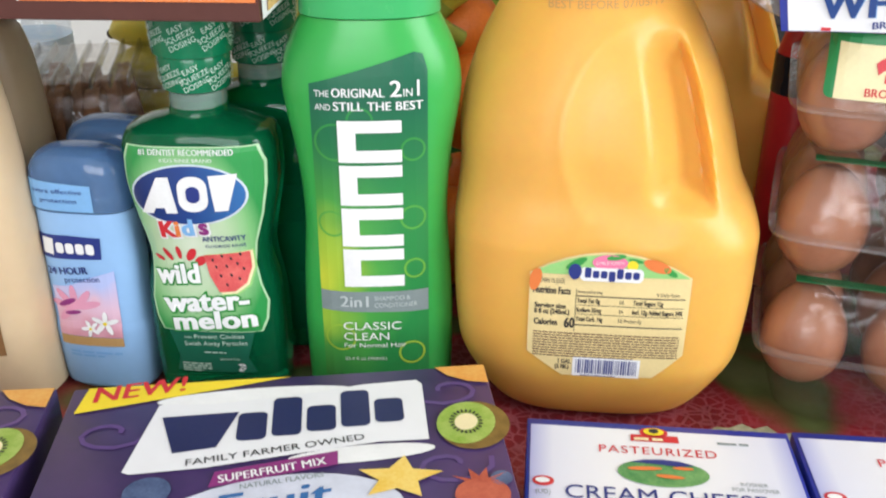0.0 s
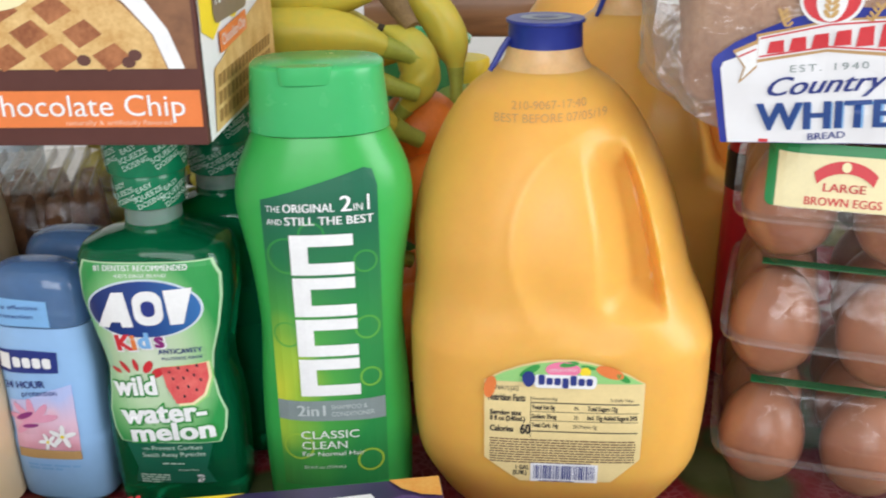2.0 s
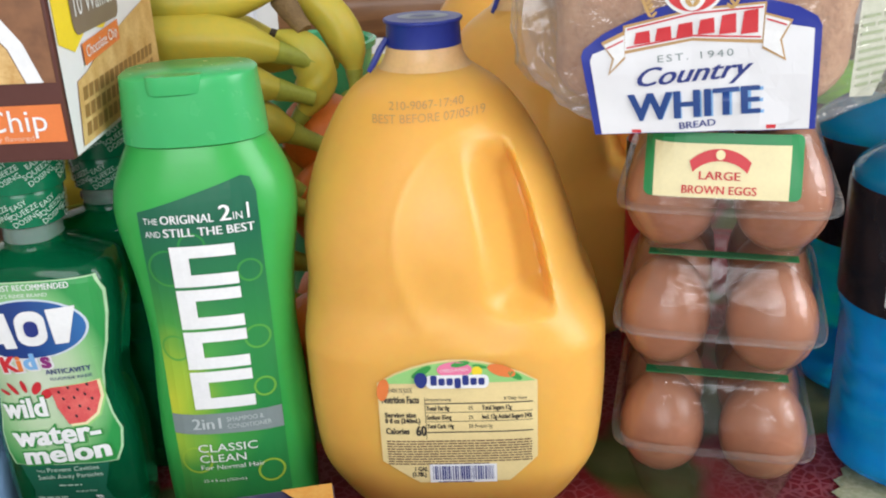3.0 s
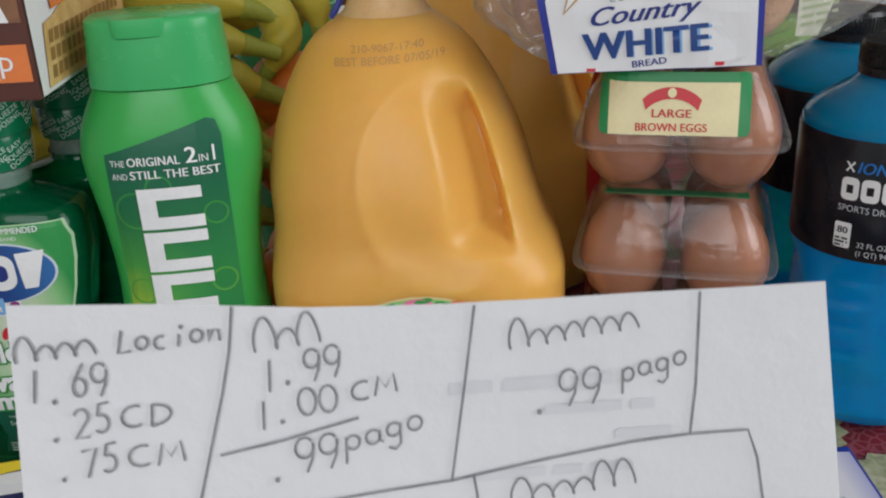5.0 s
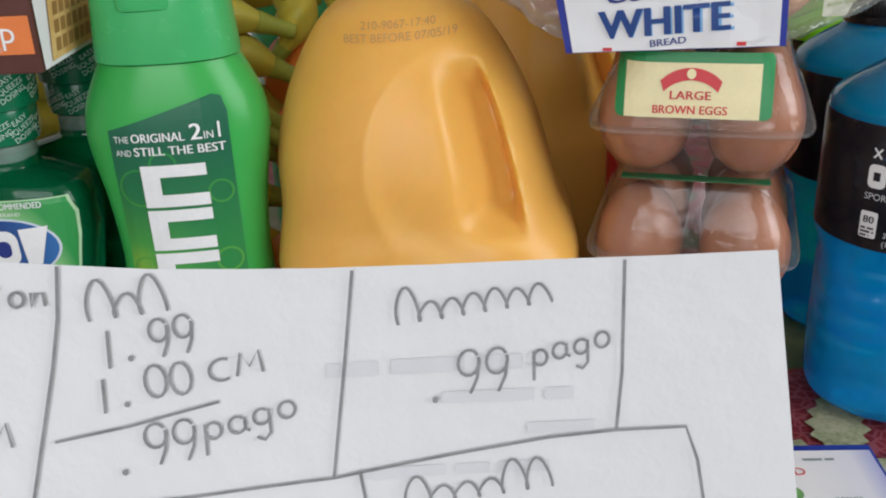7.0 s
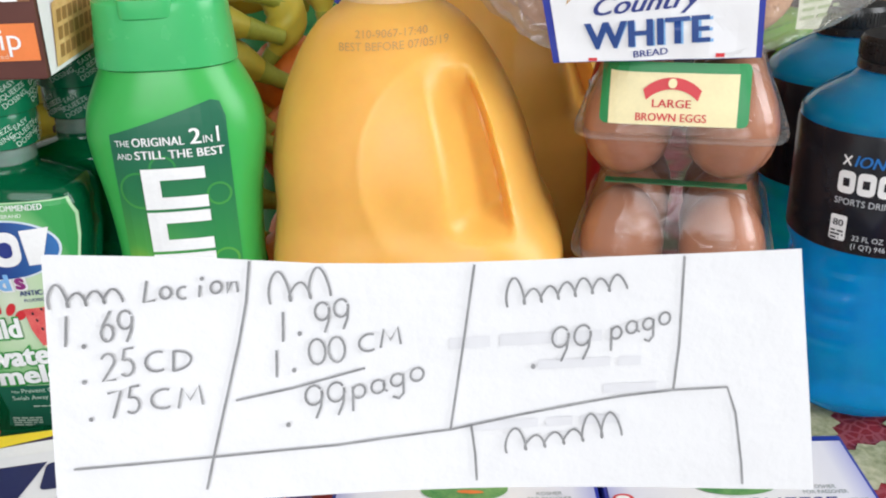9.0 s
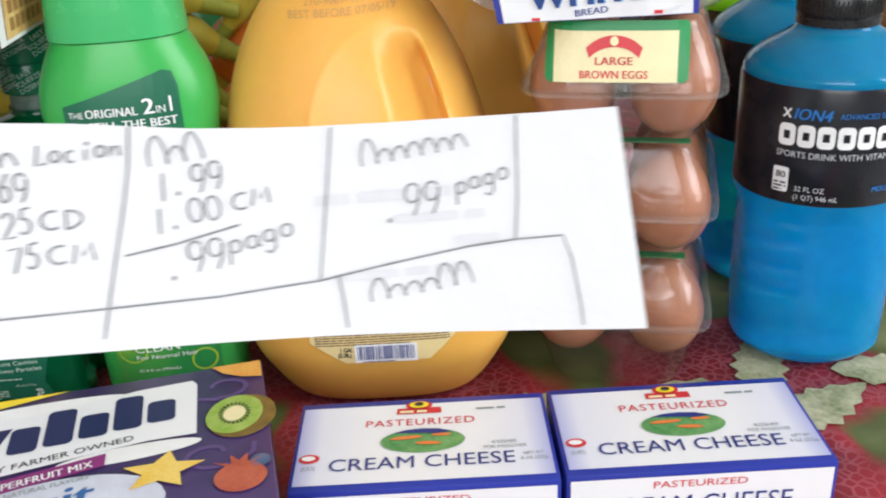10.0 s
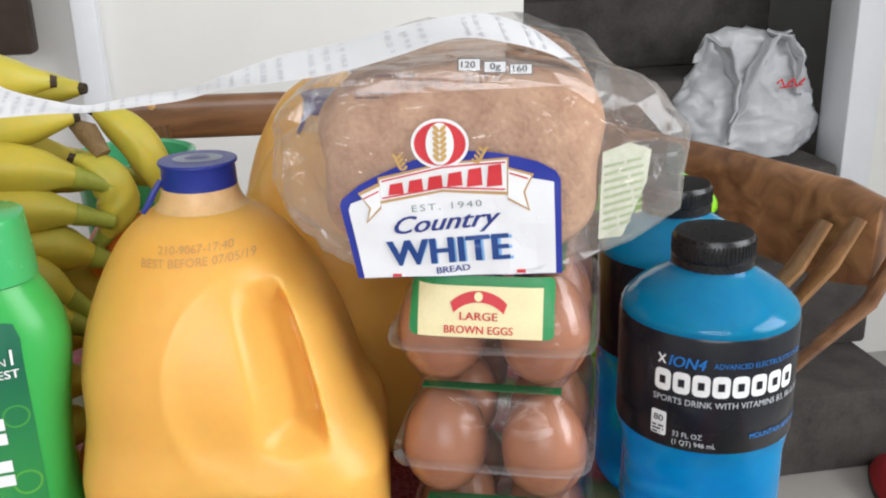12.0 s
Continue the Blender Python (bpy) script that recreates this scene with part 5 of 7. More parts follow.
# ---- sports drinks ----
SPORT = Form([(-0.0157, 0.036, 0.036), (-0.0127, 0.040, 0.040), (-0.006, 0.0428, 0.0428, 2.6), (0.03, 0.0430, 0.0430, 2.8), (0.060, 0.0430, 0.0430, 2.8), (0.074, 0.0430, 0.0430, 2.7), (0.079, 0.0445, 0.0445, 2.3), (0.083, 0.0462, 0.0462), (0.086, 0.0466, 0.0466), (0.150, 0.0466, 0.0466), (0.1535, 0.0463, 0.0463),
              (0.157, 0.0440, 0.0440), (0.1625, 0.0380, 0.0380), (0.168, 0.0300, 0.0300), (0.1725, 0.0225, 0.0225), (0.1745, 0.0205, 0.0205), (0.178, 0.0200, 0.0200)])
POWLAB = Form([(0.0865, 0.0468, 0.0468), (0.087, 0.0472, 0.0472), (0.1485, 0.0472, 0.0472), (0.1500, 0.0467, 0.0467)])


def grip(q):
    """Shallow waves on the lower grip."""
    a = math.atan2(q.y, q.x)
    k = smooth(0.012, 0.03, q.z) * (1 - smooth(0.06, 0.076, q.z))
    r = 1 - 0.03 * k * max(0.0, math.sin(a * 4 + 0.6)) - 0.022 * k * math.sin(q.z * 420) * smooth(0.3, 0.8, math.sin(a * 2))
    return Vector((q.x * r, q.y * r, q.z))


def sports_drink(m, label, drink, printed):
    t = thing("sports_drink_bottle", m, label, "sports drink", "sports drink bottles")
    part("body", SPORT.mesh(60, 72, grip), drink, t)
    lab = part("label", POWLAB.mesh(2, 72), BLACK_LABEL, t, "glossy black wrap label")
    cap = part("cap", turned([(0.1750, 0.0206), (0.1755, 0.0215), (0.1795, 0.0216), (0.180, 0.0208), (0.181, 0.0215), (0.1900, 0.0212), (0.1922, 0.0200), (0.1926, 0.015)], 64), BLACK_CAP, t, "ribbed black screw cap")
    bm = bmesh.new()
    for i in range(60):
        a = 2 * math.pi * i / 60
        box(bm, -0.0004, 0.0004, -0.0218, -0.0207, 0.1815, 0.1895, m=Matrix.Rotation(a, 4, "Z"))
    tagged(part("cap_ribs", bm, BLACK_CAP, cap), kind="stuff")
    f = lambda lift: (lambda x, z: POWLAB.round(x, z, lift))
    marks = [rect(-0.0315 + 0.0098 * i, 0.1190, -0.0228 + 0.0098 * i, 0.1310, 0.0026, 3) for i in range(8)]
    pieces("brand_block", marks, f(0.0005), 0.003, WHITE, lab, "plain white brand block")
    pieces("brand_slot", [rect(-0.0288 + 0.0098 * i, 0.1228, -0.0255 + 0.0098 * i, 0.1272) for i in range(8)], f(0.0008), 0.003, BLACK_LABEL, lab)
    if printed:
        part("tagline", lay(letters("SPORTS DRINK WITH VITAMINS B3, B6 & B12", -0.032, 0.1130, 0.0034, 0.090), f(0.0005), 0.003), ink("silver_ink", (0.5, 0.52, 0.55)), lab, flat=True)
        part("ion_print", lay(merged([letters("ION4", -0.0245, 0.1338, 0.0058, 0.0190, shear=0.25, bold=0.01), letters("ADVANCED ELECTROLYTE SYSTEM", -0.0020, 0.1352, 0.0028, 0.057)]), f(0.0005), 0.003), ink("electric_blue_ink", (0.01, 0.16, 0.5)), lab, flat=True)
        part("cross_mark", lay(merged([stroke([(-0.0300, 0.1340), (-0.0262, 0.1390)], 0.0009), stroke([(-0.0262, 0.1340), (-0.0300, 0.1390)], 0.0009)]), f(0.0005)), WHITE, lab, flat=True)
        part("calorie_box", lay(shape2d(rect(-0.0325, 0.0930, -0.0240, 0.1068, 0.0012, 3)), f(0.0005), 0.003), WHITE, lab, flat=True)
        part("calorie_print", lay(merged([letters("80", -0.0309, 0.1010, 0.0036, 0.0054, bold=0.02), text_rows(-0.0316, -0.0250, 0.0938, 0.0996, 3, 31)]), f(0.0009)), BLACK, lab, flat=True)
        part("volume_print", lay(merged([letters("32 FL OZ", -0.0205, 0.0945, 0.0028, 0.0150), letters("(1 QT) 946 mL", -0.0205, 0.0900, 0.0028, 0.0220)]), f(0.0005), 0.003), ink("silver_print", (0.55, 0.57, 0.6)), lab, flat=True)
        part("flavour_print", lay(letters("MOUNTAIN BERRY BLAST", 0.0190, 0.0950, 0.0029, 0.045), f(0.0005), 0.003), ink("flavour_blue_ink", (0.01, 0.2, 0.6)), lab, flat=True)
    return t


sports_drink(pose(0.3375, 0.447, 0, 0, 0, -18), "blue sports drink bottle with glossy black label and cap", SPORTS_BLUE, True)
sports_drink(pose(0.3570, 0.5415, 0, 0, 0, 8), "second blue sports drink bottle behind the first", SPORTS_BLUE, False)
sports_drink(pose(0.3800, 0.6370, 0, 0, 0, 60), "lime green sports drink bottle behind the eggs", SPORTS_GREEN, False)

# ---- waffle box resting on the bottle caps ----
WX, WY = -0.0775, 0.4065
waffle = thing("waffle_box", pose(WX, WY, 0.1988, 0, 0, -3), "brown frozen waffle box lying across the bottle caps", "waffle box")
part("carton", boxed(-0.19, 0.0, 0.0, 0.145, 0.0, 0.148, bevel=0.0012), CARD_BROWN, waffle)
face = lambda lift: (lambda x, z: Vector((x, -lift, z)))
part("orange_band", lay(shape2d([(-0.1045, 0.0085), (-0.0015, 0.0085), (-0.0015, 0.0245), (-0.1060, 0.0245)]), face(0.0006)), ORANGE_INK, waffle, flat=True)
part("band_edge", lay(shape2d([(-0.1045, 0.0085), (-0.1032, 0.0085), (-0.1047, 0.0245), (-0.1060, 0.0245)]), face(0.0009)), WHITE, waffle, flat=True)
part("flavour_print", lay(letters("Chocolate Chip", -0.0985, 0.0135, 0.0092, 0.0900, bold=0.005), face(0.0009)), WHITE, waffle, flat=True)
part("flavour_note", lay(letters("naturally & artificially flavored", -0.0150, 0.0096, 0.0021, 0.0460, 0, "RIGHT"), face(0.0009)), ink("peach_ink", (0.8, 0.5, 0.36)), waffle, flat=True)
part("name_end", lay(letters("S", -0.1225, 0.0120, 0.0120, 0), face(0.0009)), WHITE, waffle, flat=True)
pic = part("picture", lay(shape2d(rect(-0.188, 0.0335, -0.0015, 0.146)), face(0.0006)), mat("picture_ground", (0.09, 0.035, 0.02), 0.4, scale=14, alt=(0.35, 0.16, 0.07)), waffle, "printed picture of waffles", flat=True)
part("plate_edge", lay(shape2d([(-0.0135, 0.0337), (-0.0065, 0.0337), (-0.0120, 0.0500), (-0.0230, 0.0660), (-0.0400, 0.0770), (-0.0420, 0.0710), (-0.0290, 0.0610), (-0.0185, 0.0480)]), face(0.0009)), WHITE, pic, flat=True)
WAF = mat("waffle_print", (0.5, 0.26, 0.07), 0.45, scale=70, alt=(0.78, 0.55, 0.24))
part("waffle_picture", lay(shape2d([(-0.187, 0.0337), (-0.0140, 0.0337), (-0.0190, 0.0480), (-0.0300, 0.0605), (-0.0430, 0.0700), (-0.0800, 0.0800), (-0.187, 0.0850)]), face(0.0008)), WAF, pic, flat=True)
WELL = mat("waffle_well_print", (0.2, 0.055, 0.02), 0.35, scale=60, alt=(0.5, 0.2, 0.08))
wells = []
for i in range(8):
    for j in range(4):
        cx, cz = -0.172 + 0.0225 * i + 0.01125 * (j % 2), 0.0385 + 0.0098 * j
        if cx < -0.030 - 0.007 * j:
            wells.append([(cx - 0.0082, cz + 0.001), (cx - 0.002, cz - 0.0058), (cx + 0.0085, cz), (cx + 0.002, cz + 0.0062)])
pieces("waffle_well", wells, face(0.0010), 0, WELL, pic)
part("butter", lay(shape2d(oval(-0.082, 0.0640, 0.0150, 0.0060, 20, 6)), face(0.0012)), CREAM, pic, flat=True)
part("chips", lay(joined([oval(x, z, 0.0030, 0.0024, 10) for x, z in ((-0.049, 0.0375), (-0.030, 0.0365), (-0.0270, 0.0395), (-0.115, 0.0380), (-0.149, 0.0400))]), face(0.0012)), BROWN_INK, pic, flat=True)
# the end panel
sd = lambda lift: (lambda y, z: Vector((lift, y, z)))
end = part("end_panel", lay(shape2d(rect(0.002, 0.001, 0.143, 0.147)), sd(0.0006)), CARD_WHITE, waffle, "white and yellow end panel with waffle picture", flat=True)
part("end_yellow", lay(shape2d([(0.003, 0.0480), (0.020, 0.0420), (0.040, 0.050), (0.060, 0.046), (0.142, 0.075), (0.142, 0.146), (0.003, 0.146)]), sd(0.0010)), YELLOW, end, flat=True)
part("end_waffle", lay(shape2d([(0.010, 0.003), (0.142, 0.003), (0.142, 0.052), (0.060, 0.040), (0.030, 0.032), (0.016, 0.030)]), sd(0.0012)), WAF, end, flat=True)
part("end_grid", lay(joined([[(0.016 + 0.0075 * i + 0.0015 * j, 0.006 + 0.0075 * j), (0.0215 + 0.0075 * i + 0.0015 * j, 0.006 + 0.0075 * j), (0.0230 + 0.0075 * i + 0.0015 * j, 0.0115 + 0.0075 * j), (0.0175 + 0.0075 * i + 0.0015 * j, 0.0115 + 0.0075 * j)] for i in range(15) for j in range(3)]), sd(0.0014)), ink("waffle_pit_ink", (0.30, 0.16, 0.05)), end, flat=True)["kind"] = "stuff"
part("end_badge", lay(shape2d(rect(0.022, 0.048, 0.085, 0.085, 0.006)), sd(0.0014)), mat("grey_brown_card", (0.2, 0.15, 0.11), 0.4), end, flat=True)
part("end_badge_print", lay(letters("10 Waffles", 0.026, 0.056, 0.010, 0.052), sd(0.0018)), WHITE, end, flat=True)
part("end_orange", lay(shape2d([(0.028, 0.0345), (0.080, 0.0375), (0.080, 0.0470), (0.028, 0.0440)]), sd(0.0016)), ORANGE_INK, end, flat=True)
part("end_orange_print", lay(letters("Chocolate Chip", 0.031, 0.0375, 0.0050, 0.045, 3), sd(0.0020)), WHITE, end, flat=True)

# ---- boxes lying in front ----
def fruit_snack_box(m, label):
    t = thing("fruit_snack_box", m, label, "snack box", "fruit snack boxes")
    part("carton", boxed(0, 0.173, -0.135, 0, -0.0210, 0.0595, bevel=0.001), CARD_NAVY, t)
    up = lambda lift: (lambda x, y: Vector((x, y, 0.0597 + lift)))
    violet = mat("violet_print", (0.11, 0.06, 0.2), 0.35)
    for cx, cy, s in ((0.021, -0.033, 1), (0.150, -0.066, 1), (0.155, -0.018, -1), (0.02, -0.085, 1)):
        part("swirl", lay(stroke([(cx + s * (0.004 + 0.0011 * k) * math.cos(k * 0.55), cy + (0.003 + 0.0007 * k) * math.sin(k * 0.55)) for k in range(13)], 0.0022), up(0.0003)), violet, t, flat=True)
    part("new_flash", lay(shape2d([(0.0065, -0.0008), (0.0900, -0.0008), (0.0640, -0.0065), (0.0040, -0.0185)]), up(0.0005)), YELLOW, t, "yellow corner flash", flat=True)
    part("new_print", lay(letters("NEW!", 0.0100, -0.0118, 0.0105, 0.0380, 8, bold=0.03, shear=0.15), up(0.0009)), RED, t, flat=True)
    part("banner_back", lay(joined([oval(0.076, -0.0135, 0.040, 0.0055, 28, 1), oval(0.118, -0.0560, 0.028, 0.0050, 28, 2)]), up(0.0005)), WHITE, t, flat=True)
    part("banner", lay(shape2d([(0.0300, -0.0580), (0.0330, -0.0595), (0.060, -0.0585), (0.100, -0.0530), (0.125, -0.0500), (0.1440, -0.0505), (0.1445, -0.0130), (0.1425, -0.0095), (0.120, -0.0105), (0.095, -0.0150), (0.060, -0.0180), (0.0375, -0.0165)]), up(0.0009)), CARD_WHITE, t, "white brand banner", flat=True)
    pieces("brand_block", [[(0.0400, -0.0255), (0.0700, -0.0250), (0.0630, -0.0470), (0.0470, -0.0490)]] + [rect(0.0700 + 0.0135 * i, -0.0440 + 0.0015 * i, 0.0815 + 0.0135 * i, (-0.0260 if i in (0, 2, 4) else -0.0180) + 0.0010 * i, 0.0025, 3) for i in range(5)], up(0.0013), 0, ink("logo_navy_ink", (0.015, 0.02, 0.09)), t, "dark blue brand shape")
    part("farmer_print", lay(letters("FAMILY FARMER OWNED", 0.0530, -0.0570, 0.0037, 0.0670, 7.5), up(0.0013)), BLACK, t, flat=True)
    part("flavour_band", lay(shape2d([(0.0625, -0.0700), (0.1090, -0.0620), (0.1090, -0.0540), (0.0640, -0.0615)]), up(0.0011)), PURPLE, t, flat=True)
    part("flavour_print", lay(letters("SUPERFRUIT MIX", 0.0660, -0.0682, 0.0042, 0.0395, 9.5, bold=0.015), up(0.0015)), WHITE, t, flat=True)
    part("white_splash", lay(shape2d(oval(0.085, -0.092, 0.048, 0.026, 32, 8)), up(0.0006)), mat("splash_print", (0.6, 0.62, 0.72), 0.4, scale=30), t, flat=True)
    part("fruit_word", lay(letters("Fruit", 0.0660, -0.0900, 0.0150, 0.0420, 7, bold=0.03, shear=0.2), up(0.0012)), ink("blue_word_ink", (0.04, 0.14, 0.36)), t, flat=True)
    part("note_print", lay(letters("NATURAL FLAVORS", 0.0740, -0.0722, 0.0027, 0.0300, 7), up(0.0012)), GREY, t, flat=True)
    k1 = part("kiwi_skin", lay(shape2d(oval(0.1625, -0.0430, 0.0140, 0.0155, 28, -20)), up(0.0008)), mat("kiwi_skin_print", (0.2, 0.12, 0.03), 0.4, scale=200, var=0.3), t, flat=True)
    part("kiwi_flesh", lay(shape2d(oval(0.1595, -0.0415, 0.0115, 0.0138, 28, -20)), up(0.0012)), mat("kiwi_print", (0.22, 0.36, 0.04), 0.4, scale=160, alt=(0.42, 0.52, 0.14)), k1, flat=True)
    part("kiwi_core", lay(shape2d(oval(0.1595, -0.0415, 0.0045, 0.0055, 20, -20)), up(0.0016)), CREAM, k1, flat=True)
    part("kiwi_seeds", lay(joined([oval(0.1595 + 0.0058 * math.cos(a), -0.0415 + 0.0070 * math.sin(a), 0.0011, 0.0005, 6, math.degrees(a)) for a in (i * 0.2855 for i in range(22))]), up(0.0018)), BLACK, k1, flat=True)
    part("peach", lay(shape2d([(0.1510, -0.0008), (0.1725, -0.0008), (0.1725, -0.0145), (0.1640, -0.0125), (0.1560, -0.0075)]), up(0.0008)), mat("peach_print", (0.7, 0.3, 0.06), 0.4, scale=60, alt=(0.8, 0.5, 0.15)), t, flat=True)
    star = [(0.131 + (0.0165 if i % 2 == 0 else 0.0075) * math.cos(i * math.pi / 5 + 1.4), -0.0720 + (0.0125 if i % 2 == 0 else 0.0060) * math.sin(i * math.pi / 5 + 1.4)) for i in range(10)]
    part("star_fruit", lay(shape2d(star), up(0.0014)), mat("star_fruit_print", (0.75, 0.45, 0.04), 0.4, scale=90, alt=(0.85, 0.65, 0.2)), t, flat=True)
    part("pomegranate", lay(joined([oval(0.160, -0.0840, 0.0100, 0.0090, 20)] + [[(0.160 - 0.003, -0.0780), (0.160 + 0.003, -0.0780), (0.160 + 0.0085 * d, -0.0680 - 0.004 * abs(d))] for d in (-1.2, -0.4, 0.4, 1.2)]), up(0.0010)), mat("pomegranate_print", (0.35, 0.05, 0.03), 0.4, scale=70, alt=(0.55, 0.14, 0.08)), t, flat=True)
    part("blueberries", lay(joined([oval(0.0410, -0.0700, 0.0085, 0.0080), oval(0.168, -0.0760, 0.004, 0.004)]), up(0.0010)), mat("blueberry_print", (0.03, 0.05, 0.13), 0.4, scale=110, alt=(0.12, 0.17, 0.3)), t, flat=True)
    return t


box_a = fruit_snack_box(pose(-0.1660, 0.3575, 0.0003, 0, 0, 6.3) @ Matrix.Diagonal((1.078, 1.078, 0.755, 1)), "dark purple fruit snack box lying flat, yellow corner")
copy_thing(box_a, pose(-0.360, 0.344, 0.0003, 0, 0, 4.5))


def cheese_box(m):
    t = thing("cream_cheese_box", m, "white and blue cream cheese box lying flat", "cheese box", "cream cheese boxes")
    part("carton", boxed(0, 0.1155, -0.066, 0, -0.0157, 0.0300, bevel=0.0008), CARD_BLUE, t)
    up = lambda lift: (lambda x, y: Vector((x, y, 0.0301 + lift)))
    blue_fade = BLUE_FADE
    panel = part("top_panel", lay(shape2d(rect(0.0018, -0.0620, 0.1137, -0.0050)), up(0.0003)), blue_fade, t, "white printed panel", flat=True)
    part("brand_flag", lay(joined([[(0.0455, -0.0135), (0.0665, -0.0135), (0.0662, -0.0088), (0.0458, -0.0088)], oval(0.0560, -0.0068, 0.0062, 0.0036)]), up(0.0007)), RED, panel, flat=True)
    part("brand_dot", lay(shape2d(oval(0.0560, -0.0066, 0.0045, 0.0026)), up(0.0010)), YELLOW, panel, flat=True)
    part("brand_figure", lay(shape2d(oval(0.0560, -0.0064, 0.0022, 0.0016)), up(0.0013)), BLACK, panel, flat=True)
    part("brand_word", lay(text_rows(0.0470, 0.0650, -0.0130, -0.0098, 1, 3), up(0.0010)), CREAM, panel, flat=True)
    part("pasteurized_print", lay(letters("PASTEURIZED", 0.0565, -0.0225, 0.0050, 0.0500, 0, "CENTER", space=1.15), up(0.0007)), RED, panel, flat=True)
    vig = part("farm_picture", lay(shape2d(oval(0.0575, -0.0345, 0.0190, 0.0088, 32)), up(0.0007)), mat("farm_print", (0.03, 0.2, 0.06), 0.4, scale=110, alt=(0.2, 0.4, 0.14)), panel, "oval farm picture", flat=True)
    part("farm_sky", lay(shape2d([(0.0440, -0.0285), (0.0500, -0.0265), (0.0575, -0.0258), (0.0650, -0.0265), (0.0710, -0.0290), (0.0640, -0.0300), (0.0560, -0.0292)]), up(0.0010)), NAVY, vig, flat=True)
    part("farm_fields", lay(joined([oval(0.0500, -0.0325, 0.0075, 0.0012, 12, 4), oval(0.0600, -0.0370, 0.0060, 0.0012, 12, -4), oval(0.0660, -0.0312, 0.0045, 0.0010, 12)]), up(0.0011)), ORANGE_INK, vig, flat=True)
    part("name_print", lay(letters("CREAM CHEESE", 0.0165, -0.0535, 0.0082, 0.0810, 0, bold=0.005), up(0.0007)), NAVY, panel, flat=True)
    part("kosher_print", lay(merged([letters("KOSHER", 0.0940, -0.0395, 0.0023, 0.0110, 0, "CENTER"), letters("FOR PASSOVER", 0.0940, -0.0430, 0.0023, 0.0190, 0, "CENTER"), letters("NET WT", 0.1060, -0.0485, 0.0021, 0.0085, 0, "CENTER"), letters("8 OZ (227g)", 0.1060, -0.0520, 0.0021, 0.0120, 0, "CENTER"), letters("(UD)", 0.0075, -0.0520, 0.0026, 0.0060, 0, "CENTER"), text_rows(0.0830, 0.1020, -0.0125, -0.0100, 1, 5)]), up(0.0007)), GREY, panel, flat=True)
    part("seal", lay(joined([oval(0.0075, -0.0440, 0.0045, 0.0032)]), up(0.0007)), RED, panel, flat=True)
    part("seal_print", lay(shape2d(oval(0.0072, -0.0440, 0.0030, 0.0017)), up(0.0010)), WHITE, panel, flat=True)
    fr = lambda lift: (lambda x, z: Vector((x, -0.066 - lift, z)))
    fp = part("front_panel", lay(shape2d(rect(0.0018, -0.0140, 0.1137, 0.0275)), fr(0.0004)), CARD_WHITE, t, flat=True)
    part("front_print", lay(letters("PASTEURIZED", 0.0570, 0.0220, 0.0034, 0.0400, 0, "CENTER"), fr(0.0008)), RED, fp, flat=True)
    part("front_name", lay(letters("CREAM CHEESE", 0.0570, 0.0080, 0.0095, 0.0800, 0, "CENTER"), fr(0.0008)), NAVY, fp, flat=True)
    return t


BLUE_FADE = patterned("white_panel_blend", blend_build([(0.0, (0.35, 0.37, 0.66)), (0.10, (0.7, 0.71, 0.8)), (0.3, (0.78, 0.78, 0.8)), (0.7, (0.78, 0.78, 0.8)), (0.9, (0.7, 0.71, 0.8)), (1.0, (0.35, 0.37, 0.66))], 0, 0.0, 0.1155))
box_b = cheese_box(pose(0.1555, 0.3465, 0.0003, 0, 0, -5.5))
copy_thing(box_b, pose(0.0385, 0.3570, 0.0003, 0, 0, -5.8))

# ---- bananas ----
def banana(t, pts, r, green=0.0, tip_end=True):
    """One finger along a bent line, faceted, with a green stem end and a dark tip."""
    P = [Vector(p) for p in pts]
    line = []
    for i in range(17):
        f = i / 16
        line.append((1 - f) ** 2 * P[0] + 2 * f * (1 - f) * P[1] + f * f * P[2])
    prof = [0.34, 0.42, 0.60, 0.80, 0.92, 0.98, 1.0, 1.0, 1.0, 1.0, 0.99, 0.97, 0.93, 0.85, 0.70, 0.48, 0.26]
    loops = []
    up = Vector((0.1, -0.35, 1)).normalized()
    for i, p in enumerate(line):
        d = (line[min(i + 1, 16)] - line[max(i - 1, 0)]).normalized()
        a = d.cross(up).normalized()
        b = a.cross(d)
        loops.append([p + r * prof[i] * (1 + 0.045 * math.cos(5 * 2 * math.pi * k / 20)) * (math.cos(2 * math.pi * k / 20) * a + math.sin(2 * math.pi * k / 20) * b) for k in range(20)])
    f = part("finger", rings(bmesh.new(), loops), BANANA, t)
    d0 = (P[0] - line[1]).normalized()
    part("stem", tube([line[1], P[0] + d0 * 0.004, P[0] + d0 * 0.016], [r * 0.48, r * 0.36, r * 0.34], 10), BANANA_GREEN, f, "greenish stem")
    d1 = (line[16] - line[15]).normalized()
    part("tip", tube([line[16] - d1 * 0.001, line[16] + d1 * 0.004], [r * 0.27, r * 0.2], 8), BANANA_TIP, f, "dark tip")


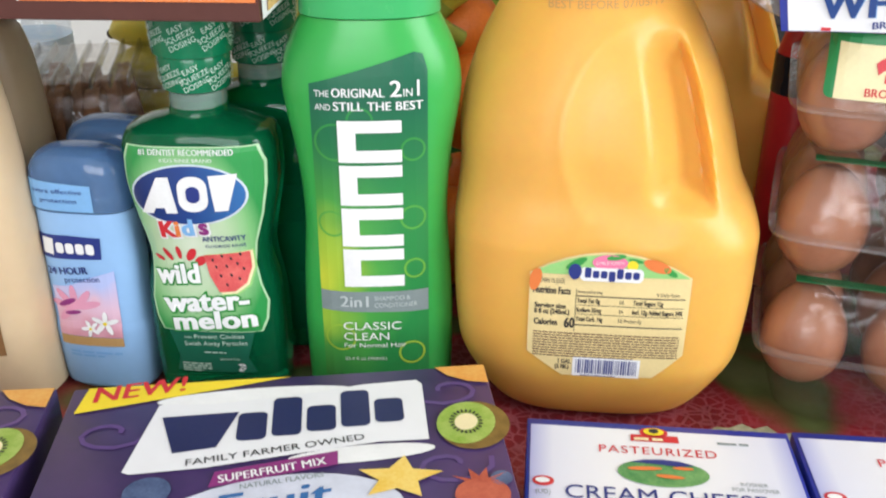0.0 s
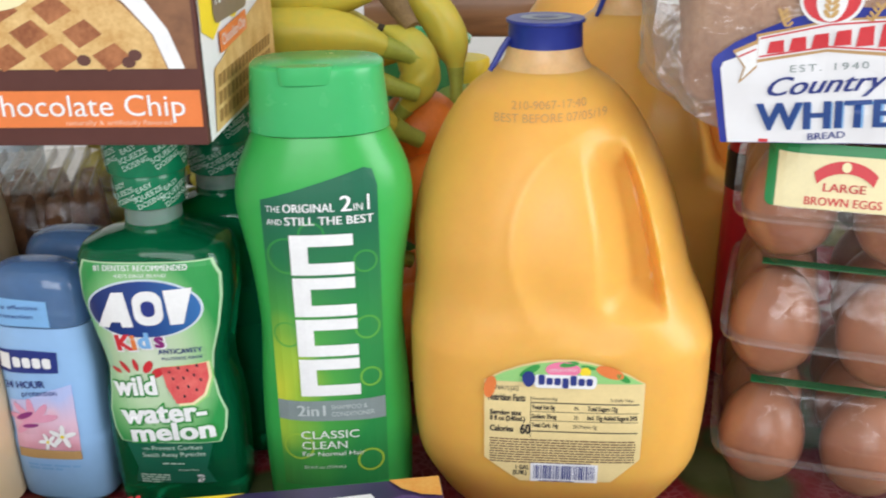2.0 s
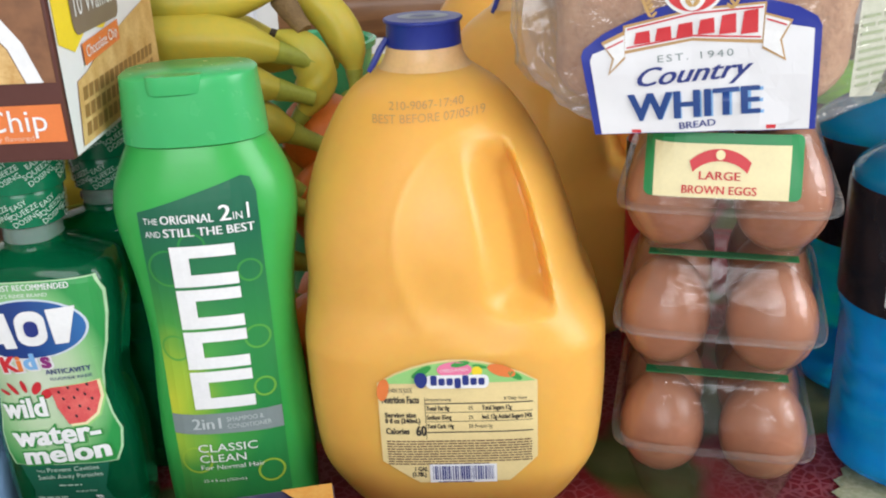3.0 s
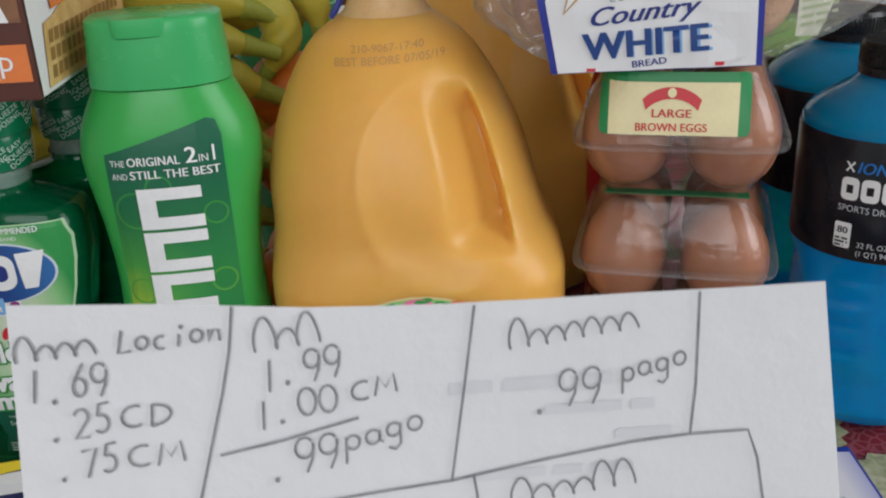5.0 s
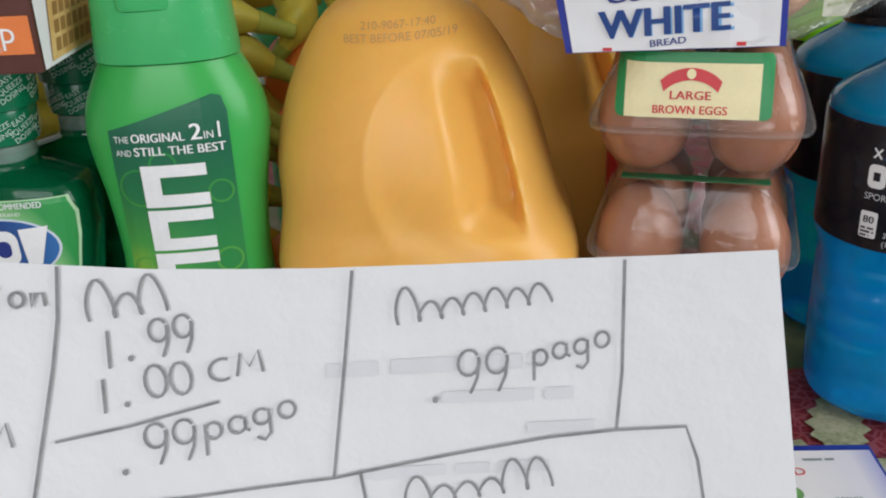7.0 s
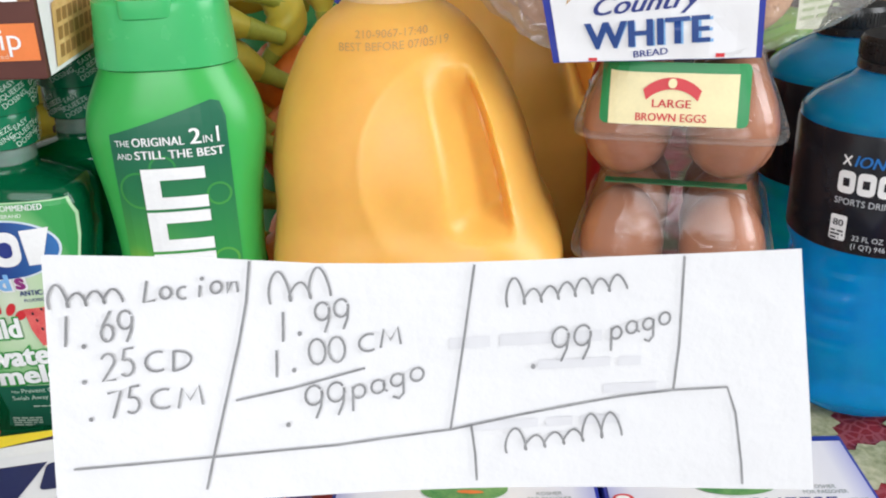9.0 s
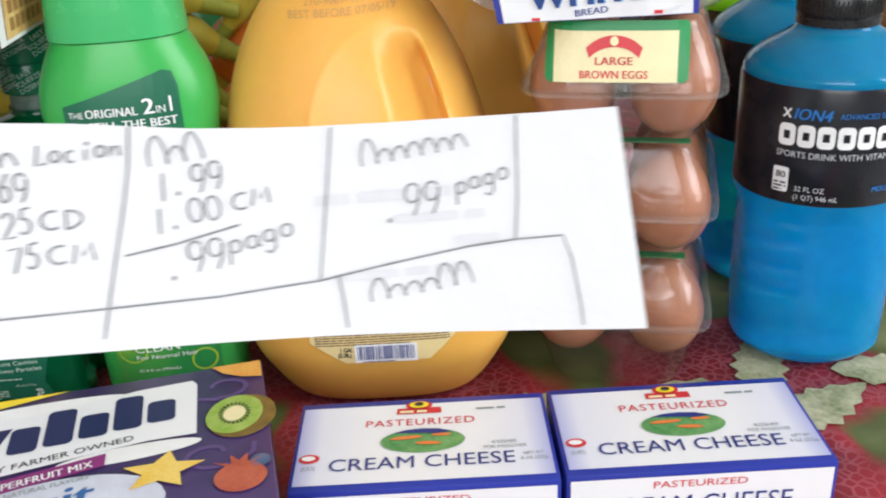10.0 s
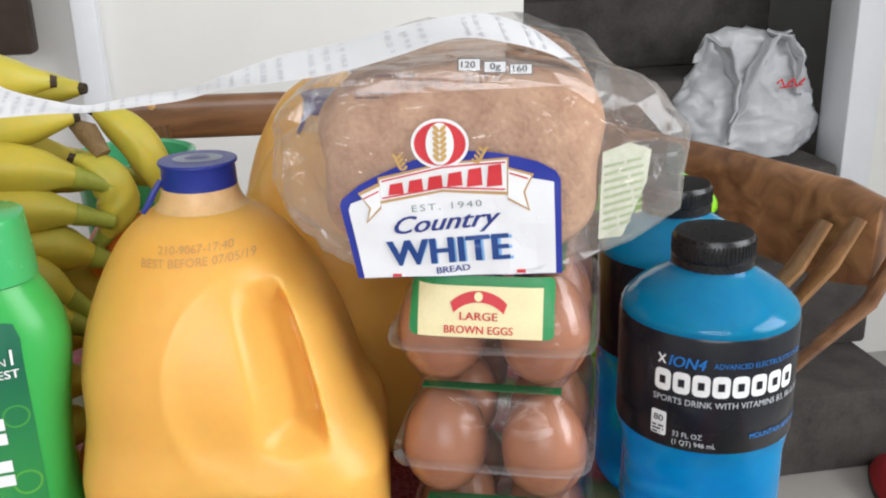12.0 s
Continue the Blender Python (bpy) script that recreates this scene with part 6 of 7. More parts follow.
B = 0.0165
bunch = thing("banana_bunch", pose(0, 0, 0), "bunch of ripe yellow bananas on top of the fruit", "bananas", "banana bunches")
for pts in (((-0.16, 0.64, 0.300), (-0.09, 0.60, 0.270), (-0.018, 0.615, 0.262)), ((-0.17, 0.625, 0.268), (-0.09, 0.585, 0.232), (-0.008, 0.615, 0.240)), ((-0.17, 0.66, 0.285), (-0.10, 0.68, 0.250), (-0.010, 0.66, 0.250))):
    banana(bunch, pts, B)
bunch = thing("banana_bunch", pose(0, 0, 0), "bunch of yellow bananas with dark crown, stacked below another", "bananas", "banana bunches")
for pts, r in ((((-0.002, 0.600, 0.203), (-0.06, 0.580, 0.230), (-0.15, 0.600, 0.205)), 0.0155), (((-0.004, 0.596, 0.181), (-0.06, 0.577, 0.205), (-0.15, 0.600, 0.178)), 0.0155), (((0.036, 0.635, 0.180), (0.036, 0.640, 0.220), (0.000, 0.640, 0.238)), 0.0125), (((-0.001, 0.612, 0.160), (0.030, 0.612, 0.195), (-0.010, 0.612, 0.214)), 0.0130),
               (((-0.01, 0.64, 0.205), (-0.06, 0.625, 0.222), (-0.15, 0.64, 0.200)), 0.0155), (((0.01, 0.66, 0.190), (-0.04, 0.655, 0.205), (-0.12, 0.66, 0.190)), 0.0155)):
    banana(bunch, pts, r)
part("crown", tube([(-0.010, 0.625, 0.233), (-0.001, 0.617, 0.229), (0.008, 0.610, 0.216)], [0.004, 0.0075, 0.005], 10), mat("dried_crown", (0.13, 0.075, 0.035), 0.85, scale=90, alt=(0.3, 0.2, 0.09), bump=0.6, bump_scale=250), bunch, "dark brown dried crown")
bunch = thing("banana_bunch", pose(0, 0, 0), "green-tipped bananas at the bottom of the pile", "bananas", "banana bunches")
for pts in (((-0.001, 0.600, 0.152), (-0.04, 0.585, 0.178), (-0.12, 0.600, 0.160)), ((-0.012, 0.570, 0.134), (-0.045, 0.562, 0.170), (-0.12, 0.575, 0.158)), ((-0.012, 0.565, 0.122), (-0.05, 0.556, 0.148), (-0.13, 0.575, 0.130)), ((-0.010, 0.60, 0.098), (-0.05, 0.580, 0.122), (-0.13, 0.60, 0.100)), ((-0.01, 0.59, 0.070), (-0.06, 0.565, 0.096), (-0.14, 0.59, 0.070)),
            ((-0.01, 0.60, 0.034), (-0.06, 0.57, 0.058), (-0.14, 0.60, 0.034)), ((-0.015, 0.60, 0.004), (-0.06, 0.575, 0.016), (-0.14, 0.60, 0.004)), ((0.01, 0.635, 0.100), (-0.04, 0.64, 0.14), (-0.12, 0.64, 0.12))):
    banana(bunch, pts, B)

bunch = thing("banana_bunch", pose(0, 0, 0), "yellow bananas lying behind the mouthwash bottles", "bananas", "banana bunches")
for k in range(6):
    z = 0.004 + 0.031 * k
    banana(bunch, ((-0.150, 0.690, z), (-0.200, 0.668, z + 0.020), (-0.255 + 0.004 * k, 0.690, z)), B)

# ---- oranges, a lime, jar and bowl ----
def round_fruit(name, x, y, z, r, material, label):
    loops = []
    for i in range(1, 16):
        a = math.pi * i / 16
        loops.append([(r * math.sin(a) * math.cos(2 * math.pi * k / 28), r * math.sin(a) * math.sin(2 * math.pi * k / 28), -0.95 * r * math.cos(a) + (0.0015 if i in (1,) else 0)) for k in range(28)])
    t = thing(name, pose(x, y, z, 12, 8, 30), label, name, "loose fruit")
    part("peel", rings(bmesh.new(), loops), material, t)
    part("stem_button", turned([(0.0, 0.0015), (0.0015, 0.0022), (0.0022, 0.001)], 10), BANANA_GREEN, t).location = (0, 0, r * 0.94)


round_fruit("orange", 0.018, 0.640, 0.0185, 0.036, ORANGE, "round bright orange under the bananas")
round_fruit("orange", 0.006, 0.580, 0.0175, 0.0345, ORANGE, "round bright orange beside the shampoo bottle")
round_fruit("orange", 0.020, 0.612, 0.100, 0.034, ORANGE, "round bright orange resting on other fruit")
round_fruit("orange", 0.012, 0.645, 0.140, 0.030, ORANGE, "small round orange high on the fruit pile")
LIME_PEEL = mat("lime_peel", (0.28, 0.42, 0.06), 0.4, var=0.12, scale=50, bump=0.2, bump_scale=300)
round_fruit("lime", 0.040, 0.665, 0.142, 0.026, LIME_PEEL, "pale green lime beside the orange drink jug")
round_fruit("lime", 0.052, 0.690, 0.0105, 0.028, LIME_PEEL, "pale green lime on the cloth")

bowl = thing("plastic_bowl", pose(0.004, 0.745, 0.0, 0, 0, 0), "translucent green plastic bowl behind the bananas", "bowl")
prof = [(-0.0157, 0.032), (-0.012, 0.036), (0.11, 0.038), (0.165, 0.042), (0.182, 0.044), (0.1825, 0.0465), (0.187, 0.0475), (0.188, 0.045), (0.186, 0.0415), (0.165, 0.039), (0.02, 0.030)]
part("shell", rings(bmesh.new(), [[(r * math.cos(2 * math.pi * k / 48), r * math.sin(2 * math.pi * k / 48), z) for k in range(48)] for z, r in prof]), GREEN_BOWL, bowl)
jar = thing("spice_jar", pose(0.046, 0.760, 0.0), "clear spice jar with bright yellow lid", "jar")
part("glass", turned([(-0.0157, 0.018), (-0.012, 0.021), (0.145, 0.021), (0.150, 0.018)]), SPICE, jar)
part("lid", turned([(0.148, 0.019), (0.149, 0.0205), (0.166, 0.0205), (0.168, 0.0190), (0.1685, 0.013)], 48), JAR_LID, jar, "ribbed yellow lid")

# ---- clear tub of cookies behind the deodorant ----
tub = thing("cookie_tub", pose(-0.240, 0.600, 0, 0, 0, 12), "clear plastic tub of brown cookies with ribbed lid", "cookie tub")
TUB = Form([(-0.0157, 0.055, 0.05, 7.0), (-0.012, 0.058, 0.053, 7.0), (0.085, 0.066, 0.060, 7.0), (0.088, 0.070, 0.064, 7.0), (0.092, 0.070, 0.064, 7.0), (0.125, 0.060, 0.055, 6.0), (0.130, 0.055, 0.05, 6.0)])
part("shell", TUB.mesh(20, 64), film("tub_plastic", (0.96, 0.95, 0.93), gloss=0.03, rough=0.06, wrinkle=0.4, scale=60, haze=0.01), tub)
bm = bmesh.new()
for i in range(9):
    box(bm, -0.048 + 0.011 * i, -0.046 + 0.011 * i, -0.050, 0.050, 0.1255, 0.1325, bevel=0.0006)
tagged(part("lid_ribs", bm, film("rib_plastic", (0.9, 0.89, 0.87), gloss=0.05, rough=0.1, haze=0.03), tub), kind="stuff")
for i, j, lay_no in [(i, j, k) for i in range(4) for j in range(3) for k in range(2)]:
        c = thing("cookie", pose(-0.277 + 0.022 * i, 0.567 + 0.030 * j, 0.0230 + 0.0655 * lay_no, 0, 90 - 6 * lay_no, 12 + 4 * j), "dark brown round cookie standing in the tub", "cookie", "cookies in the tub")
        part("biscuit", turned([(-0.006, 0.030), (-0.0045, 0.034), (0.0045, 0.034), (0.006, 0.030)], 32), COOKIE, c)
wrap = thing("water_bottle", pose(-0.315, 0.72, 0), "clear water bottle with pale blue label", "water bottle")
part("body", Form([(-0.0157, 0.028, 0.028), (-0.012, 0.032, 0.032), (0.13, 0.032, 0.032), (0.16, 0.018, 0.018), (0.175, 0.0125, 0.0125)]).mesh(30, 40), film("bottle_plastic", (0.93, 0.95, 0.97), gloss=0.1, rough=0.05, wrinkle=0.3, scale=40), wrap)
part("label", turned([(0.07, 0.0324), (0.12, 0.0324)]), mat("pale_blue_label", (0.4, 0.58, 0.75), 0.4, scale=60, alt=(0.7, 0.75, 0.8)), wrap)
part("cap", turned([(0.172, 0.0135), (0.186, 0.0135), (0.187, 0.012)]), CARD_WHITE, wrap)

# ---- slim red bottle between the jugs and the eggs ----
sauce = thing("sauce_bottle", pose(0.2235, 0.578, 0), "slim red sauce bottle with a black top label", "sauce bottle")
part("body", turned([(-0.0157, 0.014), (-0.012, 0.018), (0.14, 0.018), (0.155, 0.014), (0.166, 0.010)]), mat("red_plastic", (0.42, 0.015, 0.02), 0.3, var=0.15, scale=40), sauce)
part("label", turned([(0.118, 0.0184), (0.142, 0.0184)]), BLACK_LABEL, sauce, "black label band")
part("cap", turned([(0.164, 0.011), (0.180, 0.011), (0.181, 0.009)]), BLACK_CAP, sauce)

# ---- wooden chair behind the table ----
chair = thing("wooden_chair", pose(0, 0, 0), "old brown wooden armchair with broad curved top rail", "chair")
way = [(-0.045, 0.965, 0.171), (0.03, 0.972, 0.170), (0.12, 0.975, 0.168), (0.24, 0.965, 0.155), (0.36, 0.925, 0.135), (0.45, 0.850, 0.118), (0.515, 0.760, 0.108), (0.560, 0.675, 0.102), (0.576, 0.645, 0.100)]
wid = [0.019, 0.0215, 0.0215, 0.026, 0.032, 0.040, 0.043, 0.044, 0.036]
loops = []
for i, p in enumerate(way):
    p = Vector(p)
    d = (Vector(way[min(i + 1, 8)]) - Vector(way[max(i - 1, 0)])).normalized()
    side = Vector((d.y, -d.x, 0)).normalized()
    loops.append([p + side * 0.011 * math.copysign(abs(math.cos(a)) ** 0.6, math.cos(a)) + Vector((0, 0, wid[i])) * math.copysign(abs(math.sin(a)) ** 0.6, math.sin(a)) for a in (2 * math.pi * k / 20 for k in range(20))])
part("top_rail", rings(bmesh.new(), loops), WOOD, chair, "broad dark curved rail")
part("peg", turned([(0, 0.004), (0.002, 0.004), (0.003, 0.002)], 12), NECK, chair).matrix_basis = pose(-0.005, 0.953, 0.186, 90, 0, 0)
seat_z = -0.32
for x, y, z in ((0.0, 0.962, 0.165), (0.12, 0.972, 0.155), (0.24, 0.960, 0.15)):
    part("spindle", tube([(0.27 + (x - 0.27) * 0.82, y - 0.04, seat_z), (0.27 + (x - 0.27) * 0.9, y - 0.01, -0.08), (x, y, z)], [0.010, 0.013, 0.009], 12), WOOD_LIGHT, chair)
for dx in (-0.008, 0.020):
    part("arm_slat", tube([(0.40 + dx, 0.650, -0.06), (0.470 + dx, 0.634, 0.050), (0.505 + dx, 0.632, 0.092), (0.527 + dx, 0.634, 0.126)], [0.012, 0.016, 0.017, 0.013], 12, flat=0.35), WOOD_LIGHT, chair, "light brown flat arm slat")
part("arm_end", tube([(0.582, 0.640, 0.136), (0.583, 0.634, 0.095), (0.560, 0.628, 0.058), (0.515, 0.630, 0.020), (0.45, 0.64, -0.05)], [0.007, 0.011, 0.011, 0.010, 0.008], 12, flat=0.5), WOOD, chair, "curved dark end of the arm")
part("seat", Form([(seat_z - 0.035, 0.24, 0.17, 3.0, 0.27, 0.78), (seat_z - 0.015, 0.255, 0.18, 3.0, 0.27, 0.78), (seat_z, 0.25, 0.175, 3.0, 0.27, 0.78)]).mesh(4, 48), WOOD, chair)
for x, y in ((0.09, 0.66), (0.45, 0.66), (0.09, 0.92), (0.45, 0.92)):
    part("leg", tube([(x + (x - 0.27) * 0.15, y + (y - 0.78) * 0.2, FLOOR_Z), (x, y, seat_z - 0.02)], [0.015, 0.02], 12), WOOD, chair)

# ---- shopping bag on the stairs ----
sb = thing("shopping_bag", pose(1.235, 2.17, -0.2095, 0, 0, -8), "knotted white plastic shopping bag with red print", "shopping bag")


def crumple(v, s, k):
    return Vector((v.x + s * noise.noise((v.x * k, v.y * k, v.z * k)), v.y + s * noise.noise((v.x * k + 7, v.y * k, v.z * k)), max(0.0, v.z + s * noise.noise((v.x * k, v.y * k + 9, v.z * k)))))


bm = Form([(0.0, 0.13, 0.07, 2.6), (0.01, 0.165, 0.085, 2.6), (0.06, 0.180, 0.09, 2.4), (0.12, 0.174, 0.080, 2.2), (0.17, 0.156, 0.058, 2.1), (0.21, 0.138, 0.040, 2.0), (0.25, 0.122, 0.028, 2.0), (0.28, 0.100, 0.020, 2.0), (0.293, 0.05, 0.012, 2.0)]).mesh(60, 96, lambda q: crumple(crumple(crumple(q, 0.020, 11), 0.010, 28), 0.004, 70))
part("body", bm, BAG_WHITE, sb)
for pts, rr in ((((-0.13, -0.030, 0.225), (-0.115, -0.055, 0.285), (-0.075, -0.060, 0.255), (-0.045, -0.078, 0.175), (-0.055, -0.098, 0.085)), (0.012, 0.022, 0.026, 0.030, 0.014)), (((0.085, -0.025, 0.285), (0.030, -0.050, 0.270), (-0.005, -0.070, 0.205), (-0.040, -0.092, 0.125), (-0.065, -0.104, 0.050)), (0.014, 0.026, 0.030, 0.026, 0.012)), (((0.030, -0.030, 0.288), (0.085, -0.050, 0.275), (0.105, -0.058, 0.225), (0.100, -0.078, 0.150)), (0.014, 0.024, 0.026, 0.016))):
    b = tube(pts, rr, 20, 0.28)
    bmesh.ops.subdivide_edges(b, edges=b.edges[:], cuts=2, use_grid_fill=True)
    for v in b.verts:
        v.co = crumple(crumple(v.co, 0.014, 22), 0.007, 60)
    part("handle", b, BAG_WHITE, sb, "crumpled bag handle")
part("print", lay(merged([stroke([(0.040 + 0.010 * i, 0.180 + 0.011 * math.sin(i * 2.1)) for i in range(8)], 0.006), stroke([(0.045, 0.169), (0.105, 0.175)], 0.003)]), lambda x, z: Vector((x, -0.100 + 0.15 * max(0.0, x - 0.04), z)), 0), RED, sb, "red scribbled brand print", flat=True)

# a coat hanging over the upper stairs, a red shoe by the stair foot, a dark frame on the wall
coat = thing("hanging_cloth", pose(1.18, 2.62, 0.15), "pale grey cloth hanging over the upper stairs", "cloth")
bm = Form([(0.0, 0.05, 0.03, 2.0), (0.2, 0.10, 0.04, 2.0), (0.5, 0.12, 0.05, 2.0, 0.05)]).mesh(30, 48, lambda q: Vector((q.x + 0.01 * math.sin(q.z * 30), q.y + 0.02 * math.sin(q.x * 70), q.z)))
part("fold", bm, mat("grey_cloth", (0.35, 0.34, 0.33), 0.8, scale=12, alt=(0.5, 0.49, 0.47), bump=0.3, bump_scale=150), coat)
shoe = thing("red_slipper", pose(1.255, 1.455, FLOOR_Z, 0, 0, 70), "red slipper on the floor beside the stairs", "slipper")
part("sole", Form([(0.0, 0.11, 0.04, 2.4), (0.015, 0.112, 0.042, 2.4)]).mesh(2, 36), DARK, shoe)
part("upper", Form([(0.015, 0.108, 0.040, 2.4), (0.04, 0.09, 0.036, 2.2), (0.07, 0.05, 0.03, 2.0), (0.085, 0.025, 0.02, 2.0)]).mesh(12, 36), mat("red_felt", (0.35, 0.015, 0.02), 0.8, scale=40, bump=0.4, bump_scale=200), shoe)
slab("frame_dark", DARK, (-0.42, -0.215, 1.42, 1.46, 0.185, 0.9), "dark brown wooden wall frame", "frame", 0.006)

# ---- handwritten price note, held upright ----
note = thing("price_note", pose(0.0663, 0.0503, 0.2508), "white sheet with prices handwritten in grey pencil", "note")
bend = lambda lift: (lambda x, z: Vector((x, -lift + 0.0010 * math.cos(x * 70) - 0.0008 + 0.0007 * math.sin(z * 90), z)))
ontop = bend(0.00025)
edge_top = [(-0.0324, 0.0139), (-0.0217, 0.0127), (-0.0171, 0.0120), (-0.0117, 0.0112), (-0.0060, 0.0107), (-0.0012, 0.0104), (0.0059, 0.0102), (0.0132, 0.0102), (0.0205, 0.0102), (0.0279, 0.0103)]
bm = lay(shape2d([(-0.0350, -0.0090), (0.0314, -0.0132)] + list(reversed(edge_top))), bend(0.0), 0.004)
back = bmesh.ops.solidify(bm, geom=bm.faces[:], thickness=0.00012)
sheet = part("sheet", bm, PAPER, note, flat=True)
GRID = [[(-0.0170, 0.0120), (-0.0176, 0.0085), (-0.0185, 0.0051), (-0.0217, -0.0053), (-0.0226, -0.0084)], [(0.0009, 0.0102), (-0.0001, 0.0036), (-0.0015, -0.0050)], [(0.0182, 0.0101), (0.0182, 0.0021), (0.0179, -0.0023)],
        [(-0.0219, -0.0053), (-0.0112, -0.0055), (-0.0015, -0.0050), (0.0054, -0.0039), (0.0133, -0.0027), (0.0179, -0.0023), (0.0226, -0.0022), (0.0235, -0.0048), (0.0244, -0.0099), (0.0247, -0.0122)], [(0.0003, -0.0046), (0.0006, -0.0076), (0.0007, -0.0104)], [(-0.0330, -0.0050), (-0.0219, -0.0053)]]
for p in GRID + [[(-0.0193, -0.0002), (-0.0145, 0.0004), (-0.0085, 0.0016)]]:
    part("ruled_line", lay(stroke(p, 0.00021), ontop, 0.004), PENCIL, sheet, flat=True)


def arc(cx, cz, rx, rz, a0, a1, n=14):
    return [(cx + rx * math.cos(radians(a0 + (a1 - a0) * i / n)), cz + rz * math.sin(radians(a0 + (a1 - a0) * i / n))) for i in range(n + 1)]


GLYPHS = {"1": [[(0.35, 1.0), (0.2, 0.0)]], "0": [arc(0.4, 0.5, 0.36, 0.48, 80, 445)], "9": [arc(0.38, 0.68, 0.32, 0.3, 30, 380), [(0.70, 0.74), (0.62, 0.3), (0.40, -0.05)]], ".": [arc(0.15, 0.04, 0.05, 0.05, 0, 360, 8)],
          "C": [arc(0.45, 0.5, 0.4, 0.48, 60, 300)], "M": [[(0.05, 0.0), (0.2, 1.0), (0.45, 0.35), (0.75, 1.0), (0.85, 0.0)]], "D": [[(0.1, 0.0), (0.15, 1.0)], arc(0.12, 0.5, 0.6, 0.48, 88, -92)],
          "p": [[(0.15, 0.55), (0.05, -0.5)], arc(0.38, 0.28, 0.27, 0.28, 170, -170)], "a": [arc(0.35, 0.28, 0.28, 0.28, 40, 380), [(0.62, 0.5), (0.60, 0.1), (0.75, 0.0)]], "g": [arc(0.35, 0.3, 0.27, 0.26, 40, 380), [(0.62, 0.5), (0.58, -0.3), (0.35, -0.5), (0.1, -0.35)]], "o": [arc(0.35, 0.45, 0.28, 0.28, 80, 445)],
          "L": [[(0.3, 1.0), (0.1, 0.0), (0.7, 0.05)]], "c": [arc(0.4, 0.28, 0.3, 0.28, 60, 300)], "i": [[(0.4, 0.55), (0.35, 0.0)], arc(0.5, 0.85, 0.05, 0.05, 0, 360, 8)], "n": [[(0.1, 0.55), (0.08, 0.0), (0.3, 0.5), (0.55, 0.5), (0.62, 0.0)]],
          "6": [[(0.6, 1.0), (0.2, 0.5)], arc(0.4, 0.28, 0.27, 0.28, 150, -210)], "2": [arc(0.38, 0.72, 0.28, 0.27, 160, -30) + [(0.1, 0.0), (0.7, 0.02)]], "5": [[(0.7, 1.0), (0.3, 0.98), (0.2, 0.58)], arc(0.35, 0.3, 0.3, 0.3, 110, -140)], "7": [[(0.1, 0.95), (0.7, 1.0), (0.3, 0.0)]]}


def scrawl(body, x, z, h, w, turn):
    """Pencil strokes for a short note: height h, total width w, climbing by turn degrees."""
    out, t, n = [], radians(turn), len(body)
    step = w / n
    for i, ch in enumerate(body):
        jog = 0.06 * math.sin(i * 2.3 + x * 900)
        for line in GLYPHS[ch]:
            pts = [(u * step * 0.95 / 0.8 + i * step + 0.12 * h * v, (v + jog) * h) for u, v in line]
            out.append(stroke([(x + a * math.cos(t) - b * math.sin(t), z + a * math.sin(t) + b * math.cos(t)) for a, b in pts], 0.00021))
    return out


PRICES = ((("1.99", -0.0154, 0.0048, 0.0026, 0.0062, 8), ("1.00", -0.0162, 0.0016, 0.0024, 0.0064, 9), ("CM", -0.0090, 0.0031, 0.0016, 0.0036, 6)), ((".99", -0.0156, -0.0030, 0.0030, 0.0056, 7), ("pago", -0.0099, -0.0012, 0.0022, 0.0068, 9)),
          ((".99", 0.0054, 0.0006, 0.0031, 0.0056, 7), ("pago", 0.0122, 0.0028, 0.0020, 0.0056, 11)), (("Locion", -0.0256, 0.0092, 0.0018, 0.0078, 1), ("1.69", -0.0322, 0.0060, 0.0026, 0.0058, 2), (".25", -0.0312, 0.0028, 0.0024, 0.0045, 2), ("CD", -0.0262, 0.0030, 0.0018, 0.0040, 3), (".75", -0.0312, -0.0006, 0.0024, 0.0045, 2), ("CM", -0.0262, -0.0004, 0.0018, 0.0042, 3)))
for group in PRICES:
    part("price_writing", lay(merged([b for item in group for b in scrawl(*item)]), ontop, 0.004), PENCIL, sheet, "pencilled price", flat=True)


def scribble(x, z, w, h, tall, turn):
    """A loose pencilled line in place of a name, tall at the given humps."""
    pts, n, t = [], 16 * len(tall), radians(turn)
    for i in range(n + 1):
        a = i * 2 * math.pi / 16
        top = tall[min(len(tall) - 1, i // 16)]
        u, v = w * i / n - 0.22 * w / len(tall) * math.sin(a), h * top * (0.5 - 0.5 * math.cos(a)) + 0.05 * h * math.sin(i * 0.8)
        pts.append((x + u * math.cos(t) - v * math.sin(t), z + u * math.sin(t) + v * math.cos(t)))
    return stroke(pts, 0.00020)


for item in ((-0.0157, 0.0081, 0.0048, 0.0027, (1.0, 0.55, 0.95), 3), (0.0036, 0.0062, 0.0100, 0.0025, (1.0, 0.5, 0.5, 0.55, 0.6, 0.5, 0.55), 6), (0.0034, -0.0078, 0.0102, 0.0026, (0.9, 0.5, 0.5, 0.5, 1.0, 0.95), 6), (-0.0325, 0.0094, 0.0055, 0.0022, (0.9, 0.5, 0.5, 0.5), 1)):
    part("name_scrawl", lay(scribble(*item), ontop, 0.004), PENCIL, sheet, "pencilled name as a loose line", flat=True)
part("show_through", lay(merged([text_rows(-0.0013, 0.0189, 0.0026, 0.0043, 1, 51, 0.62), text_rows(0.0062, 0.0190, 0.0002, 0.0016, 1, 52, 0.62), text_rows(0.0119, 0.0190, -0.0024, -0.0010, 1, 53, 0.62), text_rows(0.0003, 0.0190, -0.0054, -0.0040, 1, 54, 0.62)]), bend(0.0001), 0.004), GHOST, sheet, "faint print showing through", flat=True)

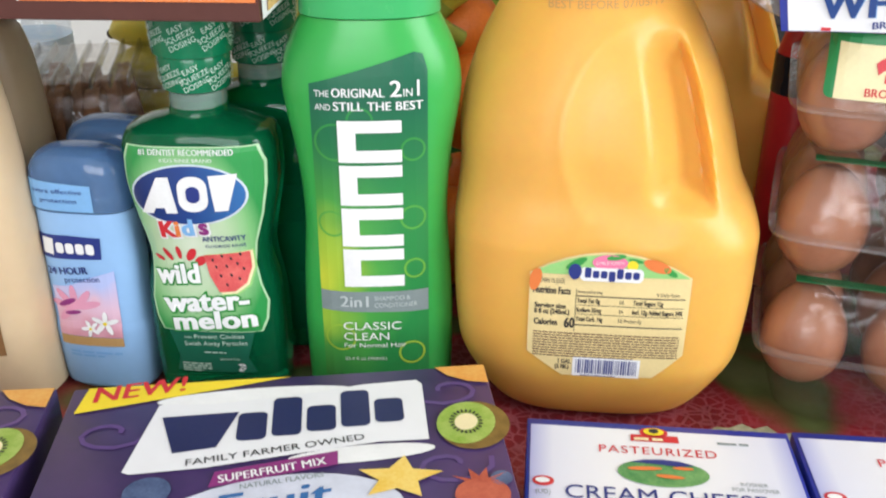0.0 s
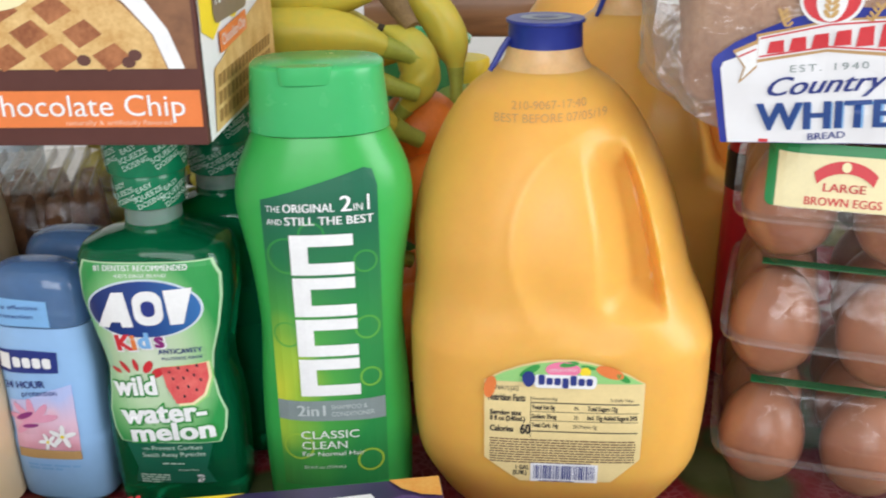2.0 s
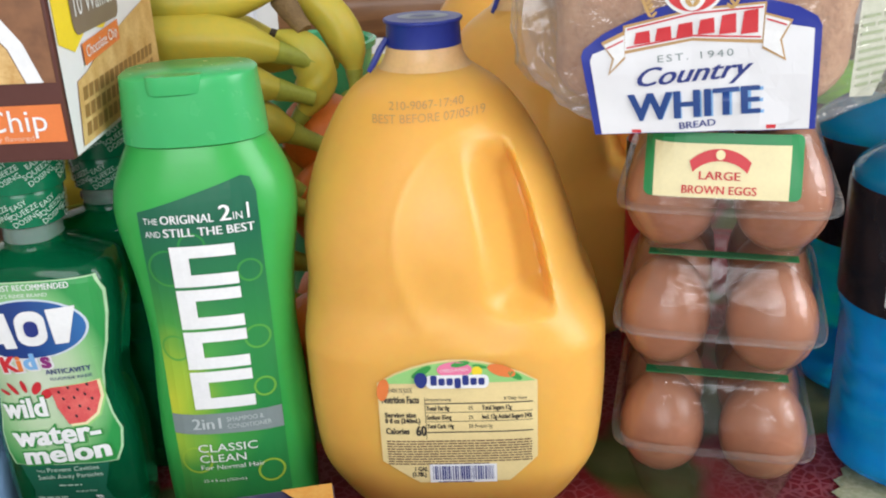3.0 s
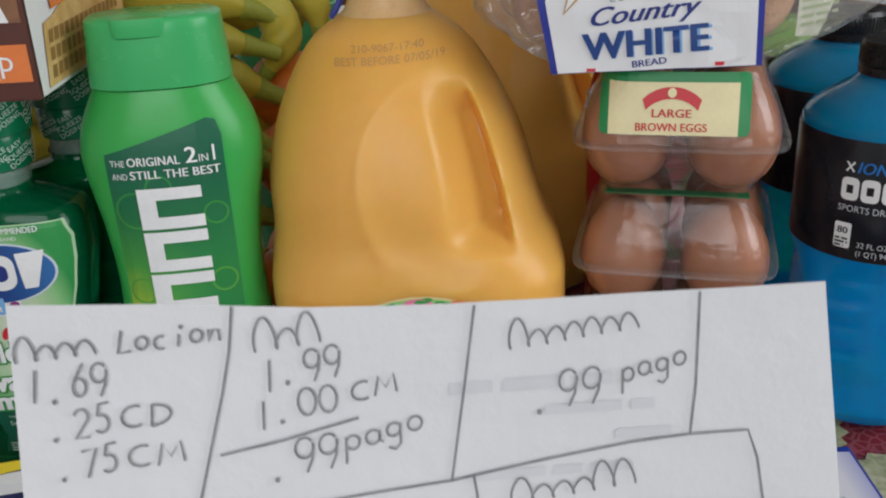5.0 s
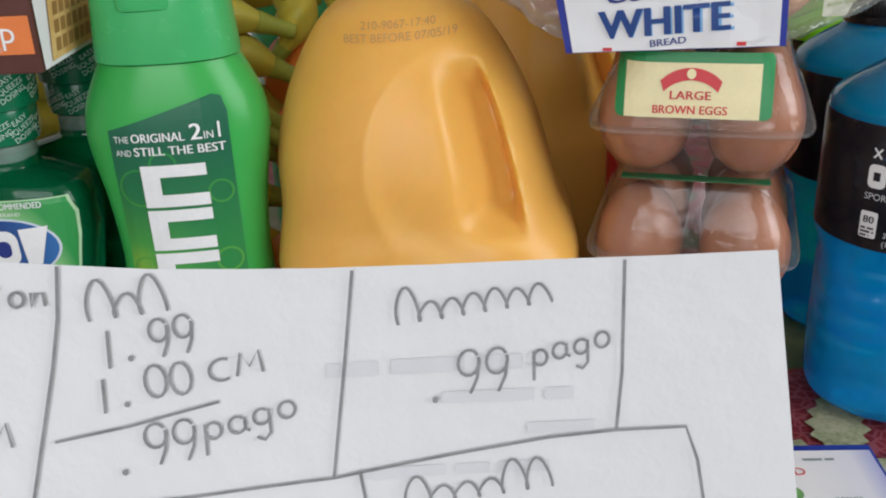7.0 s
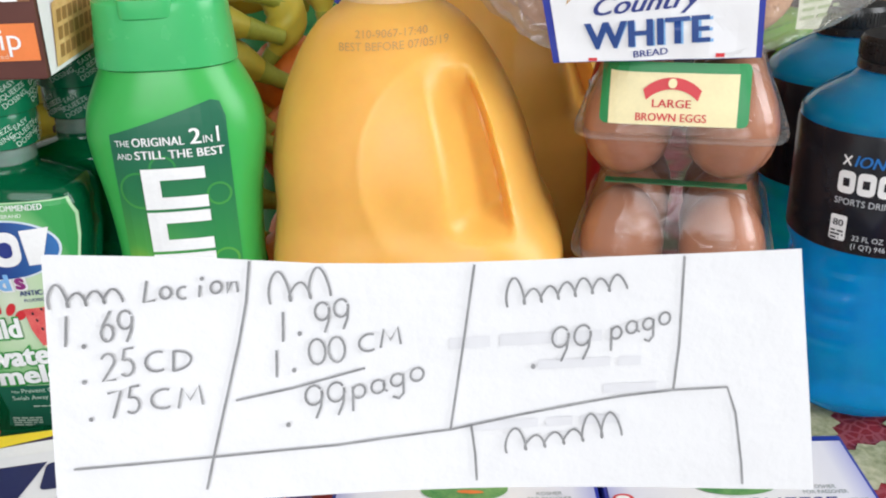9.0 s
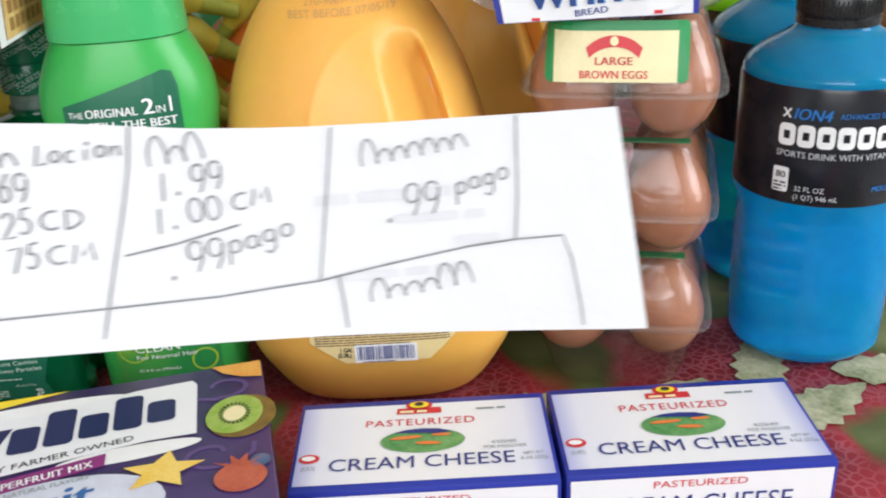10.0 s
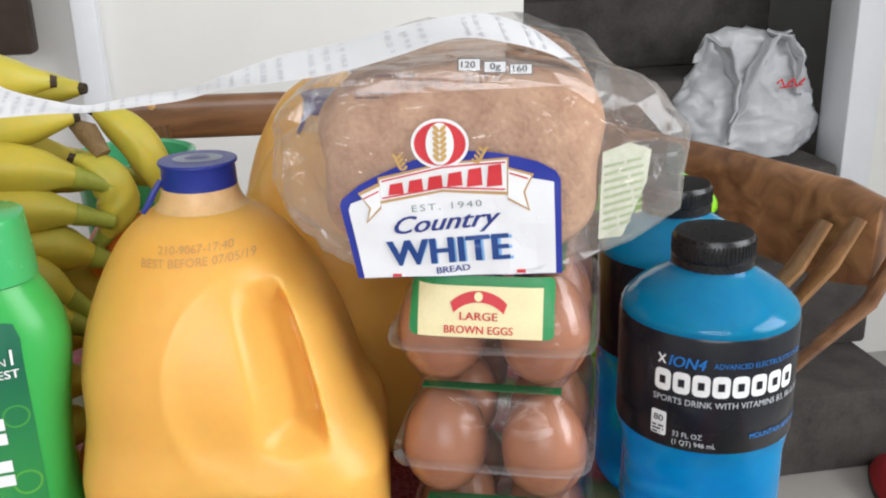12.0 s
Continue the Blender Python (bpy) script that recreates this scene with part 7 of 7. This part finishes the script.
# ---- till receipt draped over the loaf ----
receipt = thing("till_receipt", pose(0, 0, 0), "long curling white till receipt draped over the bread", "receipt")
SPINE = [(-0.008, 0.445, 0.28, 0.011), (-0.002, 0.445, 0.278, 0.009), (0.017, 0.445, 0.275, 0.005), (0.035, 0.445, 0.273, 0.002), (0.058, 0.445, 0.276, 0.003), (0.078, 0.445, 0.278, 0.004), (0.095, 0.445, 0.282, 0.005), (0.121, 0.445, 0.287, 0.008), (0.147, 0.445, 0.291, 0.009), (0.173, 0.445, 0.297, 0.01), (0.2, 0.445, 0.302, 0.008), (0.221, 0.445, 0.301, 0.009), (0.243, 0.445, 0.294, 0.008), (0.265, 0.452, 0.28, 0.005)]


def on_receipt(u, v, lift=0.0):
    """u along the strip from 0 to 1, v across from -1 to 1."""
    k = min(len(SPINE) - 1.001, max(0.0, u * (len(SPINE) - 1)))
    i, f = int(k), k - int(k)
    a, b, c, d = SPINE[max(0, i - 1)], SPINE[i], SPINE[i + 1], SPINE[min(len(SPINE) - 1, i + 2)]
    x, y, z, w = (b[j] + 0.5 * f * (c[j] - a[j] + f * (2 * a[j] - 5 * b[j] + 4 * c[j] - d[j] + f * (3 * (b[j] - c[j]) + d[j] - a[j]))) for j in range(4))
    return Vector((x, y + 1.4 * w * v, z + 0.5 * w * v + lift + 0.0006 * math.sin(u * 22 + 2 * v)))


def strip(u0, u1, v0, v1, n, lift):
    bm = bmesh.new()
    prev = None
    for i in range(n + 1):
        u = u0 + (u1 - u0) * i / n
        row = [bm.verts.new(on_receipt(u, v0 + (v1 - v0) * j / 6, lift)) for j in range(7)]
        if prev:
            for j in range(6):
                bm.faces.new((prev[j], row[j], row[j + 1], prev[j + 1]))
        prev = row
    return bm


paper = part("strip", strip(0, 1, -1, 1, 60, 0.0), RECEIPT, receipt, flat=True)
paper.data.shade_smooth()
r = random.Random(12)
rows = []
for i in range(44):
    u = 0.02 + 0.94 * i / 44
    if r.random() < 0.8:
        v = -0.8
        while v < 0.75:
            w = r.uniform(0.08, 0.4)
            rows.append(strip(u, u + 0.006, v, min(0.8, v + w), 1, 0.0005))
            v += w + r.uniform(0.06, 0.35)
tagged(part("receipt_print", merged(rows), ink("faint_grey_ink", (0.58, 0.58, 0.61)), paper, "rows of faint grey print", flat=True), kind="stuff")
